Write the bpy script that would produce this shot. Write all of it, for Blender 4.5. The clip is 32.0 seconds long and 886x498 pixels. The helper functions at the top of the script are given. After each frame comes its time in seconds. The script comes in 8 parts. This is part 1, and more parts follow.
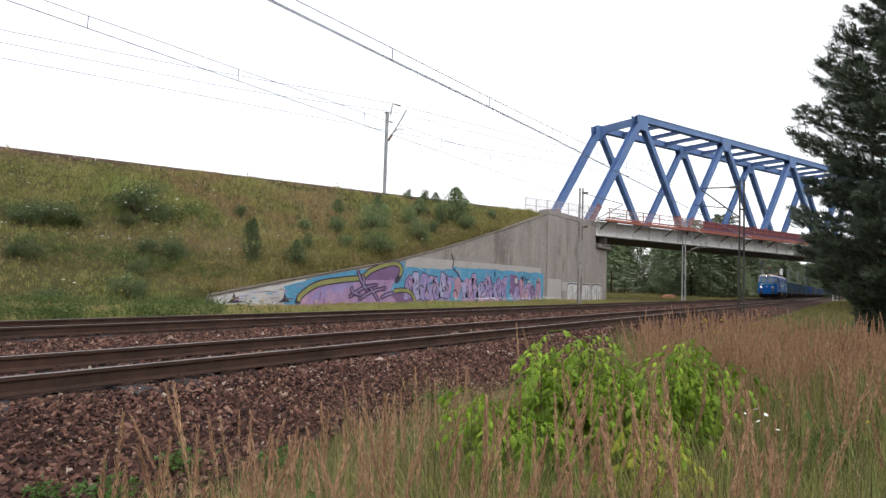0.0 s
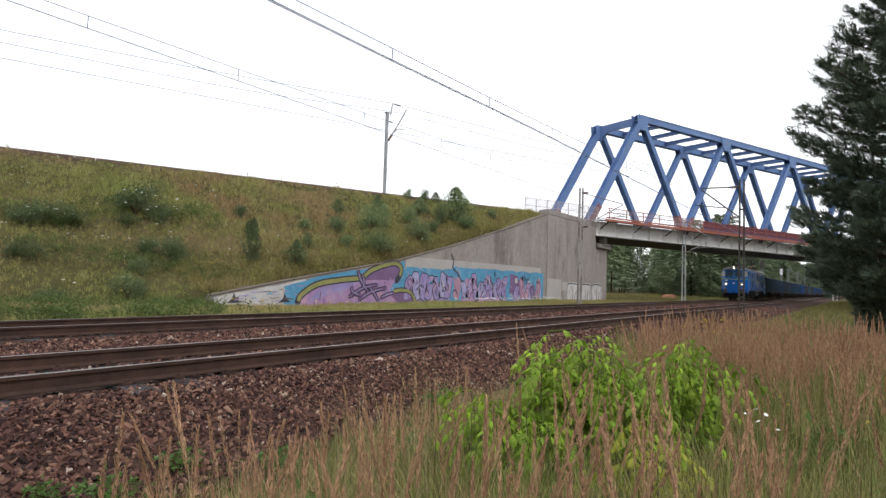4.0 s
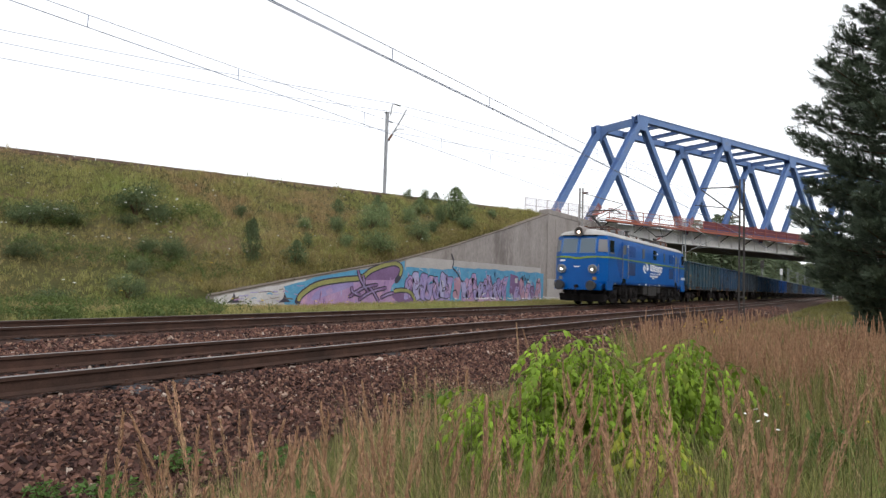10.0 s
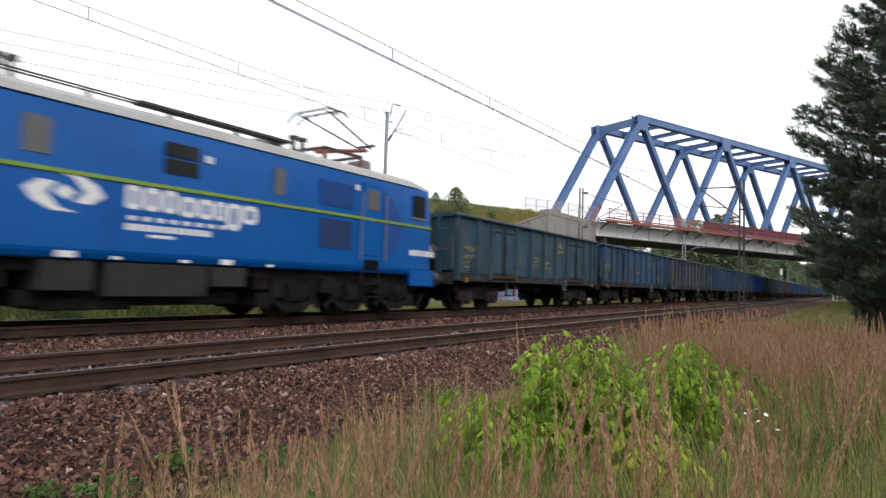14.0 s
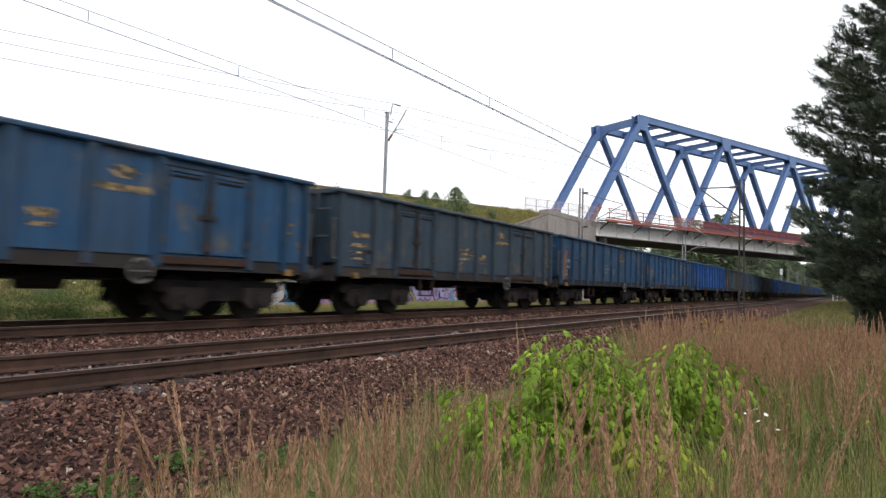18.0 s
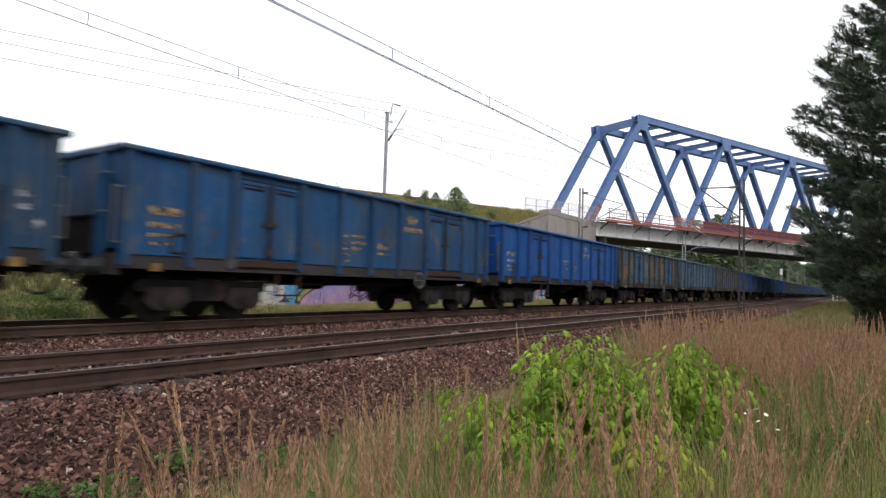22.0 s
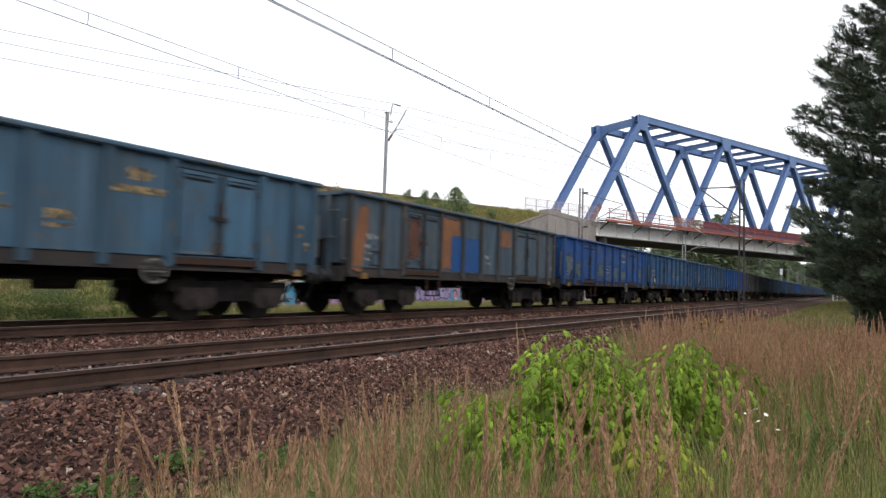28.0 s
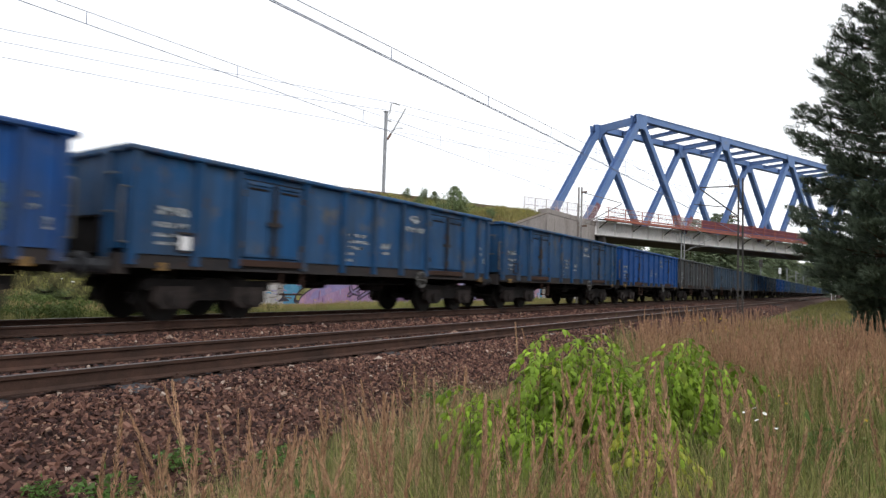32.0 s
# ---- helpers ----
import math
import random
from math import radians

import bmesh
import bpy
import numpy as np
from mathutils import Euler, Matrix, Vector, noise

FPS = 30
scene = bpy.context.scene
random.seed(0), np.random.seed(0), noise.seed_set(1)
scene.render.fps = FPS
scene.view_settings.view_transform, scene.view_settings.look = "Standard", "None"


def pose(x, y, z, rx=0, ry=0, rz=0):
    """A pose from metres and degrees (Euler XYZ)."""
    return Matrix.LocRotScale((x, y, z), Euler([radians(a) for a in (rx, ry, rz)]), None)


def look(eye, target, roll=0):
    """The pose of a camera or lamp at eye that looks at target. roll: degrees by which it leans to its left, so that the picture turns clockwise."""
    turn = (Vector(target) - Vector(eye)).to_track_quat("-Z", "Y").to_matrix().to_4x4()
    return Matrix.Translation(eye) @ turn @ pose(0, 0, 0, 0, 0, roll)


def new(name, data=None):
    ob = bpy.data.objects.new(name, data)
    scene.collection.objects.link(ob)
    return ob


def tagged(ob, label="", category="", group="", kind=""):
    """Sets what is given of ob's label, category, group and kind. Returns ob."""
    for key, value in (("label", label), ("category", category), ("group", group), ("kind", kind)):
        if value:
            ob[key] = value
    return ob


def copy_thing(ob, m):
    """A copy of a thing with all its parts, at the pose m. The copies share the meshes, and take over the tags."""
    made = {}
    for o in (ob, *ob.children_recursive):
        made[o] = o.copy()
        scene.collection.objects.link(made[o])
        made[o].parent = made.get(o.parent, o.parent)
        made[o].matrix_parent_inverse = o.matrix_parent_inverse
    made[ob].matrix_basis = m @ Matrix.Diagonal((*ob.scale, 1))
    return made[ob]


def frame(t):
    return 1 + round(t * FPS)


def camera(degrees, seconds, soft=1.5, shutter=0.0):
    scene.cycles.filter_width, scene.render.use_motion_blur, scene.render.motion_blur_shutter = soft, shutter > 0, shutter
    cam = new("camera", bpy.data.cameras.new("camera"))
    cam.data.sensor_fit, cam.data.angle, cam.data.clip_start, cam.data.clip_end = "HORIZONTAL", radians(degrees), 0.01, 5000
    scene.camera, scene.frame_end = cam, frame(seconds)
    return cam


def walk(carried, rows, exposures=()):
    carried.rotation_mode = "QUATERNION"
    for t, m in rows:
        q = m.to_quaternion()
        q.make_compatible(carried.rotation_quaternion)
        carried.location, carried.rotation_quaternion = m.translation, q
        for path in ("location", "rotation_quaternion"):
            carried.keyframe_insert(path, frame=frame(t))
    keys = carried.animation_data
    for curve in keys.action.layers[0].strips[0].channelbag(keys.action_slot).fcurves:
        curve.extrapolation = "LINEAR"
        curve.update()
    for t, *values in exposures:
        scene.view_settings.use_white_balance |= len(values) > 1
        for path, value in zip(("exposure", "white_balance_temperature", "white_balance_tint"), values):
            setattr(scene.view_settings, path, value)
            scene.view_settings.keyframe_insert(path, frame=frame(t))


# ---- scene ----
# World: x runs along the railway (the train comes from +x), y away from the camera, z up from the rail heads.
EYE = Vector((0.0, 0.0, 0.961))
YAW, PITCH, LEAN = radians(34.13), radians(3.163), 1.839
cam = camera(72.2, 32.0, soft=1.4, shutter=0.7)


def aim(yaw, pitch):
    return EYE + Vector((math.cos(yaw) * math.cos(pitch), math.sin(yaw) * math.cos(pitch), math.sin(pitch)))


REST = look(EYE, aim(YAW, PITCH), LEAN)
NUDGED = look(EYE, aim(YAW - radians(0.1), PITCH - radians(0.085)), LEAN)
walk(cam, [(0.0, REST), (31.0, REST), (31.6, REST), (32.0, NUDGED)])

# ---- world and light: a bright overcast afternoon ----
world = bpy.data.worlds.new("overcast_sky")
scene.world = world
world.use_nodes = True
wn, wl = world.node_tree.nodes, world.node_tree.links
wn.clear()
sky = wn.new("ShaderNodeTexSky")
sky.sky_type, sky.sun_disc = "NISHITA", False
sky.sun_elevation, sky.sun_rotation = radians(48), radians(200)
sky_mix = wn.new("ShaderNodeMix")
sky_mix.data_type = "RGBA"
sky_mix.inputs["Factor"].default_value = 0.93
sky_mix.inputs[7].default_value = (9.6, 9.75, 10.0, 1)
sky_bg = wn.new("ShaderNodeBackground")
sky_bg.inputs["Strength"].default_value = 0.135
sky_out = wn.new("ShaderNodeOutputWorld")
wl.new(sky.outputs[0], sky_mix.inputs[6])
wl.new(sky_mix.outputs[2], sky_bg.inputs["Color"])
wl.new(sky_bg.outputs[0], sky_out.inputs[0])
sun_data = bpy.data.lights.new("sun", "SUN")
sun_data.energy, sun_data.angle, sun_data.color = 1.1, radians(25), (1.0, 0.97, 0.92)
sun = new("sun", sun_data)
sun.matrix_basis = look((0, 0, 30), (16, 26, 0))
scene.view_settings.exposure = 0.0

# ---- fitted plan ----
Y_NEAR, Y_FAR = 6.98, 12.206          # track centres
GAUGE = 0.735                          # half distance between rail heads
PSI = -0.3926                          # the bridge's direction in plan
BU = Vector((math.cos(PSI), math.sin(PSI), 0))
BN = Vector((-math.sin(PSI), math.cos(PSI), 0))
BO = Vector((56.2, 20.4, 0))           # on the near truss, at the abutment
WALL_Y = 20.4                          # face of the retaining wall
SPEED = 8.391
rng = np.random.default_rng(7)


# ---- materials ----
def material(name, a, b, rough=0.7, metal=0.0, scale=6.0, fine=60.0, bump=0.3, dist=0.01, c=None, cscale=1.2, camt=0.5,
             spec=0.4, per_object=0.0, per_island=0.0, tint=False, streak=False, transmit=0.0):
    """Two-scale noise between a and b, patches of c, fine relief."""
    m = bpy.data.materials.new(name)
    m.use_nodes = True
    n, l = m.node_tree.nodes, m.node_tree.links
    bs = n["Principled BSDF"]
    bs.inputs["Roughness"].default_value, bs.inputs["Metallic"].default_value = rough, metal
    bs.inputs["Specular IOR Level"].default_value = spec
    tc = n.new("ShaderNodeTexCoord")
    src = tc.outputs["Object"]
    if streak:
        mp = n.new("ShaderNodeMapping")
        mp.inputs["Scale"].default_value = (1, 1, 0.42)
        l.new(src, mp.inputs[0])
        src2 = mp.outputs[0]
    else:
        src2 = src
    info = n.new("ShaderNodeObjectInfo")
    off = n.new("ShaderNodeVectorMath")
    off.operation = "MULTIPLY_ADD"
    off.inputs[1].default_value = (37, 53, 19)
    l.new(info.outputs["Random"], off.inputs[0])
    l.new(src2, off.inputs[2])

    def tex(sc, detail=5, rgh=0.6):
        t = n.new("ShaderNodeTexNoise")
        t.inputs["Scale"].default_value, t.inputs["Detail"].default_value, t.inputs["Roughness"].default_value = sc, detail, rgh
        l.new(off.outputs[0], t.inputs["Vector"])
        return t

    def mixc(fac, x, y):
        k = n.new("ShaderNodeMix")
        k.data_type = "RGBA"
        for s, v in ((0, fac), (6, x), (7, y)):
            if isinstance(v, (tuple, float, int)):
                k.inputs[s].default_value = (*v, 1) if isinstance(v, tuple) else v
            else:
                l.new(v, k.inputs[s])
        return k.outputs[2]

    def ramp(sock, lo, hi):
        r = n.new("ShaderNodeMapRange")
        r.inputs[1].default_value, r.inputs[2].default_value = lo, hi
        l.new(sock, r.inputs[0])
        return r.outputs[0]

    big, small = tex(scale), tex(fine, 3)
    if tint:
        a = info.outputs["Color"]
        b = mixc(0.6, info.outputs["Color"], b)
    col = mixc(ramp(big.outputs[0], 0.3, 0.7), a, b)
    if c:
        patch = tex(cscale, 6, 0.65)
        col = mixc(ramp(patch.outputs[0], camt, camt + 0.12), col, c)
    grain = ramp(small.outputs[0], 0.25, 0.75)
    hs = n.new("ShaderNodeHueSaturation")
    l.new(col, hs.inputs["Color"])
    g2 = n.new("ShaderNodeMapRange")
    g2.inputs[3].default_value, g2.inputs[4].default_value = 0.8, 1.2
    l.new(grain, g2.inputs[0])
    val = g2.outputs[0]
    for amount, sock in ((per_object, info.outputs["Random"]), (per_island, None)):
        if amount:
            if sock is None:
                sock = n.new("ShaderNodeNewGeometry").outputs["Random Per Island"]
            r = n.new("ShaderNodeMapRange")
            r.inputs[3].default_value, r.inputs[4].default_value = 1 - amount, 1 + amount
            l.new(sock, r.inputs[0])
            mu = n.new("ShaderNodeMath")
            mu.operation = "MULTIPLY"
            l.new(val, mu.inputs[0])
            l.new(r.outputs[0], mu.inputs[1])
            val = mu.outputs[0]
    l.new(val, hs.inputs["Value"])
    l.new(hs.outputs[0], bs.inputs["Base Color"])
    if bump:
        bp = n.new("ShaderNodeBump")
        bp.inputs["Strength"].default_value, bp.inputs["Distance"].default_value = bump, dist
        l.new(small.outputs[0], bp.inputs["Height"])
        l.new(bp.outputs[0], bs.inputs["Normal"])
    rr = n.new("ShaderNodeMapRange")
    rr.inputs[3].default_value, rr.inputs[4].default_value = max(0, rough - 0.12), min(1, rough + 0.12)
    l.new(big.outputs[0], rr.inputs[0])
    l.new(rr.outputs[0], bs.inputs["Roughness"])
    if transmit:
        tr = n.new("ShaderNodeBsdfTranslucent")
        l.new(hs.outputs[0], tr.inputs[0])
        mx = n.new("ShaderNodeMixShader")
        mx.inputs[0].default_value = transmit
        l.new(bs.outputs[0], mx.inputs[1])
        l.new(tr.outputs[0], mx.inputs[2])
        l.new(mx.outputs[0], n["Material Output"].inputs[0])
    return m


def worn(m, ragged=0.3, scale=3.0, hole=0.0):
    """Eat away a coat of paint: ragged edges and small bare spots."""
    n, l = m.node_tree.nodes, m.node_tree.links
    tc = n.new("ShaderNodeTexCoord")
    info = n.new("ShaderNodeObjectInfo")
    off = n.new("ShaderNodeVectorMath")
    off.operation = "MULTIPLY_ADD"
    off.inputs[1].default_value = (31, 17, 23)
    l.new(info.outputs["Random"], off.inputs[0])
    l.new(tc.outputs["Object"], off.inputs[2])
    noise = n.new("ShaderNodeTexNoise")
    noise.inputs["Scale"].default_value, noise.inputs["Detail"].default_value, noise.inputs["Roughness"].default_value = scale, 6, 0.65
    l.new(off.outputs[0], noise.inputs["Vector"])
    sep = n.new("ShaderNodeSeparateXYZ")
    l.new(tc.outputs["Generated"], sep.inputs[0])

    def calc(op, a, b):
        k = n.new("ShaderNodeMath")
        k.operation = op
        for i, v in enumerate((a, b)):
            if isinstance(v, (int, float)):
                k.inputs[i].default_value = v
            else:
                l.new(v, k.inputs[i])
        return k.outputs[0]
    edge = None
    for axis in (0, 2):
        d = calc("MINIMUM", sep.outputs[axis], calc("SUBTRACT", 1.0, sep.outputs[axis]))
        edge = d if edge is None else calc("MINIMUM", edge, d)
    spread = calc("MULTIPLY", calc("SUBTRACT", noise.outputs[0], 0.40), 2.0)
    cover = n.new("ShaderNodeMapRange")
    if ragged:
        l.new(calc("ADD", calc("DIVIDE", edge, ragged), spread), cover.inputs[0])
        cover.inputs[1].default_value, cover.inputs[2].default_value = 0.40, 0.62
    else:
        l.new(noise.outputs[0], cover.inputs[0])
        cover.inputs[1].default_value, cover.inputs[2].default_value = 0.38 + hole, 0.54 + hole
        cover.inputs[3].default_value = 0.12
    out = n["Material Output"]
    clear = n.new("ShaderNodeBsdfTransparent")
    mx = n.new("ShaderNodeMixShader")
    l.new(cover.outputs[0], mx.inputs[0])
    l.new(clear.outputs[0], mx.inputs[1])
    l.new(n["Principled BSDF"].outputs[0], mx.inputs[2])
    l.new(mx.outputs[0], out.inputs[0])
    return m


def wagon_paint(name, scuff, rust, amount=1.0):
    """Freight wagon paint in the object's colour: faded clouds, ochre scuffs, rust spots and vertical dirt runs."""
    m = bpy.data.materials.new(name)
    m.use_nodes = True
    n, l = m.node_tree.nodes, m.node_tree.links
    bs = n["Principled BSDF"]
    bs.inputs["Roughness"].default_value, bs.inputs["Specular IOR Level"].default_value = 0.6, 0.35
    tc, info = n.new("ShaderNodeTexCoord"), n.new("ShaderNodeObjectInfo")

    def tex(sc, stretch, detail=6, rgh=0.62):
        mp = n.new("ShaderNodeMapping")
        mp.inputs["Scale"].default_value = stretch
        l.new(tc.outputs["Object"], mp.inputs[0])
        off = n.new("ShaderNodeVectorMath")
        off.operation = "MULTIPLY_ADD"
        off.inputs[1].default_value = (43, 29, 61)
        l.new(info.outputs["Random"], off.inputs[0])
        l.new(mp.outputs[0], off.inputs[2])
        t = n.new("ShaderNodeTexNoise")
        t.inputs["Scale"].default_value, t.inputs["Detail"].default_value, t.inputs["Roughness"].default_value = sc, detail, rgh
        l.new(off.outputs[0], t.inputs["Vector"])
        return t.outputs[0]

    def ramp(sock, lo, hi, a=0.0, b=1.0):
        r = n.new("ShaderNodeMapRange")
        for i, v in enumerate((lo, hi, a, b)):
            r.inputs[i + 1].default_value = v
        l.new(sock, r.inputs[0])
        return r.outputs[0]

    def mixc(fac, x, y, mode="MIX"):
        k = n.new("ShaderNodeMix")
        k.data_type, k.blend_type = "RGBA", mode
        for s, v in ((0, fac), (6, x), (7, y)):
            if isinstance(v, (tuple, float, int)):
                k.inputs[s].default_value = (*v, 1) if isinstance(v, tuple) else v
            else:
                l.new(v, k.inputs[s])
        return k.outputs[2]
    tint = info.outputs["Color"]
    faded = mixc(0.42, tint, (0.058, 0.076, 0.092))
    col = mixc(ramp(tex(0.75, (1, 1, 0.7)), 0.42, 0.68, 0.0, amount), tint, faded)
    col = mixc(ramp(tex(1.7, (1, 1, 0.8)), scuff + 0.06, scuff + 0.20, 0.0, 0.62 * amount), col, (0.120, 0.098, 0.066))
    col = mixc(ramp(tex(2.6, (1, 1, 0.6)), rust, rust + 0.07, 0.0, 0.8), col, (0.078, 0.040, 0.025))
    col = mixc(ramp(tex(1.15, (1, 1, 0.32)), 0.50, 0.72, 0.0, 0.55 * amount), col, (0.020, 0.023, 0.027))
    runs = ramp(tex(5.0, (1, 1, 0.07), 4), 0.3, 0.7, 0.70, 1.28)
    each = ramp(info.outputs["Random"], 0.0, 1.0, 0.88, 1.12)
    hs = n.new("ShaderNodeHueSaturation")
    mu = n.new("ShaderNodeMath")
    mu.operation = "MULTIPLY"
    l.new(runs, mu.inputs[0])
    l.new(each, mu.inputs[1])
    l.new(mu.outputs[0], hs.inputs["Value"])
    l.new(col, hs.inputs["Color"])
    l.new(hs.outputs[0], bs.inputs["Base Color"])
    l.new(ramp(tex(1.3, (1, 1, 1)), 0.3, 0.7, 0.5, 0.75), bs.inputs["Roughness"])
    bp = n.new("ShaderNodeBump")
    bp.inputs["Strength"].default_value, bp.inputs["Distance"].default_value = 0.25, 0.03
    l.new(tex(1.1, (1, 1, 1), 2), bp.inputs["Height"])
    l.new(bp.outputs[0], bs.inputs["Normal"])
    return m


def glass(name, colour=(0.05, 0.07, 0.08), rough=0.08, spec=0.8):
    m = bpy.data.materials.new(name)
    m.use_nodes = True
    b = m.node_tree.nodes["Principled BSDF"]
    b.inputs["Base Color"].default_value = (*colour, 1)
    b.inputs["Roughness"].default_value = rough
    b.inputs["Specular IOR Level"].default_value = spec
    return m


def glowing(name, colour, strength):
    m = bpy.data.materials.new(name)
    m.use_nodes = True
    b = m.node_tree.nodes["Principled BSDF"]
    b.inputs["Emission Color"].default_value = (*colour, 1)
    b.inputs["Emission Strength"].default_value = strength
    return m


M_GROUND = material("meadow_ground", (0.085, 0.072, 0.032), (0.052, 0.056, 0.02), 0.95, scale=0.5, fine=9, bump=0.8, dist=0.05, c=(0.12, 0.088, 0.045), cscale=0.22, camt=0.52, spec=0.1)
M_BALLAST = material("ballast_bed", (0.088, 0.050, 0.040), (0.050, 0.032, 0.027), 0.95, scale=1.5, fine=26, bump=1.0, dist=0.06, spec=0.1)


def stone_paint(name):
    """Crushed stone: each piece its own shade from dark purple-brown over red-brown to pale ochre."""
    m = material(name, (0.1, 0.1, 0.1), (0.1, 0.1, 0.1), 0.9, scale=3, fine=40, bump=0.4, spec=0.12)
    n, l = m.node_tree.nodes, m.node_tree.links
    add = n.new("ShaderNodeMath")
    add.operation = "ADD"
    l.new(n.new("ShaderNodeNewGeometry").outputs["Random Per Island"], add.inputs[0])
    l.new(n.new("ShaderNodeObjectInfo").outputs["Random"], add.inputs[1])
    wrap = n.new("ShaderNodeMath")
    wrap.operation = "FRACT"
    l.new(add.outputs[0], wrap.inputs[0])
    ramp = n.new("ShaderNodeValToRGB")
    shades = ((0.0, (0.026, 0.017, 0.017)), (0.30, (0.074, 0.040, 0.035)), (0.62, (0.134, 0.070, 0.056)), (0.85, (0.205, 0.108, 0.080)), (0.97, (0.27, 0.170, 0.125)), (1.0, (0.42, 0.34, 0.29)))
    for i, (at, c) in enumerate(shades):
        e = ramp.color_ramp.elements[i] if i < 2 else ramp.color_ramp.elements.new(at)
        e.position, e.color = at, (*c, 1)
    l.new(wrap.outputs[0], ramp.inputs[0])
    hs = [k for k in n if k.type == "HUE_SAT"][0]
    l.new(ramp.outputs[0], hs.inputs["Color"])
    return m


M_STONE = stone_paint("ballast_stone")
M_RAILHEAD = material("polished_rail", (0.27, 0.24, 0.24), (0.19, 0.165, 0.16), 0.42, 0.8, scale=2, fine=50, bump=0.05)
M_RAIL = material("rusty_rail", (0.088, 0.048, 0.036), (0.044, 0.028, 0.023), 0.85, 0.1, scale=3, fine=70, bump=0.3, spec=0.2)
M_SLEEPER = material("sleeper_concrete", (0.036, 0.037, 0.045), (0.022, 0.021, 0.023), 0.9, scale=3, fine=50, per_object=0.3)
M_CONCRETE = material("weathered_concrete", (0.35, 0.315, 0.298), (0.265, 0.236, 0.222), 0.9, scale=0.8, fine=9, bump=0.3, c=(0.195, 0.170, 0.16), cscale=0.55, camt=0.52, streak=True, spec=0.2)
M_CONCRETE_LIGHT = material("repaired_concrete", (0.45, 0.42, 0.41), (0.38, 0.355, 0.345), 0.9, scale=1.2, fine=25, bump=0.2, spec=0.2)
M_BLUE_STEEL = material("blue_bridge_paint", (0.125, 0.215, 0.43), (0.095, 0.17, 0.36), 0.55, 0.0, scale=0.5, fine=14, bump=0.05, c=(0.16, 0.20, 0.30), cscale=0.6, camt=0.6)
M_RED_STEEL = material("red_lead_paint", (0.37, 0.118, 0.078), (0.26, 0.09, 0.066), 0.7, scale=1.0, fine=20, bump=0.1, c=(0.24, 0.08, 0.06), camt=0.58)
M_WHITE_STEEL = material("white_girder_paint", (0.82, 0.80, 0.79), (0.72, 0.70, 0.69), 0.6, scale=0.6, fine=14, bump=0.1, c=(0.42, 0.37, 0.34), cscale=0.8, camt=0.6, streak=True)
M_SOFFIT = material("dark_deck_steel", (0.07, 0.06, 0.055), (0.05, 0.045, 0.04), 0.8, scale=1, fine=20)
M_GALV = material("galvanized_steel", (0.36, 0.37, 0.39), (0.27, 0.28, 0.30), 0.55, 0.4, scale=2, fine=30, bump=0.1)
M_DARK_MAST = material("weathered_mast_steel", (0.10, 0.09, 0.085), (0.065, 0.06, 0.058), 0.8, 0.2, scale=2, fine=30, bump=0.2)
M_WIRE = material("copper_wire", (0.20, 0.245, 0.37), (0.15, 0.18, 0.27), 0.6, 0.4, scale=1, fine=20, bump=0.0)
M_INSULATOR = material("insulator_glaze", (0.16, 0.08, 0.05), (0.11, 0.06, 0.04), 0.25, scale=4, fine=20, bump=0)
M_BLUE = material("locomotive_blue", (0.000, 0.098, 0.390), (0.000, 0.082, 0.330), 0.32, scale=0.6, fine=30, bump=0.015, c=(0.002, 0.058, 0.25), cscale=0.7, camt=0.62, spec=0.28)
M_GREEN = material("lime_stripe", (0.22, 0.33, 0.045), (0.18, 0.27, 0.04), 0.45, scale=2, fine=20, bump=0)
M_ROOF = material("grey_roof_paint", (0.42, 0.41, 0.40), (0.30, 0.285, 0.275), 0.6, scale=0.8, fine=14, bump=0.1, c=(0.28, 0.25, 0.23), cscale=0.9, camt=0.6)
M_GREY = material("grey_paint", (0.22, 0.22, 0.23), (0.17, 0.17, 0.175), 0.6, scale=2, fine=20, bump=0.05)
M_WHITE = material("white_lettering_paint", (0.78, 0.78, 0.80), (0.70, 0.70, 0.72), 0.5, scale=3, fine=30, bump=0)
M_DIRTY_WHITE = material("faded_stencil_paint", (0.30, 0.33, 0.35), (0.13, 0.17, 0.21), 0.7, scale=5, fine=40, bump=0)
M_STENCIL = worn(material("worn_white_stencil", (0.40, 0.42, 0.44), (0.24, 0.27, 0.30), 0.7, scale=5, fine=40, bump=0), 0.0, 9.0, 0.06)
M_TANSTENCIL = worn(material("worn_ochre_stencil", (0.38, 0.27, 0.14), (0.25, 0.185, 0.105), 0.7, scale=5, fine=40, bump=0), 0.0, 9.0, 0.05)
M_ORANGE = worn(material("faded_orange_paint", (0.24, 0.100, 0.042), (0.16, 0.072, 0.038), 0.75, scale=1.4, fine=30, bump=0.1, c=(0.10, 0.065, 0.05), cscale=2.4, camt=0.58), 0.16, 2.6)
M_YELLOW = material("yellow_paint", (0.36, 0.21, 0.045), (0.12, 0.07, 0.035), 0.6, scale=3, fine=40, bump=0.1)
# underframe grime; also paints the shade in the wagon door gaps
M_GRIME_SHADE = material("underframe_grime_gap_shade", (0.018, 0.015, 0.015), (0.008, 0.0075, 0.0075), 0.8, 0.0, scale=3, fine=30, bump=0.3, spec=0.16, c=(0.042, 0.030, 0.025), cscale=2, camt=0.59)
M_WHEEL = material("worn_wheel_steel", (0.016, 0.013, 0.012), (0.009, 0.008, 0.008), 0.7, 0.1, scale=4, fine=30, bump=0.1)
M_RUST = material("rust", (0.060, 0.032, 0.023), (0.034, 0.021, 0.017), 0.9, scale=3, fine=40, bump=0.4, spec=0.2)
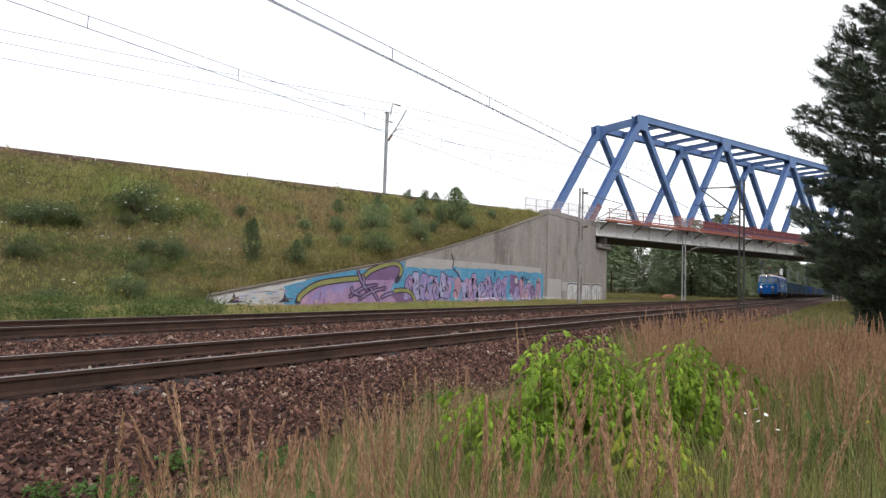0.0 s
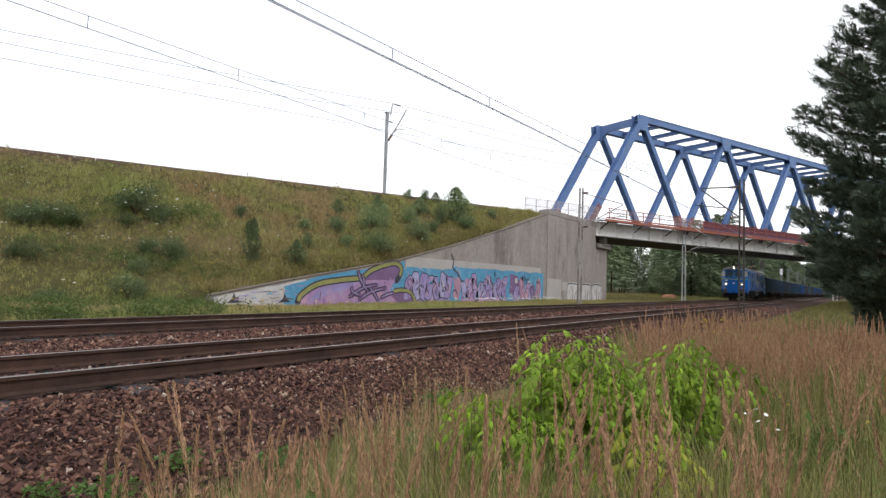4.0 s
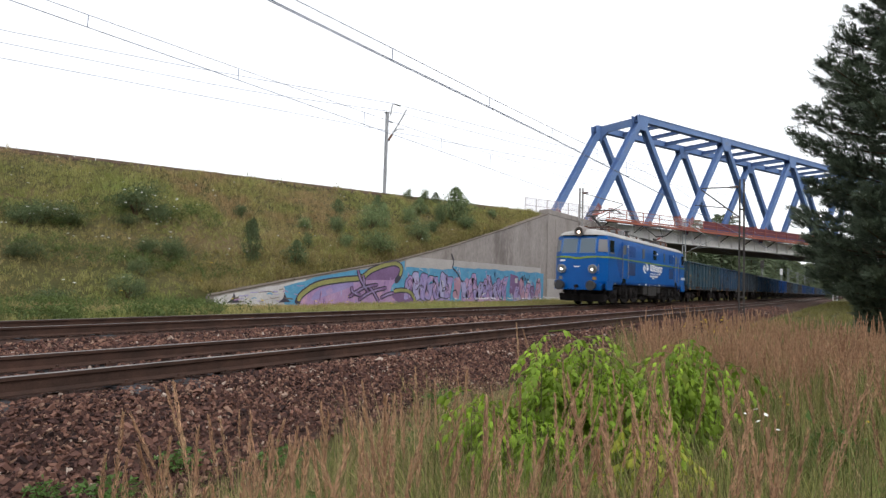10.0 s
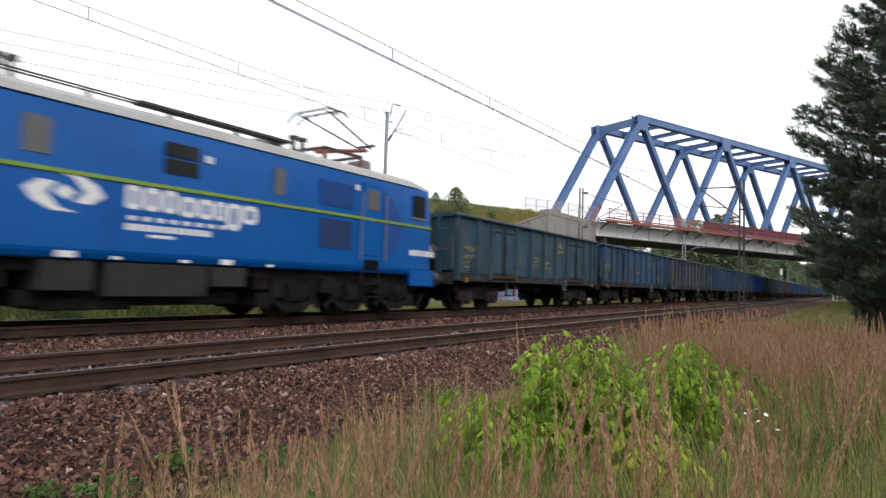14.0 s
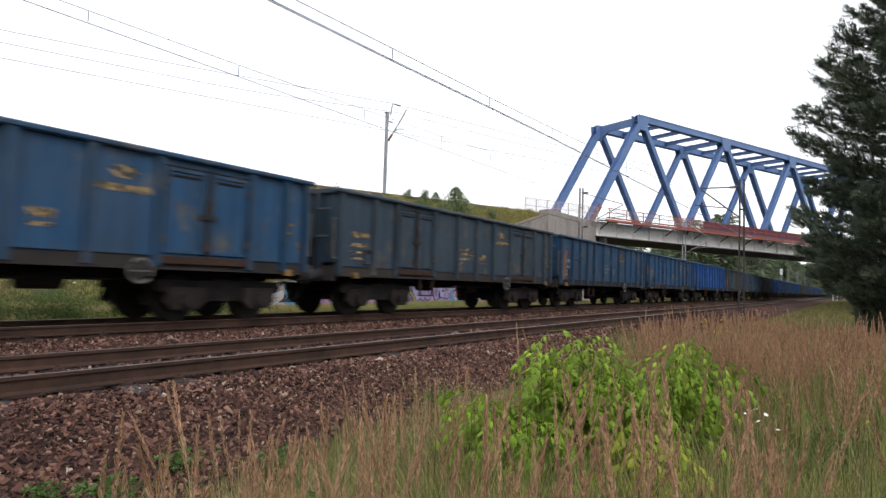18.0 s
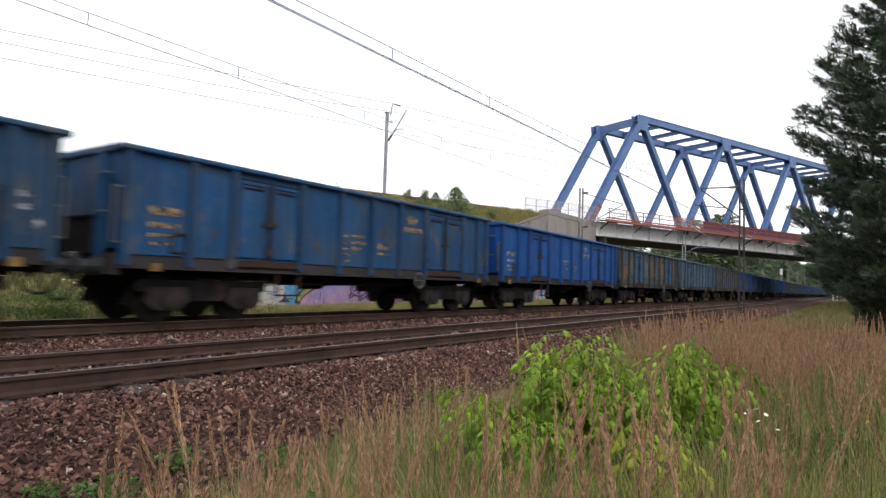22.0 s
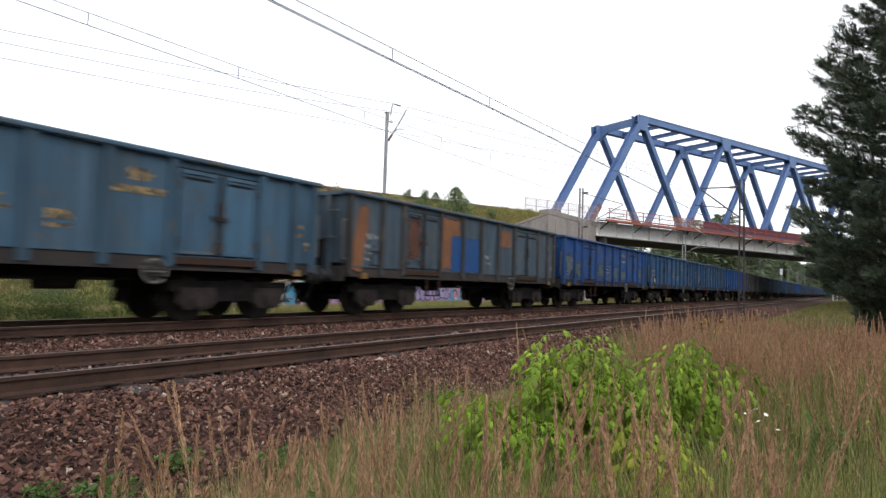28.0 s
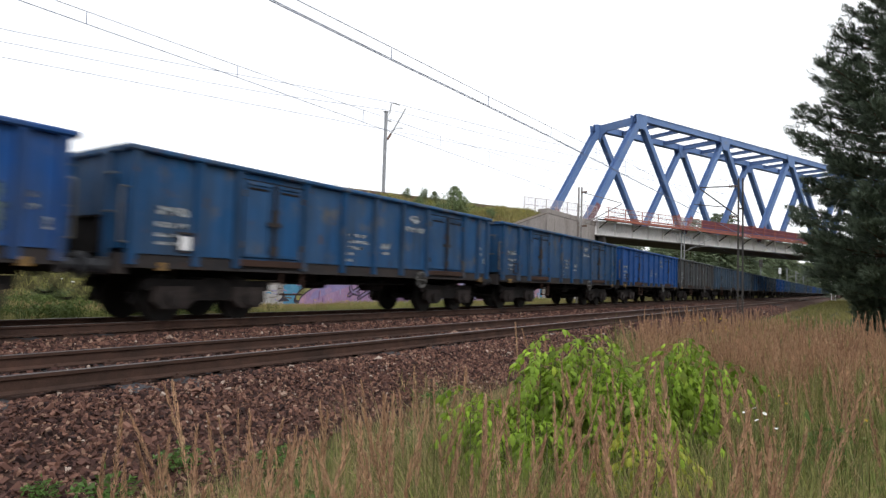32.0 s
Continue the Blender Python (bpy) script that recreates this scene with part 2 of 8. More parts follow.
M_WAGON = wagon_paint("worn_wagon_paint", 0.50, 0.62)
M_WAGON_FRESH = wagon_paint("fresh_wagon_paint", 0.66, 0.74, 0.22)
M_SILL = material("dirty_sill_steel", (0.050, 0.040, 0.037), (0.026, 0.025, 0.028), 0.8, scale=1.3, fine=18, bump=0.15, c=(0.074, 0.040, 0.029), cscale=1.4, camt=0.60, spec=0.25, per_object=0.2)
# extra scuffs also carry the light on the rail's rounded edge
M_LITRAIL = wagon_paint("scuffed_lit_rail_paint", 0.46, 0.60)
M_COAL = material("coal_load", (0.02, 0.02, 0.021), (0.012, 0.012, 0.013), 0.7, scale=3, fine=12, bump=1.0, dist=0.08)
M_GLASS = glass("dark_cab_glass", (0.055, 0.095, 0.135), 0.05, 0.9)
M_DARKGLASS = glass("window_dark", (0.010, 0.011, 0.013), 0.15, 0.35)
M_LAMP = glowing("headlamp_glow", (1.0, 0.92, 0.80), 50.0)
M_LENS = glass("headlamp_glass", (0.42, 0.40, 0.40), 0.12, 0.9)
M_BUFFER = material("scuffed_buffer_steel", (0.060, 0.062, 0.070), (0.030, 0.031, 0.036), 0.5, 0.3, scale=3, fine=30, bump=0.1)
M_LAMPRIM = material("lamp_rim_paint", (0.26, 0.26, 0.27), (0.20, 0.20, 0.21), 0.45, scale=3, fine=30, bump=0)
M_REDARM = material("red_pantograph_paint", (0.34, 0.07, 0.04), (0.25, 0.055, 0.035), 0.6, scale=4, fine=30, bump=0.1)
M_RUSTARM = material("rusty_frame_steel", (0.11, 0.055, 0.045), (0.06, 0.045, 0.042), 0.8, scale=4, fine=30, bump=0.2)
M_DARKARM = material("dark_pantograph_steel", (0.09, 0.085, 0.085), (0.06, 0.058, 0.058), 0.6, 0.4, scale=4, fine=30, bump=0.1)
M_BARK = material("pine_bark", (0.13, 0.075, 0.045), (0.07, 0.05, 0.038), 0.95, scale=3, fine=18, bump=1.0, dist=0.04, spec=0.1)
M_NEEDLE = material("pine_needles", (0.088, 0.120, 0.084), (0.125, 0.158, 0.104), 0.75, scale=0.8, fine=5, bump=0, per_island=0.45, spec=0.25, transmit=0.15)
# the haze over the distant forest is put into this paler leaf colour
M_HAZELEAF = material("hazed_forest_foliage", (0.185, 0.232, 0.150), (0.24, 0.285, 0.165), 0.9, scale=0.35, fine=3, bump=0, per_island=0.22, spec=0.1, per_object=0.35, transmit=0.3)
M_LEAF = material("maple_leaf", (0.175, 0.285, 0.030), (0.275, 0.39, 0.045), 0.6, scale=2.0, fine=30, bump=0.05, c=(0.38, 0.45, 0.055), cscale=1.3, camt=0.58, per_island=0.35, per_object=0.42, spec=0.3, transmit=0.4)
M_YLEAF = material("yellowed_maple_leaf", (0.42, 0.42, 0.06), (0.33, 0.38, 0.06), 0.55, scale=2.0, fine=30, bump=0.05, per_island=0.25, spec=0.3, transmit=0.4)
M_BUSHLEAF = material("bush_leaf", (0.120, 0.165, 0.080), (0.175, 0.220, 0.102), 0.75, scale=0.8, fine=10, bump=0, per_island=0.4, per_object=0.35, spec=0.2, transmit=0.2)
M_STEM = material("green_stem", (0.12, 0.14, 0.05), (0.10, 0.08, 0.04), 0.8, scale=5, fine=40, bump=0.1)
M_GRASS = material("meadow_grass", (0.115, 0.185, 0.042), (0.245, 0.215, 0.075), 0.7, scale=0.9, fine=7, bump=0, c=(0.42, 0.285, 0.15), cscale=3.0, camt=0.53, per_island=0.65, spec=0.3, transmit=0.3)
M_SLOPEGRASS = material("slope_grass", (0.255, 0.30, 0.092), (0.40, 0.345, 0.15), 0.85, scale=0.35, fine=2, bump=0, c=(0.38, 0.28, 0.15), cscale=0.2, camt=0.50, per_island=0.25, spec=0.15, transmit=0.25)
M_PLUME = material("dry_reed_plume", (0.50, 0.318, 0.200), (0.33, 0.198, 0.128), 0.95, scale=3.0, fine=30, bump=0, c=(0.50, 0.37, 0.215), cscale=5.0, camt=0.57, per_island=0.4, spec=0.1, transmit=0.3)
M_STRAW = material("straw_stalk", (0.50, 0.375, 0.215), (0.34, 0.255, 0.135), 0.8, scale=2, fine=20, bump=0, per_island=0.3, spec=0.2, transmit=0.15)
M_PETAL = material("white_petal", (0.8, 0.8, 0.78), (0.75, 0.75, 0.72), 0.7, scale=5, fine=40, bump=0)
M_YPETAL = material("yellow_petal", (0.7, 0.5, 0.03), (0.65, 0.42, 0.03), 0.7, scale=5, fine=40, bump=0)


# ---- geometry helpers ----
class Geo:
    """Collects verts and faces of one mesh."""

    def __init__(self):
        self.v, self.f = [], []

    def add(self, verts, faces):
        k = len(self.v)
        self.v += [tuple(p) for p in verts]
        self.f += [tuple(k + i for i in f) for f in faces]
        return self

    def hexa(self, p):
        """Eight corners: four below, four above, in turn."""
        return self.add(p, [(3, 2, 1, 0), (4, 5, 6, 7), (0, 1, 5, 4), (1, 2, 6, 5), (2, 3, 7, 6), (3, 0, 4, 7)])

    def box(self, x0, x1, y0, y1, z0, z1):
        return self.hexa([(x0, y0, z0), (x1, y0, z0), (x1, y1, z0), (x0, y1, z0), (x0, y0, z1), (x1, y0, z1), (x1, y1, z1), (x0, y1, z1)])

    def beam(self, p, q, w, h, up=(0, 0, 1)):
        """A straight bar of width w and height h from p to q."""
        p, q = Vector(p), Vector(q)
        d = (q - p).normalized()
        s = d.cross(Vector(up))
        s = s.normalized() if s.length > 1e-4 else Vector((1, 0, 0))
        t = s.cross(d)
        a, b = s * w / 2, t * h / 2
        return self.hexa([p - a - b, p + a - b, q + a - b, q - a - b, p - a + b, p + a + b, q + a + b, q - a + b])

    def ibeam(self, p, q, w, h, t=0.03, up=(0, 0, 1)):
        p, q = Vector(p), Vector(q)
        d = (q - p).normalized()
        s = d.cross(Vector(up)).normalized()
        n = s.cross(d)
        self.beam(p + n * (h / 2 - t / 2), q + n * (h / 2 - t / 2), w, t, up)
        self.beam(p - n * (h / 2 - t / 2), q - n * (h / 2 - t / 2), w, t, up)
        return self.beam(p, q, t, h - 2 * t, up)

    def tube(self, pts, radii, n=8, caps=True):
        k = len(self.v)
        pts = [Vector(p) for p in pts]
        if not isinstance(radii, (list, tuple)):
            radii = [radii] * len(pts)
        for i, p in enumerate(pts):
            d = (pts[min(i + 1, len(pts) - 1)] - pts[max(i - 1, 0)]).normalized()
            ref = Vector((0, 0, 1)) if abs(d.z) < 0.9 else Vector((1, 0, 0))
            a = d.cross(ref).normalized()
            b = d.cross(a)
            for j in range(n):
                t = 2 * math.pi * j / n
                self.v.append(tuple(p + (a * math.cos(t) + b * math.sin(t)) * radii[i]))
        for i in range(len(pts) - 1):
            for j in range(n):
                j2 = (j + 1) % n
                self.f.append((k + i * n + j, k + i * n + j2, k + (i + 1) * n + j2, k + (i + 1) * n + j))
        if caps:
            self.f.append(tuple(k + j for j in reversed(range(n))))
            e = k + (len(pts) - 1) * n
            self.f.append(tuple(e + j for j in range(n)))
        return self

    def prism(self, profile, axis, lo, hi):
        """A closed profile in the two other axes, extruded along axis from lo to hi."""
        n = len(profile)

        def at(a, pq):
            return {"x": (a, pq[0], pq[1]), "y": (pq[0], a, pq[1]), "z": (pq[0], pq[1], a)}[axis]
        return self.add([at(lo, q) for q in profile] + [at(hi, q) for q in profile],
                        [tuple(range(n))[::-1], tuple(range(n, 2 * n))] + [(i, (i + 1) % n, n + (i + 1) % n, n + i) for i in range(n)])

    def disc(self, c, axis, r, depth, n=20, r2=None):
        c = Vector(c)
        d = {"x": Vector((1, 0, 0)), "y": Vector((0, 1, 0)), "z": Vector((0, 0, 1))}[axis] * depth
        return self.tube([c, c + d], [r, r if r2 is None else r2], n)

    def mesh(self, name, mat, bevel=0.0, smooth=False):
        me = bpy.data.meshes.new(name)
        me.from_pydata(self.v, [], self.f)
        bm = bmesh.new()
        bm.from_mesh(me)
        bmesh.ops.recalc_face_normals(bm, faces=bm.faces)
        if bevel:
            bmesh.ops.bevel(bm, geom=bm.edges[:], offset=bevel, segments=1, affect="EDGES", clamp_overlap=True)
        bm.to_mesh(me)
        bm.free()
        if smooth:
            me.shade_smooth()
        me.materials.append(mat)
        return me


def part(name, geo, mat, parent, label="", bevel=0.0, smooth=False, at=None):
    """One mesh object under a thing or a part."""
    me = geo if isinstance(geo, bpy.types.Mesh) else geo.mesh(name, mat, bevel, smooth)
    ob = new(name, me)
    ob.parent = parent
    if at is not None:
        ob.matrix_basis = at
    return tagged(ob, label)


def thing(name, label, category, at=None, group="", kind=""):
    ob = new(name)
    ob.empty_display_size = 0.2
    if at is not None:
        ob.matrix_basis = at
    return tagged(ob, label, category, group, kind)


def single(name, geo, mat, label, category, kind="", bevel=0.0, group="", smooth=False, at=None):
    ob = new(name, geo if isinstance(geo, bpy.types.Mesh) else geo.mesh(name, mat, bevel, smooth))
    if at is not None:
        ob.matrix_basis = at
    return tagged(ob, label, category, group, kind)


def fast_mesh(name, verts, faces, mat, smooth=False):
    """A mesh from numpy arrays: verts (n, 3), faces (m, k)."""
    me = bpy.data.meshes.new(name)
    m, k = faces.shape
    me.vertices.add(len(verts))
    me.vertices.foreach_set("co", np.ascontiguousarray(verts, dtype=np.float32).ravel())
    me.loops.add(m * k)
    me.loops.foreach_set("vertex_index", np.ascontiguousarray(faces, dtype=np.int32).ravel())
    me.polygons.add(m)
    me.polygons.foreach_set("loop_start", np.arange(0, m * k, k, dtype=np.int32))
    me.update(calc_edges=True)
    me.validate()
    me.materials.append(mat)
    if smooth:
        me.shade_smooth()
    else:
        me.shade_flat()
    return me


def scatter(template, faces, places, mats):
    """Many copies of a small template: places (n, 3), mats (n, 3, 3)."""
    v = np.einsum("nij,vj->nvi", mats, template) + places[:, None, :]
    n, k = len(places), len(template)
    f = faces[None, :, :] + (np.arange(n) * k)[:, None, None]
    return v.reshape(-1, 3), f.reshape(-1, faces.shape[1])


def turns(n, tilt, size, gen, squash=None):
    """Random rotation about z, lean by tilt (radians, one sigma), and scale."""
    a = gen.uniform(0, 2 * np.pi, n)
    la, lb = gen.normal(0, tilt, n), gen.normal(0, tilt, n)
    ca, sa = np.cos(a), np.sin(a)
    rz = np.zeros((n, 3, 3))
    rz[:, 0, 0], rz[:, 0, 1], rz[:, 1, 0], rz[:, 1, 1], rz[:, 2, 2] = ca, -sa, sa, ca, 1
    lean = np.tile(np.eye(3), (n, 1, 1))
    lean[:, 0, 2], lean[:, 1, 2] = la, lb
    m = np.einsum("nij,njk->nik", lean, rz) * size[:, None, None]
    if squash is not None:
        m = m * squash[:, None, :]
    return m


# ---- ground ----
def smoothstep(a, b, t):
    t = np.clip((t - a) / (b - a), 0, 1)
    return t * t * (3 - 2 * t)


def ground_z(x, y):
    """Height of the one sheet of ground: meadow, track bed, embankment and the far plain."""
    x, y = np.asarray(x, float), np.asarray(y, float)
    rough_ = 0.05 * np.sin(x * 0.9 + 1.3 * np.sin(y * 0.7)) + 0.04 * np.sin(y * 1.3 + x * 0.31)
    meadow = -0.78 + rough_ + 0.02 * np.clip(-y, 0, 10) + 0.25 * smoothstep(30, 90, x)
    bed = np.interp(y, [3.9, 5.65, 8.4, 9.0, 10.3, 10.9, 13.9, 14.7], [0, 0.56, 0.58, 0.52, 0.52, 0.58, 0.58, 0.42]) - 0.78
    beyond = -0.30 + rough_ * 0.7
    z = np.where(y < 3.9, meadow, np.where(y < 14.7, bed, beyond))
    blend = smoothstep(3.2, 4.3, y)
    z = np.where(y < 4.3, meadow * (1 - blend) + np.minimum(bed, -0.55) * blend, z)
    far = smoothstep(14.3, 16.0, y)
    z = np.where((y >= 14.0) & (y < 16.0), np.interp(y, [14.0, 14.7], [-0.20, -0.36]) * (1 - far) + beyond * far, z)
    n = (x - BO.x) * BN.x + (y - BO.y) * BN.y
    u = (x - BO.x) * BU.x + (y - BO.y) * BU.y
    slope = 7.0 + (n + 2.6) / 1.95
    back = 7.0 - (n - 8.5) / 1.8
    bank = np.minimum(np.minimum(slope, back), 7.0 + 0.0 * n)
    bank = bank + 0.12 * np.sin(x * 0.8 + y * 0.5) * (bank < 6.7) + 0.08 * np.sin(x * 1.7 - y * 1.1) * (bank < 6.8)
    lip = np.interp(x, [14.3, 18.5, 25.6, 31.0, 38.3, 45.0], [0.2, 0.92, 2.05, 3.2, 5.0, 6.75]) - 0.04 + np.clip(y - 20.6, 0, 50) * 0.95
    bank = np.where((x > 14.3) & (x < 45), np.minimum(bank, lip), bank)
    allowed = (y > 20.62) & (u < 2.0 + np.where(y < 21, 50, 0))
    allowed = allowed & (u < 1.0)
    return np.where(allowed & (bank > z), bank, z)


def build_ground():
    xs = np.concatenate([[-4000, -1500, -600, -250, -120, -70], np.arange(-40, 0, 2.5), np.arange(0, 64, 0.6), np.arange(64, 130, 3), np.arange(130, 400, 18), [420, 600, 1000, 2000, 4000]])
    ys = np.concatenate([[-4000, -1500, -600, -250, -120, -60, -30, -18], np.arange(-12, 3, 0.5), np.arange(3, 16.2, 0.35),
                         [17, 18, 19, 20, 20.6, 20.64], np.arange(21.2, 52, 0.8), np.arange(53, 90, 4), [100, 140, 250, 600, 1500, 4000]])
    gx, gy = np.meshgrid(xs, ys, indexing="ij")
    v = np.stack([gx, gy, ground_z(gx, gy)], -1).reshape(-1, 3)
    i, j = np.meshgrid(np.arange(len(xs) - 1), np.arange(len(ys) - 1), indexing="ij")
    k = (i * len(ys) + j).ravel()
    f = np.stack([k, k + len(ys), k + len(ys) + 1, k + 1], -1)
    me = fast_mesh("ground", v, f, M_GROUND, smooth=True)
    me.materials.append(M_BALLAST)
    cy = (ys[j.ravel()] + ys[j.ravel() + 1]) / 2
    cx = (xs[i.ravel()] + xs[i.ravel() + 1]) / 2
    top = v[:, 2][k] > 6.55
    me.polygons.foreach_set("material_index", (((cy > 4.3) & (cy < 14.9)) | (top & (cx > -200))).astype(np.int32))
    return tagged(new("ground", me), "grassy meadow, gravel track bed and grass embankment", "ground", kind="structure")


build_ground()


# ---- railway tracks ----
RAIL = [(-0.065, -0.172), (0.065, -0.172), (0.065, -0.160), (0.012, -0.135), (0.010, -0.045), (0.035, -0.035), (0.036, -0.004), (-0.036, -0.004), (-0.035, -0.035), (-0.010, -0.045), (-0.012, -0.135), (-0.065, -0.160)]


def build_track(yc, label):
    t = thing("railway_track", label, "railway track", pose(0, yc, 0), "railway tracks", "structure")
    for s in (-1, 1):
        rail = part("rail", Geo().prism([(s * GAUGE + a, b) for a, b in RAIL], "x", -80, 520), M_RAIL, t, "rust-brown steel rail")
        part("running_surface", Geo().box(-80, 520, s * GAUGE - 0.034, s * GAUGE + 0.034, -0.0035, 0.0), M_RAILHEAD, rail, "worn bright rail top")
    prof = [(-1.3, -0.36), (1.3, -0.36), (1.3, -0.21), (1.25, -0.19), (0.95, -0.175), (0.5, -0.178), (0.3, -0.215), (-0.3, -0.215), (-0.5, -0.178), (-0.95, -0.175), (-1.25, -0.19), (-1.3, -0.21)]
    sl = Geo().prism(prof, "x", -0.13, 0.13).mesh("sleeper", M_SLEEPER)
    clip = Geo()
    for s in (-1, 1):
        for e in (-1, 1):
            y0 = s * GAUGE + e * 0.075
            clip.box(-0.06, 0.06, y0 - 0.03, y0 + 0.03, -0.176, -0.145).tube([(0, y0, -0.15), (0, y0, -0.118)], 0.016, 6)
    cm = clip.mesh("fastening", M_RAIL)
    for i in range(120):
        x = -2.0 + 0.6 * i + random.uniform(-0.02, 0.02)
        o = part("sleeper", sl, None, t, at=pose(x, 0, random.uniform(-0.06, -0.01), 0, 0, random.uniform(-0.6, 0.6)))
        if i < 60:
            part("fastening", cm, None, o)
    return t


build_track(Y_NEAR, "rusty railway track on concrete sleepers in reddish ballast")
build_track(Y_FAR, "railway track in ballast carrying the freight train")


# ---- retaining wall and abutment ----
M_COPING = material("mossy_coping", (0.20, 0.17, 0.145), (0.13, 0.11, 0.095), 0.95, scale=1.5, fine=25, bump=0.4, spec=0.1)


def wall_top(x):
    """Height of the wing wall's sloping top edge."""
    return float(np.interp(x, [14.3, 18.5, 25.6, 31.0, 38.3, 45.0], [0.2, 0.92, 2.05, 3.2, 5.0, 6.75]))


def build_wall():
    w = thing("wall_retaining", "long weathered concrete wing wall covered with graffiti", "retaining wall", kind="structure")
    cuts = [14.3, 18.5, 25.6, 31.0, 38.3, 45.0]
    for a, b in zip(cuts, cuts[1:]):
        g = Geo().hexa([(a + 0.008, WALL_Y, -0.8), (b - 0.008, WALL_Y, -0.8), (b - 0.008, WALL_Y + 0.6, -0.8), (a + 0.008, WALL_Y + 0.6, -0.8),
                        (a + 0.008, WALL_Y, wall_top(a)), (b - 0.008, WALL_Y, wall_top(b)), (b - 0.008, WALL_Y + 0.6, wall_top(b)), (a + 0.008, WALL_Y + 0.6, wall_top(a))])
        part("wall_panel", g, M_CONCRETE, w, bevel=0.02)
        c = Geo().beam((a + 0.01, WALL_Y + 0.28, wall_top(a) - 0.02), (b - 0.01, WALL_Y + 0.28, wall_top(b) - 0.02), 0.62, 0.07)
        part("coping", c, M_COPING, w, "thin mossy concrete coping", bevel=0.015)
    return w


def build_abutment():
    w = thing("wall_abutment", "massive grey concrete bridge abutment with water stains", "abutment", kind="structure")
    n, u = BN, BU

    def block(x0, x1, z0, z1, deep, y=WALL_Y, lip=0.0):
        a, b = Vector((x0, y, 0)), Vector((x1, y, 0))
        p = [a, b, b + n * deep, a + n * deep]
        return Geo().hexa([(q.x, q.y, z0) for q in p] + [(q.x, q.y, z1) for q in p])
    part("abutment_wall", block(45.0, 56.0, -0.8, 6.75, 11.0, WALL_Y - 0.02), M_CONCRETE, w, bevel=0.01)
    part("bearing_wall", block(56.01, 59.2, -0.8, 4.75, 11.0, WALL_Y - 0.02), M_CONCRETE, w, bevel=0.03)
    part("bearing_shelf", block(55.9, 59.6, 4.754, 5.15, 11.4, WALL_Y - 0.35), M_CONCRETE, w, "projecting concrete bearing shelf", bevel=0.03)
    part("parapet_beam", block(45.05, 56.15, 6.765, 7.16, 1.2, WALL_Y - 0.05), M_CONCRETE, w, "concrete parapet beam", bevel=0.01)
    for i in range(4):
        x = 46.5 + 2.6 * i
        part("formwork_joint", Geo().box(x, x + 0.02, WALL_Y - 0.026, WALL_Y - 0.015, -0.3, 6.55), M_COPING, w)
    part("repaired_patch", block(45.1, 47.9, -0.3, 1.55, 0.05, WALL_Y - 0.032), M_CONCRETE_LIGHT, w, "pale repaired concrete patch")
    part("repaired_patch", block(48.1, 51.6, 0.6, 1.35, 0.05, WALL_Y - 0.032), M_CONCRETE_LIGHT, w, "pale repaired concrete patch")
    # bearings under the girders
    for off in (0.0, 5.5):
        p = BO + BN * off + BU * 0.9
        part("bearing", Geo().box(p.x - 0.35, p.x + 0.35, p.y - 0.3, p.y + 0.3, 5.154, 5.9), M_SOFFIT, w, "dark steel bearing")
    return w


# ---- the truss bridge, in its own frame: x along it, y across (away), z up ----
BRIDGE = Matrix.Translation(BO) @ Matrix.Rotation(PSI, 4, "Z")


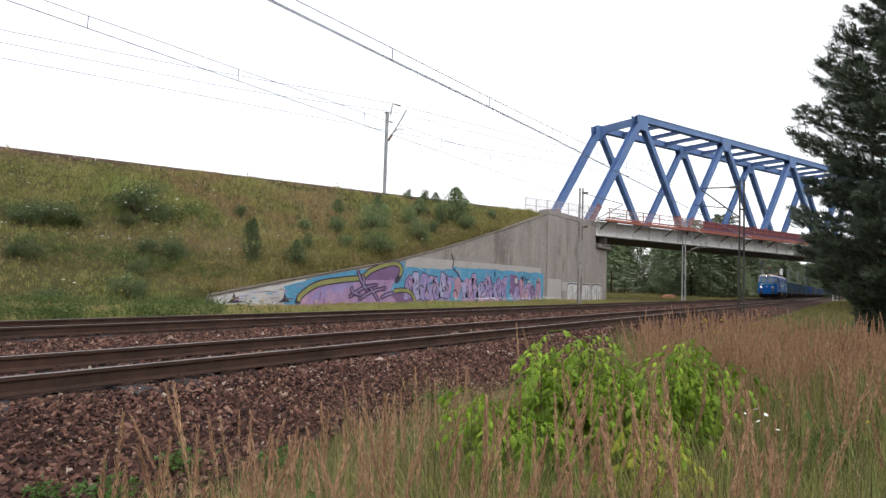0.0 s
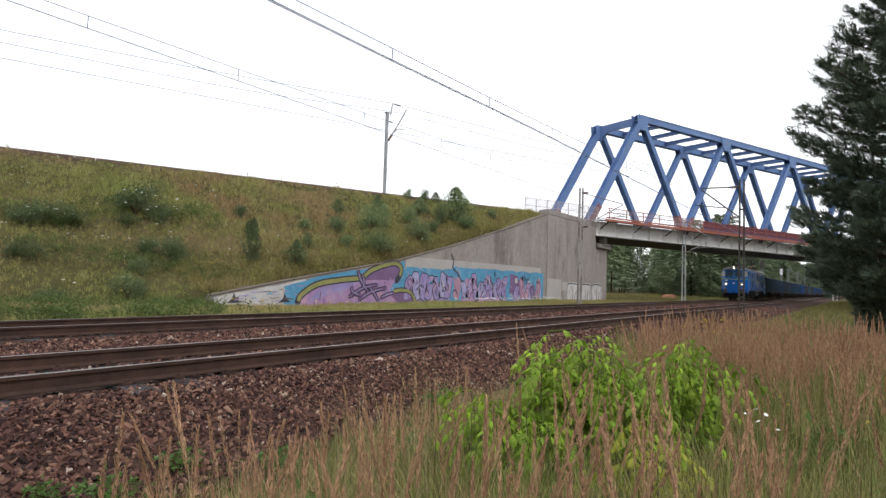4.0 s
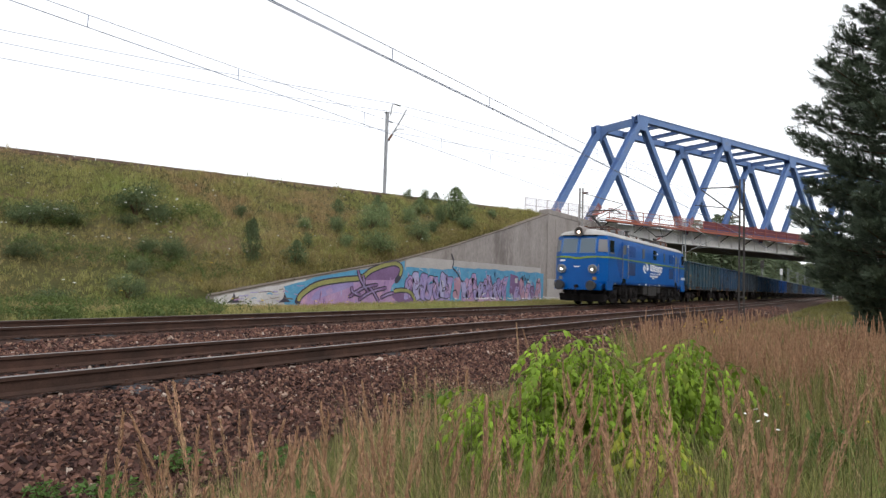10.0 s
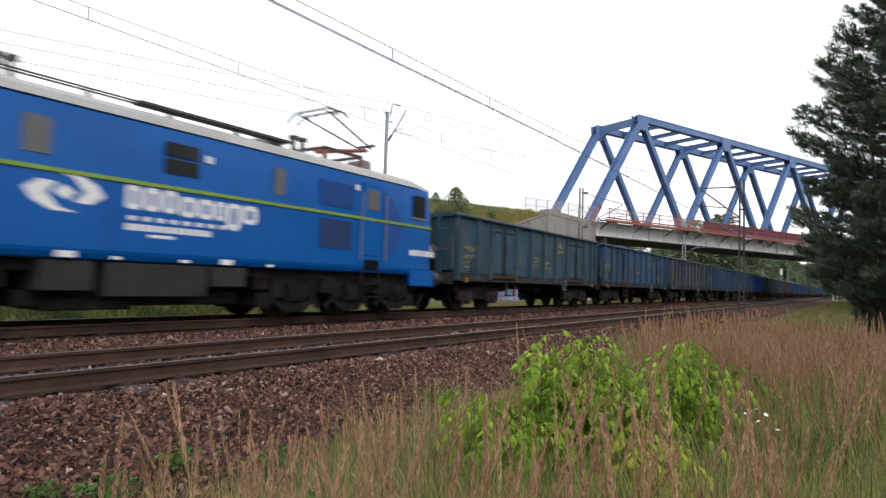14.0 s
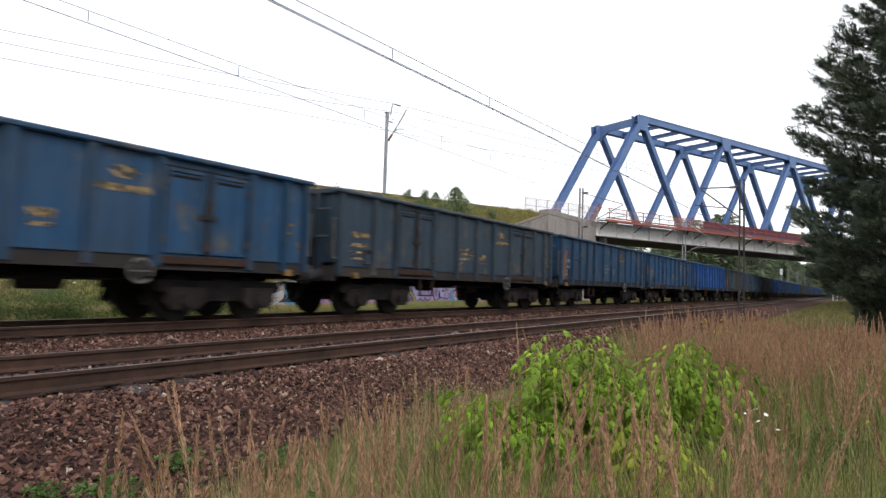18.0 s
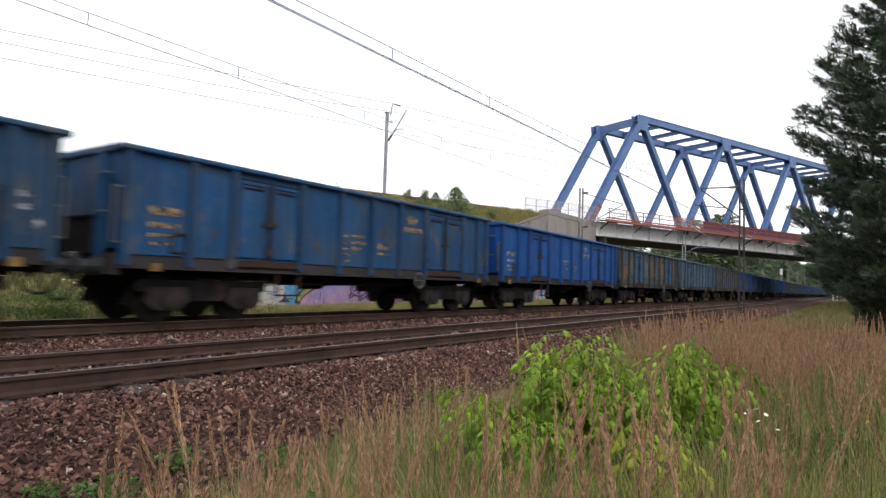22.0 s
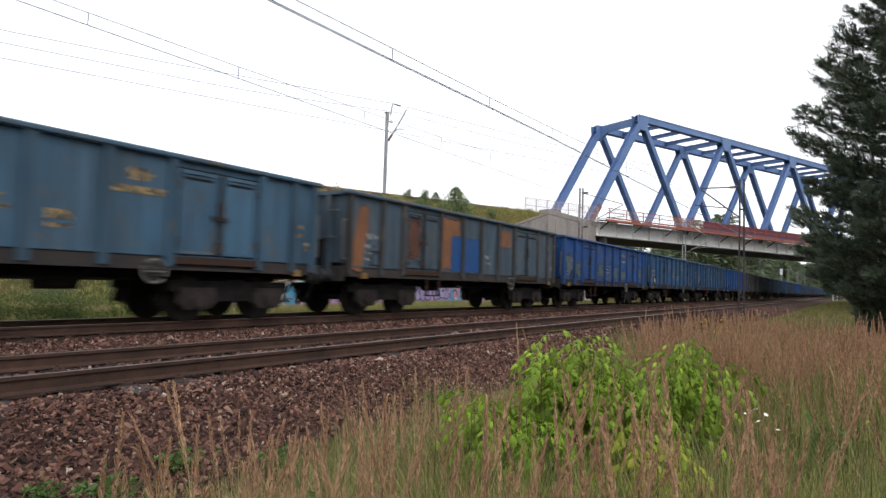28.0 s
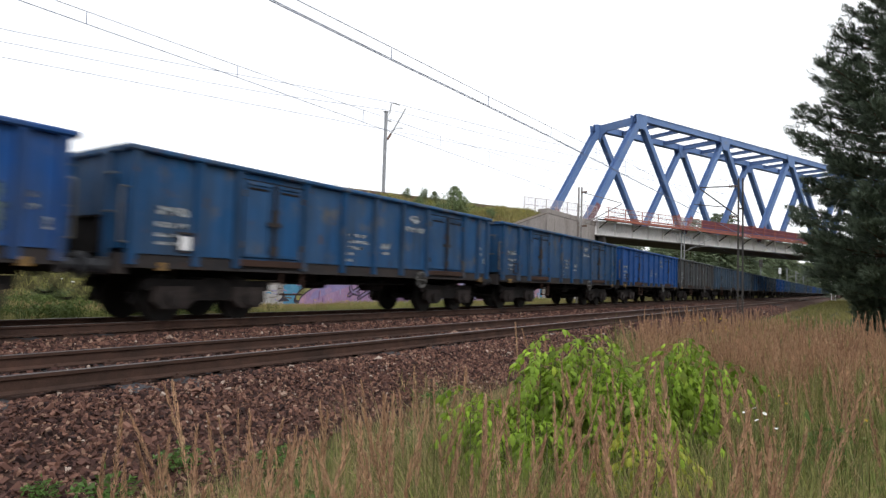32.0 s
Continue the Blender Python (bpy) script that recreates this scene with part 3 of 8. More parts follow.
def build_bridge():
    b = thing("truss_bridge", "blue steel railway truss bridge with white girder and red walkway", "bridge", BRIDGE)
    z_top, z_low, panel, x0, count, wide = 18.0, 7.35, 14.75, -1.25, 5, 5.5
    length = panel * count
    for y in (0.0, wide):
        tops = [x0 + panel * (i + 0.5) for i in range(count)]
        lows = [x0 + panel * i for i in range(count + 1)]
        chord = Geo().beam((tops[0] - 0.5, y, z_top), (tops[-1] + 0.5, y, z_top), 0.62, 0.05).beam((tops[0] - 0.5, y, z_top + 0.62), (tops[-1] + 0.5, y, z_top + 0.62), 0.62, 0.05)
        for e in (-0.24, 0.24):
            chord.beam((tops[0] - 0.5, y + e, z_top + 0.31), (tops[-1] + 0.5, y + e, z_top + 0.31), 0.04, 0.58)
        part("top_chord", chord, M_BLUE_STEEL, b)
        for i, t in enumerate(tops):
            for q in (lows[i], lows[i + 1]):
                end = (i == 0 and q == lows[0]) or (i == count - 1 and q == lows[-1])
                wd = 0.62 if end else 0.5
                part("diagonal", Geo().ibeam((q, y, z_low - 0.3), (t, y, z_top + 0.3), wd, wd + 0.12, 0.05, (0, 1, 0)), M_BLUE_STEEL, b)
                d = Vector((q - t, 0, z_low - z_top)).normalized()
                a = Vector((q, y, z_low - 0.3))
                part("primed_foot", Geo().ibeam(a - d * 0.1, a - d * 2.2, wd + 0.03, wd + 0.15, 0.06, (0, 1, 0)), M_PRIMER, b, "red-primed lower end of the diagonal")
            g = Geo().prism([(t - 0.95, z_top + 0.55), (t + 0.95, z_top + 0.55), (t + 0.8, z_top - 0.35), (t + 0.4, z_top - 0.9), (t - 0.4, z_top - 0.9), (t - 0.8, z_top - 0.35)], "y", y - 0.36, y - 0.335)
            g.prism([(t - 0.95, z_top + 0.55), (t + 0.95, z_top + 0.55), (t + 0.8, z_top - 0.35), (t + 0.4, z_top - 0.9), (t - 0.4, z_top - 0.9), (t - 0.8, z_top - 0.35)], "y", y + 0.335, y + 0.36)
            part("gusset_plate", g, M_BLUE_STEEL, b)
        # plate girder below the truss, slightly cambered
        e = length - 2.2
        gird = Geo().prism([(y - 0.31, 5.89), (y + 0.31, 5.89), (y + 0.31, 5.96), (y + 0.02, 5.97), (y + 0.02, 7.20), (y + 0.28, 7.21), (y + 0.28, 7.27), (y - 0.28, 7.27), (y - 0.28, 7.21), (y - 0.02, 7.20), (y - 0.02, 5.97), (y - 0.31, 5.96)], "x", -0.2, e)
        part("plate_girder", gird, M_WHITE_STEEL, b, "white-painted plate girder")
        for i in range(int(length / 2.46)):
            x = 0.2 + 2.46 * i
            part("web_stiffener", Geo().box(x - 0.015, x + 0.015, y - 0.26, y - 0.021, 5.97, 7.2), M_WHITE_STEEL, b)
    # portals, cross beams and wind bracing between the top chords
    for i in range(count):
        t = x0 + panel * (i + 0.5)
        part("cross_beam", Geo().ibeam((t, 0.3, z_top + 0.30), (t, wide - 0.3, z_top + 0.30), 0.3, 0.5, 0.04), M_BLUE_STEEL, b)
        if i < count - 1:
            for q in (0.25, 0.5, 0.75):
                m = t + panel * q
                part("cross_beam", Geo().ibeam((m, 0.3, z_top + 0.30), (m, wide - 0.3, z_top + 0.30), 0.34, 0.36, 0.04), M_BLUE_STEEL, b)
        if i in (0, count - 1):
            arch = [(0.25, z_top - 1.3), (0.75, z_top - 0.55), (1.4, z_top - 0.22), (wide - 1.4, z_top - 0.22), (wide - 0.75, z_top - 0.55), (wide - 0.25, z_top - 1.3), (wide - 0.25, z_top + 0.55), (0.25, z_top + 0.55)]
            part("portal_frame", Geo().prism(arch, "x", t - 0.12, t + 0.12), M_BLUE_STEEL, b)
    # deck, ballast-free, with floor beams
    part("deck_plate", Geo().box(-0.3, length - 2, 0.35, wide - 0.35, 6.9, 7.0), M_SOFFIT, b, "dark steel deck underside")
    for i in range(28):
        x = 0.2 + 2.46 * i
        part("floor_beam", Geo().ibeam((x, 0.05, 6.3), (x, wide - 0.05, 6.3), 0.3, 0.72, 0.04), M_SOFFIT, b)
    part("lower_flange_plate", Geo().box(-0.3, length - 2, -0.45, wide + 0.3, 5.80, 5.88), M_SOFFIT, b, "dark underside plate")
    # outer walkway on brackets
    part("walkway_edge_beam", Geo().beam((-0.2, -1.35, 7.32), (length - 2, -1.35, 7.34), 0.10, 0.22), M_RED_STEEL, b, "red walkway edge beam")
    part("walkway_floor", Geo().box(-0.2, length - 2, -1.30, -0.3, 7.32, 7.36), M_SOFFIT, b)
    part("toe_board", Geo().beam((-0.2, -1.39, 7.55), (length - 2, -1.39, 7.55), 0.03, 0.12), M_RED_STEEL, b)
    for i in range(28):
        x = 0.2 + 2.46 * i
        if i % 2 == 0:
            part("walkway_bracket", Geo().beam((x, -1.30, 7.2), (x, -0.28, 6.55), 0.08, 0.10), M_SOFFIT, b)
        part("railing_post", Geo().beam((x, -1.36, 7.47), (x, -1.36, 8.45), 0.06, 0.06), M_RED_STEEL, b)
    for z in (8.45, 8.05):
        part("handrail", Geo().beam((-0.2, -1.36, z), (length - 2, -1.36, z), 0.05, 0.05), M_RED_STEEL, b)
    # fine mesh panels of the railing
    for i in range(6):
        x = 0.2 + 2.46 * i
        g = Geo()
        pitch = 0.08
        for k in range(int(2.40 / pitch)):
            g.box(x + 0.04 + k * pitch, x + 0.054 + k * pitch, -1.372, -1.368, 7.52, 8.42)
        for k in range(6):
            g.box(x + 0.03, x + 2.43, -1.372, -1.368, 7.58 + 0.15 * k, 7.588 + 0.15 * k)
        part("mesh_panel", g, M_MESH, b, "pale steel mesh railing panel")
    # railing on the far side
    for i in range(28):
        x = 0.2 + 2.46 * i
        part("railing_post", Geo().beam((x, wide + 1.3, 7.0), (x, wide + 1.3, 8.6), 0.05, 0.05), M_GALV, b)
    for z in (8.6, 8.2, 7.8):
        part("handrail", Geo().beam((-0.2, wide + 1.3, z), (length - 2, wide + 1.3, z), 0.04, 0.04), M_GALV, b)
    # solid boards behind the walkway railing
    for i in range(17):
        x = 14.96 + 2.46 * i + 0.04
        part("parapet_board", Geo().box(x, x + 2.38, -1.34, -1.32, 7.74, 8.44), M_MAROON, b, "maroon parapet board")
        part("kick_plate", Geo().box(x, x + 2.38, -1.345, -1.315, 7.46, 7.736), M_NAVY, b, "navy kick plate")
    return b


M_PRIMER = material("dull_red_primer", (0.25, 0.105, 0.115), (0.19, 0.085, 0.10), 0.75, scale=1, fine=14, bump=0.05)
M_MAROON = material("maroon_board_paint", (0.17, 0.045, 0.06), (0.13, 0.035, 0.05), 0.7, scale=1, fine=14, bump=0.05)
M_MESH = material("pale_mesh", (0.52, 0.46, 0.48), (0.42, 0.36, 0.38), 0.7, scale=1, fine=14, bump=0)
M_NAVY = material("navy_paint", (0.05, 0.055, 0.16), (0.04, 0.045, 0.12), 0.6, scale=1, fine=14, bump=0.05)
build_wall()
build_abutment()
build_bridge()


def build_fence():
    """Pale railing on the embankment behind the abutment."""
    f = thing("railing", "pale steel mesh railing on top of the abutment", "railing")
    a = BO + BU * -9.6 + BN * -0.6
    b = BO + BU * -0.5 + BN * -0.6
    for i in range(8):
        p = a.lerp(b, i / 7)
        part("post", Geo().beam((p.x, p.y, 6.95), (p.x, p.y, 8.55), 0.05, 0.05), M_MESH, f)
    for z in (8.55, 7.9, 7.25):
        part("rail_bar", Geo().beam((a.x, a.y, z), (b.x, b.y, z), 0.04, 0.04), M_MESH, f)
    for i in range(7):
        g = Geo()
        for k in range(15):
            p = a.lerp(b, (i + (k + 0.5) / 15) / 7)
            g.beam((p.x, p.y - 0.03, 7.25), (p.x, p.y - 0.03, 8.55), 0.022, 0.012)
        part("mesh_panel", g, M_MESH, f)


build_fence()


def build_crest_line():
    """Low beam that stands in for the rail line along the embankment's crest."""
    d = thing("cable_duct", "low dark brown beam standing in for the rail line along the embankment crest", "cable duct")
    for i in range(22):
        a, b = BO + BU * (-10 - 4.0 * i) + BN * -2.2, BO + BU * (-13.97 - 4.0 * i) + BN * -2.2
        part("duct_segment", Geo().beam((a.x, a.y, 7.05), (b.x, b.y, 7.05), 0.35, 0.20), M_CRESTLINE, d, bevel=0.02)


M_CRESTLINE = material("stained_crest_brown", (0.18, 0.125, 0.10), (0.12, 0.085, 0.07), 0.9, scale=1.5, fine=20, bump=0.3, spec=0.1)
build_crest_line()


# ---- overhead line ----
M_MASTGREY = material("weathered_mast_zinc", (0.36, 0.345, 0.34), (0.25, 0.235, 0.23), 0.7, 0.2, scale=1.0, fine=20, bump=0.1, c=(0.17, 0.14, 0.125), cscale=0.5, camt=0.5)
M_ZINC = material("pale_mast_zinc", (0.50, 0.51, 0.53), (0.38, 0.39, 0.41), 0.6, 0.2, scale=1.0, fine=20, bump=0.1)
def lattice_mast(x, y, z0, z1, mat, side, reach, label, arm_z, w=0.32, leg=0.075, arms=True):
    m = thing("catenary_mast", label, "mast", pose(x, y, 0), "catenary masts")
    for s in (-1, 1):
        part("leg", Geo().beam((0, s * w / 2, z0), (0, s * w / 2 * 0.85, z1), leg, leg * 1.4, (0, 1, 0)), mat, m)
    n = int((z1 - z0) / 1.3)
    for i in range(n):
        z = z0 + 0.3 + i * (z1 - z0 - 0.4) / n
        part("batten", Geo().box(-0.05, 0.05, -w / 2, w / 2, z, z + 0.07), mat, m)
    part("foot", Geo().box(-0.35, 0.35, -0.35, 0.35, z0 - 0.4, z0 + 0.12), M_CONCRETE, m, "concrete mast foot", bevel=0.03)
    if not arms:
        return m
    # swivelling bracket
    part("upper_tube", Geo().tube([(0, side * 0.1, z1 - 0.35), (0, side * reach, arm_z + 0.85)], 0.028, 8), mat, m)
    part("lower_tube", Geo().tube([(0, side * 0.1, arm_z - 0.55), (0, side * reach, arm_z + 0.80)], 0.03, 8), mat, m)
    part("registration_tube", Geo().tube([(0, side * 0.7, arm_z - 0.1), (0, side * (reach + 0.25), arm_z + 0.08)], 0.02, 8), mat, m)
    for z in (z1 - 0.35, arm_z - 0.55):
        g = Geo()
        for k in range(5):
            g.disc((0, side * (0.16 + 0.07 * k), z), "y", 0.065, 0.03 * side, 10)
        part("insulator", g, M_INSULATOR, m, "brown ribbed insulator")
    return m


lattice_mast(38.45, 15.05, -0.3, 7.56, M_MASTGREY, -1, 2.8, "weathered grey lattice overhead-line mast beside the graffiti wall", 5.5, 0.24, 0.07)
lattice_mast(67.9, 15.0, -0.3, 8.6, M_ZINC, -1, 2.8, "grey lattice overhead-line mast in front of the bridge", 5.5)
lattice_mast(29.8, 4.14, -0.9, 6.02, M_DARK_MAST, 1, 1.72, "dark weathered overhead-line mast beside the near track", 4.85, 0.20, 0.05)
for x in (192.0, 225.0, 260.0):
    lattice_mast(x, 15.0, -0.3, 7.9, M_GALV, -1, 2.8, "distant grey overhead-line mast beside the track", 5.5)
lattice_mast(190.0, 4.15, -0.7, 7.2, M_WHITE, 1, 2.8, "distant white lattice mast beside the track", 5.3, 0.9, 0.16, False)
lattice_mast(-22.0, 15.0, -0.3, 7.9, M_GALV, -1, 2.8, "grey lattice overhead-line mast beside the far track", 5.7)
lattice_mast(-24.0, 4.15, -0.9, 7.4, M_DARK_MAST, 1, 2.8, "dark overhead-line mast beside the near track", 5.1)


def embankment_mast():
    p = BO + BU * -23.5 + BN * -1.0
    m = thing("catenary_mast", "slim grey overhead-line mast on the embankment crest", "mast", Matrix.Translation((p.x, p.y, 0)) @ Matrix.Rotation(PSI, 4, "Z"), "catenary masts")
    part("pole", Geo().beam((0, 0, 6.6), (0, 0, 13.3), 0.2, 0.2), M_GALV, m, bevel=0.02)
    part("lower_tube", Geo().tube([(0.05, 0.1, 11.05), (1.2, 0.45, 12.75), (1.95, 0.6, 14.05)], 0.055, 8), M_GALV, m)
    part("registration_tube", Geo().tube([(0.7, 0.3, 12.0), (1.35, 0.8, 12.5), (2.1, 1.2, 12.7)], 0.035, 8), M_GALV, m)
    part("top_bracket", Geo().tube([(0.1, 0, 12.95), (0.35, 0.1, 13.3), (0.45, 0.1, 14.05), (0.65, 0.15, 14.15), (1.2, 0.2, 14.1)], 0.05, 8), M_GALV, m)
    part("crossarm", Geo().beam((-0.1, 0, 12.72), (0.5, 0.1, 12.72), 0.08, 0.08), M_GALV, m)
    part("insulator", Geo().tube([(0.25, 0.12, 11.35), (0.55, 0.2, 11.8)], 0.09, 8), M_INSULATOR, m, "brown ribbed insulator")
    part("cap", Geo().box(-0.16, 0.16, -0.16, 0.16, 13.3, 13.36), M_GALV, m)


embankment_mast()


def span(g, a, b, sag, r, n=14):
    a, b = Vector(a), Vector(b)
    g.tube([a.lerp(b, i / n) - Vector((0, 0, 4 * sag * (i / n) * (1 - i / n))) for i in range(n + 1)], r, 5)


def catenary(label, y, spans, droppers, twin=0.0):
    """Contact wire and messenger wire over one track: spans of (x, contact z, messenger z)."""
    t = thing("overhead_line", label, "overhead line")
    con, mes = Geo(), Geo()
    for (xa, ca, ma), (xb, cb, mb) in zip(spans, spans[1:]):
        for off in (-twin, twin) if twin else (0.0,):
            span(con, (xa, y + off, ca), (xb, y + off, cb), 0.0, 0.0085, 2)
        span(mes, (xa, y, ma), (xb, y, mb), 0.0, 0.007, 2)
    part("contact_wire", con, M_WIRE, t)
    part("messenger_wire", mes, M_WIRE, t)
    xs, cs, ms = [s[0] for s in spans], [s[1] for s in spans], [s[2] for s in spans]
    for x in droppers:
        part("dropper", Geo().tube([(x, y, np.interp(x, xs, cs)), (x, y, np.interp(x, xs, ms))], 0.008, 5), M_WIRE, t)
    return t


LINE_FAR = catenary("sagging twin overhead wires above the far track", Y_FAR,
                    [(-22, 5.75, 6.9), (-8, 5.68, 6.2), (0, 5.64, 5.92), (4.2, 5.63, 5.86), (9, 5.63, 5.91), (13.6, 5.62, 5.99), (17.7, 5.62, 6.08), (21.2, 5.61, 6.22), (28, 5.58, 6.48), (39.2, 5.55, 6.85), (53, 5.5, 6.1), (67.9, 5.5, 6.6), (83, 5.5, 6.0), (98, 5.5, 6.35), (160, 5.5, 6.2), (260, 5.5, 6.3), (500, 5.5, 6.3)],
                    [-6, -1, 5.57, 9.03, 13.55, 17.68, 21.22, 26.5, 32, 44, 50, 56, 62])
LINE_NEAR = catenary("sagging twin overhead wires above the near track", Y_NEAR,
                     [(-24, 5.05, 6.1), (-6, 4.95, 5.35), (2, 4.95, 5.16), (5.9, 4.96, 5.155), (8.45, 4.985, 5.21), (12, 5.045, 5.275), (15.55, 5.09, 5.37), (19.15, 5.105, 5.49), (22.3, 5.115, 5.63), (29.8, 5.15, 5.8), (43, 5.2, 5.6), (58, 5.3, 6.1), (88, 5.3, 6.1), (119, 5.3, 6.1), (500, 5.3, 6.1)],
                     [-5, 0, 8.45, 12.02, 15.55, 19.15, 22.25, 26, 33, 38, 43, 48, 53], 0.022)


def bridge_line():
    t = thing("overhead_line", "thin distant overhead wires along the embankment and through the bridge", "overhead line", BRIDGE)
    runs = (("contact_wire", 2.7, ((-140, 13.3), (-82, 13.15), (-46.8, 13.1), (-28, 13.06), (-21.5, 13.04), (20, 12.9), (62, 12.9), (110, 12.9))),
            ("messenger_wire", 2.7, ((-140, 14.9), (-82, 14.75), (-62, 14.15), (-47, 14.0), (-35.5, 14.0), (-31, 14.1), (-20.5, 14.7), (-8, 14.1), (4, 13.8), (20, 13.9), (38, 14.6), (70, 13.9), (110, 14.6))),
            ("feeder_wire", 0.0, ((-140, 14.9), (-82, 14.6), (-60, 13.95), (-46, 13.88), (-38, 13.98), (-22.5, 14.44), (-8, 13.9), (20, 13.7), (62, 14.4), (110, 13.9))))
    for name, y, marks in runs:
        g = Geo()
        for (a, za), (b, zb) in zip(marks, marks[1:]):
            span(g, (a, y, za), (b, y, zb), 0.0, 0.017, 1)
        part(name, g, M_WIRE, t)
    return t


bridge_line()
M_RUBBLE = material("reddish_rubble", (0.34, 0.16, 0.10), (0.24, 0.11, 0.075), 0.9, scale=2, fine=8, bump=0.8, dist=0.05, spec=0.1)


def build_signal(x, y, z, face, label):
    s = thing("railway_signal", label, "signal", pose(x, y, 0), "railway signals")
    part("post", Geo().tube([(0, 0, -0.6), (0, 0, z)], 0.07, 8), M_GALV, s)
    part("signal_head", Geo().box(-0.08, 0.08, -0.32, 0.32, z - 0.2, z + 1.3), face, s, bevel=0.03)
    part("ladder", Geo().beam((0.2, -0.15, -0.3), (0.2, -0.15, z), 0.03, 0.03, (1, 0, 0)).beam((0.2, 0.15, -0.3), (0.2, 0.15, z), 0.03, 0.03, (1, 0, 0)), M_GALV, s)


build_signal(176.0, 15.3, 5.9, M_WHITE, "distant white-backed railway signal on a post")
build_signal(138.0, 15.4, 6.2, M_DARK_MAST, "distant dark railway signal on a slim post")
heap = Geo()
ring = []
for k in range(3):
    for i in range(14):
        a = 2 * math.pi * i / 14
        rr = (1.0, 0.7, 0.3)[k] * (1 + 0.12 * math.sin(3 * a + k))
        ring.append((1.9 * rr * math.cos(a), 0.9 * rr * math.sin(a), (-0.1, 0.35, 0.5)[k]))
heap.add(ring, [(14 * k + i, 14 * k + (i + 1) % 14, 14 * k + 14 + (i + 1) % 14, 14 * k + 14 + i) for k in range(2) for i in range(14)] + [tuple(range(28, 42))])
single("rubble_heap", heap, M_RUBBLE, "low reddish heap of rubble on the grass", "rubble heap", at=pose(99.0, 24.0, -0.25, 0, 0, -20))


# ---- the train: every vehicle's own frame has x backwards from its front buffers, y across (away), z up from the rail ----
TRAIN = []            # (thing, x of its front end behind the locomotive's front)
SPIN = []             # (wheelset, axle pose, radius)


def wheelset(parent, x, r, spin=True):
    g = Geo()
    for s in (-1, 1):
        y = s * 0.735
        g.disc((0, y - 0.065, 0), "y", r, 0.13, 28).disc((0, y - s * 0.075, 0), "y", r + 0.028, 0.03, 28).disc((0, y - 0.09, 0), "y", r * 0.32, 0.18, 14)
    g.tube([(0, -1.0, 0), (0, 1.0, 0)], 0.075, 10)
    o = part("wheelset", WHEELS.setdefault(r, g.mesh("wheelset", M_WHEEL)), None, parent, at=pose(x, 0, r))
    if spin:
        SPIN.append((o, x, r))
    return o


WHEELS = {}


def bars(g, x, z, widths, h, y, gap=0.06, depth=0.006):
    """A line of lettering as plain bars."""
    for w in widths:
        g.box(x, x + w, y - depth, y, z, z + h)
        x += w + gap
    return g


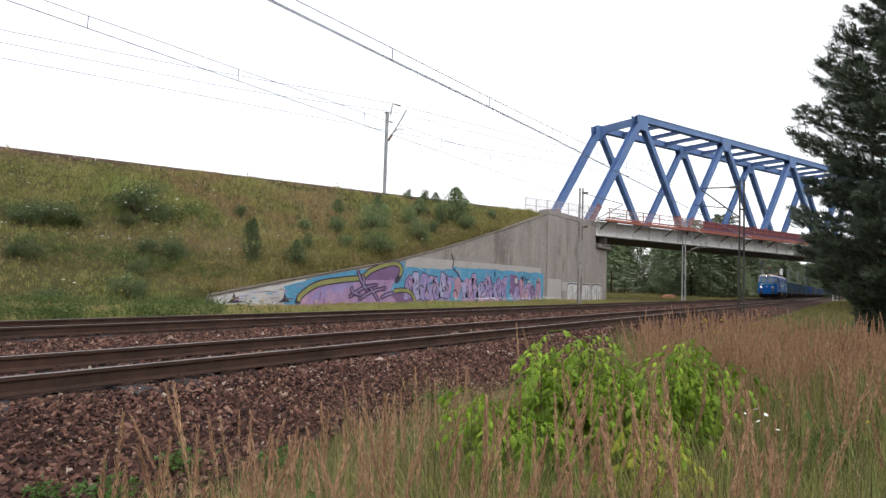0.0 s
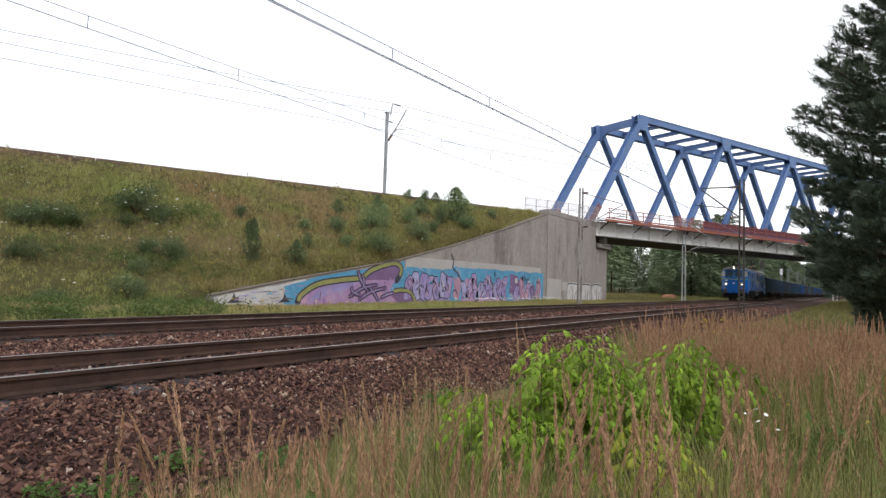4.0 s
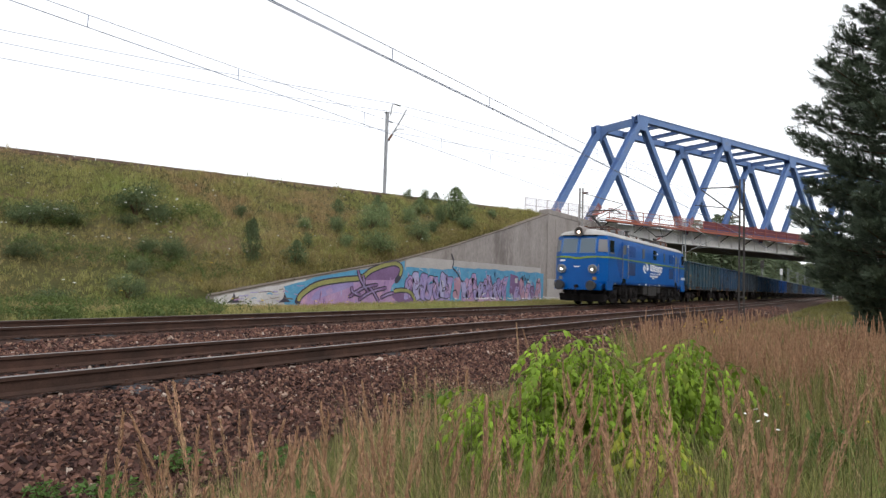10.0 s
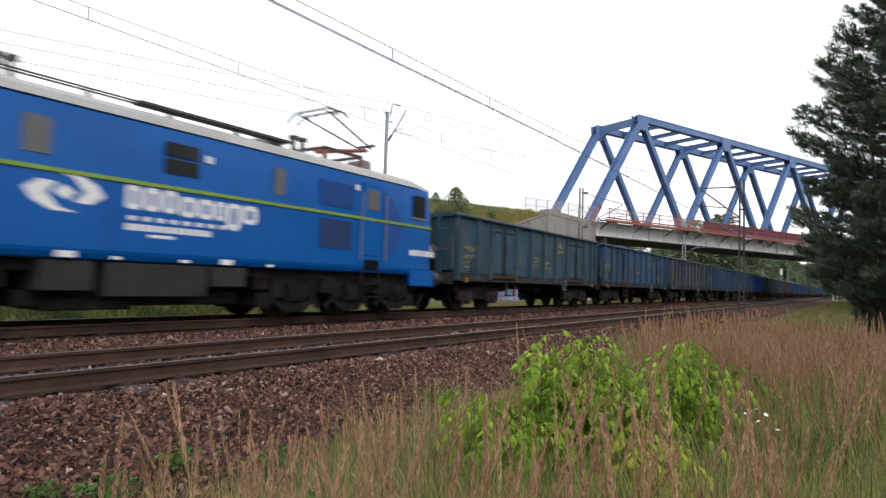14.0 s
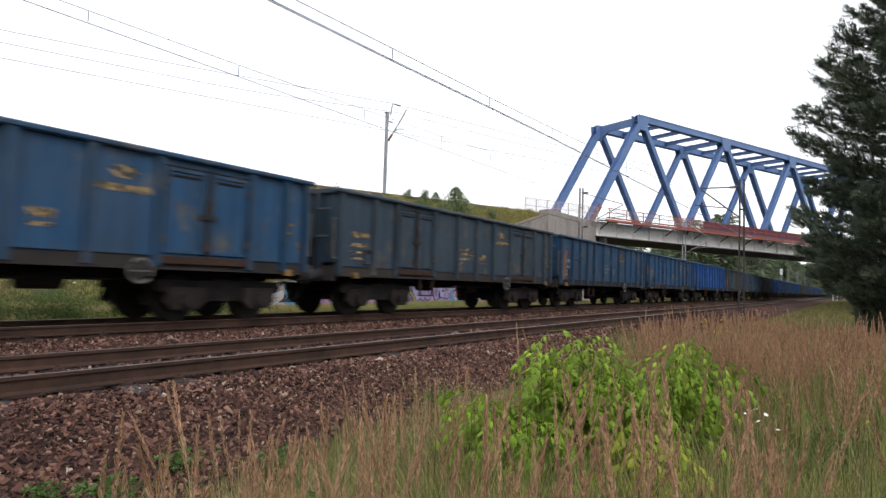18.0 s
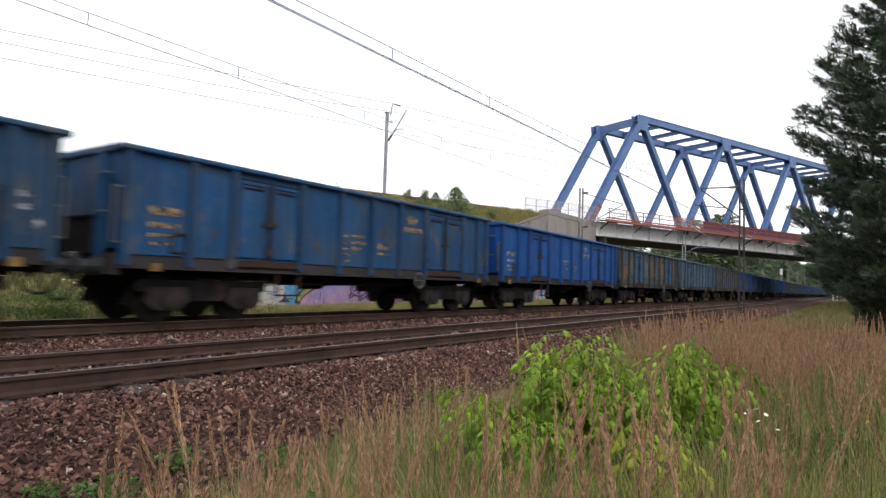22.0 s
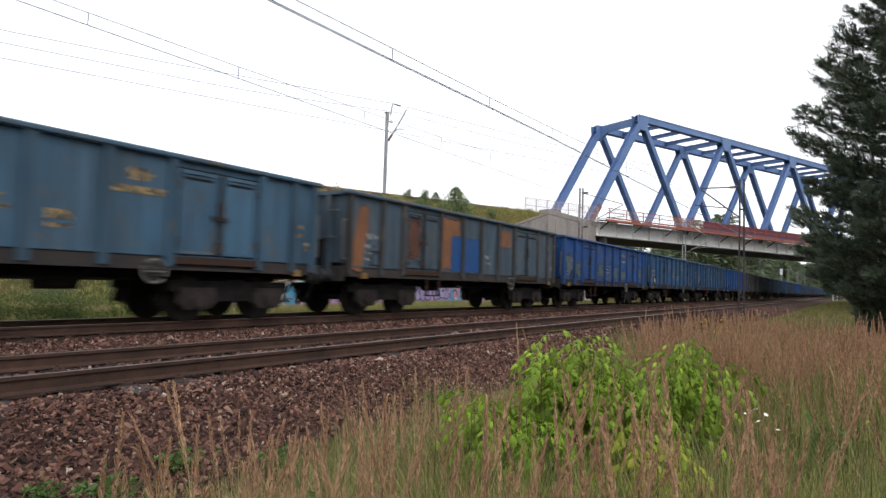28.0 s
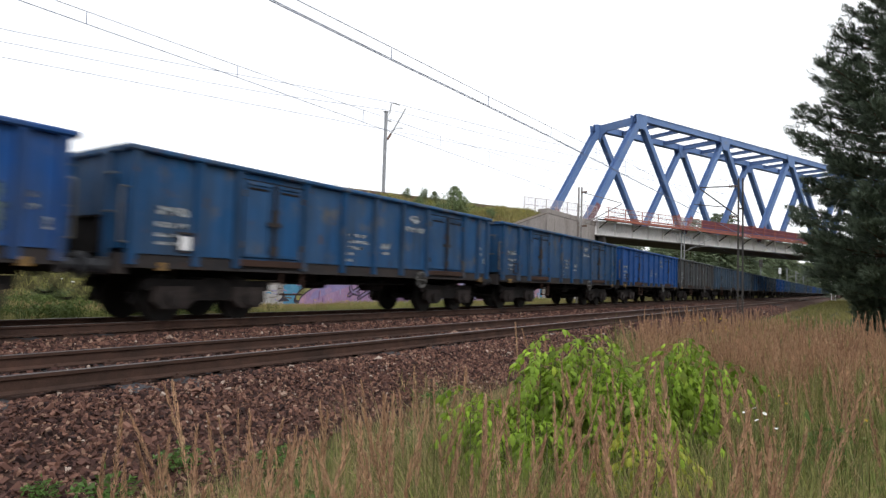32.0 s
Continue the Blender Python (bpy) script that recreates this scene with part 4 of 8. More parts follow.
def build_loco():
    L, H = 19.4, 1.48
    o = thing("electric_locomotive", "bright blue electric freight locomotive with lime stripe and grey roof", "locomotive")
    # body shell: plan outlines stacked in height; flat nose, chamfered corners, upper front leaning back
    levels = [(1.15, 1.40), (1.3, H), (2.6, H), (3.2, H - 0.03), (3.74, H - 0.09)]

    def lean(z):
        return max(0.0, z - 2.65) * 0.28

    def outline(z, h):
        fx, sx, fy = 0.46 + lean(z), 1.04 + lean(z) * 0.25, 0.98
        return [(fx, -fy), (fx, fy), (sx, h), (L - sx, h), (L - fx, fy), (L - fx, -fy), (L - sx, -h), (sx, -h)]
    verts = [(x, y, z) for z, h in levels for x, y in outline(z, h)]
    faces = [tuple(range(8))[::-1], tuple(8 * (len(levels) - 1) + i for i in range(8))]
    for a in range(len(levels) - 1):
        faces += [(8 * a + i, 8 * a + (i + 1) % 8, 8 * a + 8 + (i + 1) % 8, 8 * a + 8 + i) for i in range(8)]
    part("body_shell", Geo().add(verts, faces), M_BLUE, o, bevel=0.035)

    def nose(z):
        return 0.46 + lean(z)

    def side_h(z):
        return float(np.interp(z, [q[0] for q in levels], [q[1] for q in levels]))

    def on_corner(name, d, s, u0, u1, z0, z1, mat, label="", off=0.02):
        """A plate on the chamfered corner; u from the nose to the side."""
        pts = []
        for z in (z0, z1):
            a = Vector((nose(z), s * 0.98, z))
            b = Vector((1.04 + lean(z) * 0.25, s * side_h(z), z))
            for u in (u0, u1):
                pts.append(a.lerp(b, u))
        nrm = Vector((-(pts[1].y - pts[0].y) * s, abs(pts[1].x - pts[0].x) * s, 0)).normalized() * off
        q = [pts[0] + nrm, pts[1] + nrm, pts[1] - nrm, pts[0] - nrm, pts[2] + nrm, pts[3] + nrm, pts[3] - nrm, pts[2] - nrm]
        return part(name, Geo().hexa([(p.x if d > 0 else L - p.x, p.y, p.z) for p in q]), mat, o, label)
    # roof, arched, with rounded drooping ends
    roof = Geo()
    arc = [(-H + 0.07, 3.745), (-1.30, 3.90), (-1.0, 4.04), (-0.5, 4.14), (0, 4.17), (0.5, 4.14), (1.0, 4.04), (1.30, 3.90), (H - 0.07, 3.745)]
    st = [(0.64, 0.70, 0.06), (0.72, 0.76, 0.35), (1.0, 0.90, 0.75), (1.6, 1.0, 1.0), (L - 1.6, 1.0, 1.0), (L - 1.0, 0.90, 0.75), (L - 0.72, 0.76, 0.35), (L - 0.64, 0.70, 0.06)]
    verts = [(x, y * wy, 3.745 + (z - 3.745) * hz) for x, wy, hz in st for y, z in arc]
    k = len(arc)
    faces = [tuple(range(k)), tuple((len(st) - 1) * k + i for i in range(k))[::-1]]
    for s in range(len(st) - 1):
        faces += [(s * k + i, s * k + i + 1, (s + 1) * k + i + 1, (s + 1) * k + i) for i in range(k - 1)]
        faces.append((s * k + k - 1, s * k, (s + 1) * k, (s + 1) * k + k - 1))
    part("roof", roof.add(verts, faces), M_ROOF, o, "dusty grey arched roof")
    # lower skirts of the cabs
    for x0, x1 in ((0.48, 2.0), (L - 2.0, L - 0.48)):
        sk = Geo().prism([(-1.10, 0.82), (1.10, 0.82), (1.36, 1.16), (-1.36, 1.16)], "x", x0 + 0.05, x1)
        for s in (-1, 1):
            y = s * 1.43
            a, b = (x0 + 0.35, x1 + 0.0) if x0 < 5 else (x0, x1 - 0.35)
            sk.hexa([(a + 0.05, y - 0.04, 0.84), (b - 0.35 if x0 < 5 else b, y - 0.04, 0.84), (b - 0.35 if x0 < 5 else b, y + 0.04, 0.84), (a + 0.05, y + 0.04, 0.84),
                     (a, y - 0.04, 1.32), (b, y - 0.04, 1.32), (b, y + 0.04, 1.32), (a, y + 0.04, 1.32)])
        part("cab_skirt", sk, M_BLUE, o, "lower blue cab apron")
    # lime stripe all round, dipping at the noses
    for s in (-1, 1):
        part("stripe", Geo().box(1.02, L - 1.02, s * (H + 0.012) - 0.016, s * (H + 0.012) + 0.016, 2.555, 2.625), M_GREEN, o, "lime green waist stripe")
    for x, d in ((0.455, 1), (L - 0.455, -1)):
        g = Geo()
        for a, b, za, zb in ((-1.0, -0.55, 2.575, 2.565), (-0.55, -0.12, 2.565, 2.50), (-0.12, 0.12, 2.50, 2.50), (0.12, 0.55, 2.50, 2.565), (0.55, 1.0, 2.565, 2.575)):
            g.hexa([(x - 0.012, a, za - 0.05), (x + 0.012, a, za - 0.05), (x + 0.012, b, zb - 0.05), (x - 0.012, b, zb - 0.05),
                    (x - 0.012, a, za + 0.05), (x + 0.012, a, za + 0.05), (x + 0.012, b, zb + 0.05), (x - 0.012, b, zb + 0.05)])
        part("nose_stripe", g, M_GREEN, o)
    # doors, windows, louvres on both sides
    for s in (-1, 1):
        y = s * H

        def plate(name, x0, x1, z0, z1, mat, d=0.014, label=""):
            return part(name, Geo().box(x0, x1, min(y - s * 0.02, y + s * d), max(y - s * 0.02, y + s * d), z0, z1), mat, o, label)
        for xa, xb in ((1.33, 1.92), (L - 1.92, L - 1.33)):
            plate("cab_side_window", xa, xb, 2.86, 3.5, M_DARKGLASS, 0.006, "open dark cab side window")
            plate("window_sill", xa - 0.05, xb + 0.05, 2.80, 2.85, M_GREY, 0.03)
        for xa, xb in ((3.3, 4.15), (L - 4.15, L - 3.3)):
            dr = plate("cab_door", xa, xb, 1.62, 3.55, M_BLUE, 0.02, "narrow blue cab door")
            yy = y + s * 0.023
            part("door_window", Geo().box(xa + 0.18, xb - 0.2, yy - 0.004, yy + 0.004, 2.85, 3.4), M_SHEENPANE, dr, "small grey door pane")
            part("door_grip", Geo().tube([(xa - 0.07, yy + s * 0.05, 1.5), (xa - 0.07, yy + s * 0.05, 3.3)], 0.018, 6), M_LAMPRIM, dr)
            part("door_grip", Geo().tube([(xb + 0.07, yy + s * 0.05, 1.5), (xb + 0.07, yy + s * 0.05, 3.3)], 0.018, 6), M_LAMPRIM, dr)
            part("ladder", Geo().beam((xa + 0.08, y - s * 0.02, 0.45), (xa + 0.08, y - s * 0.02, 1.25), 0.04, 0.06, (1, 0, 0)).beam((xb - 0.08, y - s * 0.02, 0.45), (xb - 0.08, y - s * 0.02, 1.25), 0.04, 0.06, (1, 0, 0)).box(xa + 0.08, xb - 0.08, y - 0.06, y + 0.06, 0.5, 0.53).box(xa + 0.08, xb - 0.08, y - 0.06, y + 0.06, 0.85, 0.88), M_GRIME_SHADE, o)
            # flat dark plate imitates the shade inside a step recess
            plate("step_recess", xa + 0.12, xb - 0.12, 1.25, 1.5, M_DARKGLASS, 0.004)
        for xa, xb in ((4.52, 5.78), (L - 5.68, L - 4.52)):
            for z0, z1 in ((1.72, 2.45), (2.78, 3.4)):
                paint = M_LOUVRE if z0 < 2 else M_BLUE_DULL
                lv = part("filter_panel", Geo().box(xa, xb, y - 0.012, y + 0.012, z0, z1), paint, o, "dull dark blue ventilation filter panel")
                for i in range(16):
                    zz = z0 + 0.02 + (z1 - z0 - 0.04) * i / 16
                    part("slat", Geo().box(xa + 0.03, xb - 0.03, y - 0.019, y + 0.019, zz, zz + 0.022), paint, lv)
        for xa, xb in ((7.3, 7.72), (12.3, 12.6)):
            plate("side_window", xa, xb, 2.82, 3.42, M_SHEENPANE, 0.006, "small grey machine-room window")
        for z0, z1 in ((2.86, 3.14), (3.2, 3.46)):
            plate("side_window", 9.68, 10.4, z0, z1, M_DARKGLASS, 0.006, "dark open machine-room window")
        plate("notice_plate", 10.55, 10.7, 3.2, 3.34, M_WHITE, 0.006)
        plate("notice_plate", L - 4.42, L - 4.28, 3.3, 3.44, M_WHITE, 0.006)
        plate("notice_plate", 4.3, 4.44, 3.3, 3.44, M_WHITE, 0.006)
        # emblem and lettering as plain shapes
        y2 = y + s * 0.004
        emblem = Geo()
        for pts in ([(7.5, 2.26), (7.72, 2.42), (7.98, 2.40), (7.82, 2.22), (8.02, 2.0), (8.32, 1.93), (7.92, 1.93), (7.62, 2.08)],
                    [(8.75, 2.24), (8.53, 2.08), (8.27, 2.10), (8.43, 2.28), (8.23, 2.50), (7.93, 2.57), (8.33, 2.57), (8.63, 2.42)],
                    [(7.94, 2.24), (8.08, 2.38), (8.28, 2.27), (8.16, 2.12)]):
            emblem.prism([(a - 0.14, b) for a, b in pts], "y", y2 - 0.003, y2 + 0.003)
        part("emblem", emblem, M_WHITE, o, "white abstract emblem")
        yy = y + s * 0.004
        for x, w, z0, z1 in ((8.98, 0.29, 2.10, 2.53), (9.33, 0.30, 2.10, 2.53), (9.69, 0.29, 2.10, 2.53), (10.05, 0.34, 2.07, 2.46), (10.44, 0.34, 2.07, 2.46), (10.83, 0.21, 2.07, 2.46), (11.09, 0.35, 1.93, 2.46), (11.49, 0.37, 2.07, 2.46)):
            k = min(w * 0.36, 0.115)
            g = Geo().box(x, x + k, yy - 0.003, yy + 0.003, z0 + 0.03, z1 - 0.03).box(x + w - k, x + w, yy - 0.003, yy + 0.003, z0 + 0.05, z1 - 0.05)
            g.box(x + k * 0.4, x + w - k * 0.4, yy - 0.0026, yy + 0.0026, z1 - 0.10, z1).box(x + k * 0.4, x + w - k * 0.4, yy - 0.0026, yy + 0.0026, z0, z0 + 0.10)
            part("lettering_block", g, M_WHITE, o)
        for i in range(9):
            part("lettering_bar", Geo().box(9.05 + 0.27 * i, 9.19 + 0.27 * i, yy - 0.003, yy + 0.003, 1.90, 1.985), M_WHITE, o)
        for i in range(11):
            part("lettering_bar", Geo().box(9.0 + 0.16 * i, 9.13 + 0.16 * i, yy - 0.003, yy + 0.003, 1.72, 1.84), M_WHITE, o)
        part("lettering_bar", Geo().box(9.45, 9.95, yy - 0.003, yy + 0.003, 1.61, 1.67), M_WHITE, o)
        g = bars(Geo(), L - 2.05, 1.72, (0.13, 0.13, 0.13, 0.13, 0.06, 0.13, 0.13, 0.13), 0.17, yy + 0.003, 0.035)
        part("number_bars", g, M_WHITE, o, "white number bars")
        for x, w in ((2.1, 0.15), (6.5, 0.25), (7.9, 0.3), (8.8, 0.15), (10.1, 0.2), (11.0, 0.3), (12.2, 0.15)):
            part("sill_mark", Geo().box(x, x + w, yy - 0.003, yy + 0.003, 1.18, 1.24 + (0.05 if w == 0.3 else 0)), M_WHITE, o)
        blotch = [(3.26, 1.42), (2.95, 1.62), (2.66, 1.95), (2.50, 2.25), (2.44, 2.55), (2.56, 2.85), (2.80, 3.10), (3.05, 3.34), (3.26, 3.42)]
        for flip in (False, True):
            part("faded_blotch", Geo().prism([(L - a if flip else a, b) for a, b in blotch], "y", y - 0.003, y + 0.003), M_BLUE_DULL, o, "dull dark blue touched-up paint beside the door")
    # cab ends
    for x, d in ((0.0, 1), (L, -1)):
        def fx(z, out=0.0):
            return x + d * (nose(z) - out)

        def pane(name, y0, y1, z0, z1, mat, out=0.012, label=""):
            g = Geo().hexa([(fx(z0, out), y0, z0), (fx(z0, -0.02), y0, z0), (fx(z0, -0.02), y1, z0), (fx(z0, out), y1, z0),
                            (fx(z1, out), y0 * 0.97, z1), (fx(z1, -0.02), y0 * 0.97, z1), (fx(z1, -0.02), y1 * 0.97, z1), (fx(z1, out), y1 * 0.97, z1)])
            return part(name, g, mat, o, label)
        for y0, y1 in ((-0.92, -0.10), (0.10, 0.92)):
            pane("windscreen_frame", y0 - 0.05, y1 + 0.05, 2.76, 3.60, M_FRAME, 0.012)
            pane("windscreen", y0, y1, 2.80, 3.56, M_GLASS, 0.018, "large front windscreen")
        for s in (-1, 1):
            on_corner("corner_window", d, s, 0.14, 0.95, 2.86, 3.52, M_CORNER, "pale curtained corner window")
            on_corner("corner_stripe", d, s, -0.02, 1.0, 2.54, 2.61, M_GREEN, "", 0.012)
            # round headlamps
            y = s * 0.86
            hl = part("headlamp", Geo().tube([(x + d * 0.470, y, 1.93), (x + d * 0.335, y, 1.93), (x + d * 0.305, y, 1.93), (x + d * 0.305, y, 1.93), (x + d * 0.335, y, 1.93)], [0.23, 0.24, 0.225, 0.17, 0.16], 24), M_LAMPRIM, o, "round grey-rimmed headlamp")
            part("reflector", Geo().tube([(x + d * 0.335, y, 1.93), (x + d * 0.316, y, 1.93)], [0.165, 0.12], 20), M_LENS, hl, "ribbed headlamp glass")
            part("lens", Geo().tube([(x + d * 0.320, y, 1.90), (x + d * 0.301, y, 1.90)], [0.05, 0.035], 16), M_LAMP if d > 0 else M_DARKGLASS, hl, "glowing lens" if d > 0 else "dark lens")
            part("hand_rail", Geo().tube([(x + d * 0.440, s * 1.15, 1.7), (x + d * 0.340, s * 1.2, 1.75), (x + d * 0.340, s * 1.2, 2.1), (x + d * 0.440, s * 1.15, 2.15)], 0.018, 6), M_LAMPRIM, o)
            # buffers
            bf = part("buffer", Geo().tube([(x + d * 0.72, s * 0.875, 1.06), (x + d * 0.35, s * 0.875, 1.06), (x + d * 0.34, s * 0.875, 1.06), (x + d * 0.1, s * 0.875, 1.06)], [0.19, 0.18, 0.13, 0.12], 16), M_BUFFER, o, "dark grey side buffer")
            part("buffer_head", Geo().tube([(x + d * 0.12, s * 0.875, 1.06), (x + d * 0.04, s * 0.875, 1.06), (x, s * 0.875, 1.06)], [0.19, 0.27, 0.25], 18), M_BUFFER, bf)
            part("marker_plate", Geo().box(x + d * 0.440 - 0.02, x + d * 0.440 + 0.02, s * 0.95 - 0.1, s * 0.95 + 0.1, 1.36, 1.52), M_YELLOW if s < 0 else M_GREY, o)
            part("rail_guard", Geo().hexa([(x + d * 0.95, s * 0.02, 0.20), (x + d * 1.05, s * 0.02, 0.20), (x + d * 1.25, s * 1.25, 0.22), (x + d * 1.15, s * 1.25, 0.22), (x + d * 0.85, s * 0.02, 0.62), (x + d * 0.92, s * 0.02, 0.62), (x + d * 1.15, s * 1.3, 0.62), (x + d * 1.08, s * 1.3, 0.62)]), M_GRIME_SHADE, o, "black rail guard plate")
        part("top_lamp_housing", Geo().tube([(x + d * 2.620, 0, 4.0), (x + d * 1.620, 0, 4.04), (x + d * 0.920, 0, 4.0), (x + d * 0.580, 0, 3.93), (x + d * 0.520, 0, 3.93), (x + d * 0.520, 0, 3.93), (x + d * 0.580, 0, 3.93)], [0.06, 0.20, 0.26, 0.27, 0.25, 0.22, 0.21], 20), M_DUSTY, o, "dusty brownish-grey top headlamp housing")
        part("visor", Geo().beam((x + d * 0.72, -0.96, 3.735), (x + d * 0.72, 0.96, 3.735), 0.12, 0.035), M_GRIME_SHADE, o, "sooty rim above the windscreens")
        part("top_lamp_glass", Geo().tube([(x + d * 0.580, 0, 3.93), (x + d * 0.540, 0, 3.93)], [0.215, 0.16], 20), M_LENS, o, "clear headlamp glass")
        part("top_lamp", Geo().tube([(x + d * 0.550, 0, 3.90), (x + d * 0.520, 0, 3.90)], [0.08, 0.06], 16), M_LAMP if d > 0 else M_DARKGLASS, o)
        part("buffer_beam", Geo().box(min(x + d * 0.460, x + d * 0.660), max(x + d * 0.460, x + d * 0.660), -1.25, 1.25, 0.82, 1.22), M_BLUE, o)
        part("coupling", Geo().beam((x + d * 0.1, 0, 1.0), (x + d * 0.7, 0, 1.04), 0.09, 0.14).tube([(x + d * 0.15, 0, 1.0), (x + d * 0.2, 0, 0.6), (x + d * 0.4, 0, 0.55)], 0.03, 6), M_GRIME_SHADE, o)
        for yb in (-0.5, -0.35, 0.35, 0.5):
            part("brake_hose", Geo().tube([(x + d * 0.62, yb, 0.95), (x + d * 0.45, yb, 0.85), (x + d * 0.42, yb * 0.9, 0.55)], 0.03, 6), M_GRIME_SHADE, o)
        part("number_bars", Geo().box(x + d * 0.450 - 0.004, x + d * 0.450 + 0.004, -0.12, 0.22, 2.02, 2.08).box(x + d * 0.450 - 0.004, x + d * 0.450 + 0.004, 0.7, 1.0, 2.33, 2.42), M_WHITE, o)
    # underframe and bogies
    part("underframe", Geo().box(1.9, L - 1.9, -1.2, 1.2, 0.95, 1.2), M_GRIME_SHADE, o)
    part("cable_trough", Geo().box(7.5, 11.8, -1.0, 1.0, 0.34, 0.62).box(7.9, 9.4, -1.15, 1.15, 0.28, 0.5), M_GRIME_SHADE, o, "grimy trough under the floor boxes", bevel=0.03)
    part("equipment_box", Geo().box(7.7, 8.55, -1.42, 1.42, 0.62, 1.13), M_EQUIP, o, "grey under-floor box", bevel=0.02)
    part("equipment_box", Geo().box(8.75, 10.75, -1.42, 1.42, 0.52, 1.13), M_EQUIP, o, "grey under-floor box", bevel=0.02)
    part("equipment_box", Geo().box(10.85, 11.7, -1.42, 1.42, 0.72, 1.13), M_EQUIP, o, "grey under-floor box", bevel=0.02)
    for c in (4.3, L - 4.3):
        fr = part("bogie_frame", Geo().box(c - 3.0, c + 3.0, -1.18, -1.02, 0.66, 1.08).box(c - 3.0, c + 3.0, 1.02, 1.18, 0.66, 1.08).box(c - 1.6, c - 0.3, -0.95, 0.95, 0.32, 0.75).box(c + 0.3, c + 1.6, -0.95, 0.95, 0.32, 0.75).box(c - 2.9, c - 2.45, -1.2, 1.2, 0.3, 0.6).box(c + 2.45, c + 2.9, -1.2, 1.2, 0.3, 0.6).box(c - 2.9, c - 2.6, -1.1, 1.1, 0.5, 0.9).box(c + 2.6, c + 2.9, -1.1, 1.1, 0.5, 0.9).box(c - 1.1, c - 0.8, -1.1, 1.1, 0.5, 0.95).box(c + 0.8, c + 1.1, -1.1, 1.1, 0.5, 0.95), M_GRIME_SHADE, o, "grimy bogie frame", bevel=0.02)
        for dx in (-1.9, 0.0, 1.9):
            wheelset(o, c + dx, 0.625)
            for s in (-1, 1):
                part("axle_box", Geo().box(c + dx - 0.26, c + dx + 0.26, s * 1.22 - 0.12, s * 1.22 + 0.12, 0.42, 0.84).disc((c + dx, s * 1.30, 0.62), "y", 0.20, s * 0.10, 16).disc((c + dx, s * 1.40, 0.62), "y", 0.11, s * 0.04, 12), M_GRIME_SHADE, fr)
                tie = Geo().prism([(c + dx - 0.62, 0.40), (c + dx + 0.62, 0.40), (c + dx + 0.30, 0.17), (c + dx - 0.30, 0.17)], "y", s * 1.24 - 0.05, s * 1.24 + 0.05)
                for e in (-0.56, 0.56):
                    tie.beam((c + dx + e, s * 1.24, 0.38), (c + dx + e * 1.1, s * 1.24, 0.98), 0.12, 0.10, (0, 1, 0))
                part("axle_guard", tie, M_GRIME_SHADE, fr, "angular axle guard")
                for e in (-0.42, 0.42):
                    part("spring", Geo().tube([(c + dx + e, s * 1.22, 0.5), (c + dx + e, s * 1.22, 0.9)], 0.11, 10), M_GRIME_SHADE, fr)
                    part("brake_rod", Geo().beam((c + dx + e * 1.9, s * 1.2, 0.25), (c + dx + e * 1.3, s * 1.2, 0.7), 0.07, 0.1), M_GRIME_SHADE, fr)
        for s in (-1, 1):
            for e in (-0.95, 0.95):
                part("sand_box", Geo().box(c + e - 0.2, c + e + 0.2, s * 1.28 - 0.12, s * 1.28 + 0.12, 0.6, 1.0), M_GRIME_SHADE, fr, bevel=0.02)
    # roof gear
    rl = Geo()
    for y in (-0.78, -0.60):
        rl.tube([(6.9, y, 4.26), (12.2, y, 4.26)], 0.018, 6)
    part("roof_busbar", rl, M_DARKARM, o)
    part("walkway_plank", Geo().box(9.4, 13.2, -0.98, -0.66, 4.20, 4.25), M_DARKARM, o)
    for x in (7.0, 8.6, 10.2, 11.8):
        part("roof_insulator", Geo().tube([(x, -0.69, 4.06), (x, -0.69, 4.26)], [0.07, 0.04], 10), M_INSULATOR, o)
    for x, w, hgt in ((5.85, 0.55, 0.36), (12.75, 0.5, 0.24), (4.75, 0.4, 0.3), (16.2, 0.35, 0.3)):
        part("roof_box", Geo().box(x, x + w, -0.62, 0.1, 4.1, 4.1 + hgt), M_GREY, o, "grey roof equipment box", bevel=0.05)
    cable = [(4.9, -0.3, 4.42), (5.4, -0.35, 4.47), (5.9, -0.4, 4.50), (6.5, -0.4, 4.46), (6.9, -0.35, 4.36), (7.35, -0.4, 4.42)]
    part("roof_cable", Geo().tube(cable, 0.035, 6), M_REDARM, o, "red-brown roof cable")
    for x in (7.2, 7.45, 13.7, 14.0):
        part("breaker", Geo().tube([(x, -0.45, 4.1), (x, -0.45, 4.50)], [0.08, 0.05], 8).box(x - 0.09, x + 0.09, -0.54, -0.36, 4.46, 4.56), M_DARKARM, o, "dark insulated breaker")
    for c, d, raised in ((4.1, -1, 5.52), (L - 4.1, 1, 5.52)):
        pb = part("pantograph", Geo().box(c - 0.75, c - 0.68, -0.7, 0.7, 4.38, 4.46).box(c + 0.68, c + 0.75, -0.7, 0.7, 4.38, 4.46).box(c - 0.75, c + 0.75, -0.7, -0.63, 4.38, 4.46).box(c - 0.75, c + 0.75, 0.63, 0.7, 4.38, 4.46), M_RUSTARM, o, "half-raised pantograph on a rusty base frame")
        for ex in (-0.7, 0.7):
            for ey in (-0.66, 0.66):
                part("base_insulator", Geo().tube([(c + ex, ey, 4.05), (c + ex, ey, 4.38)], [0.09, 0.06], 10), M_INSULATOR, pb)
        knee = c + d * 1.65
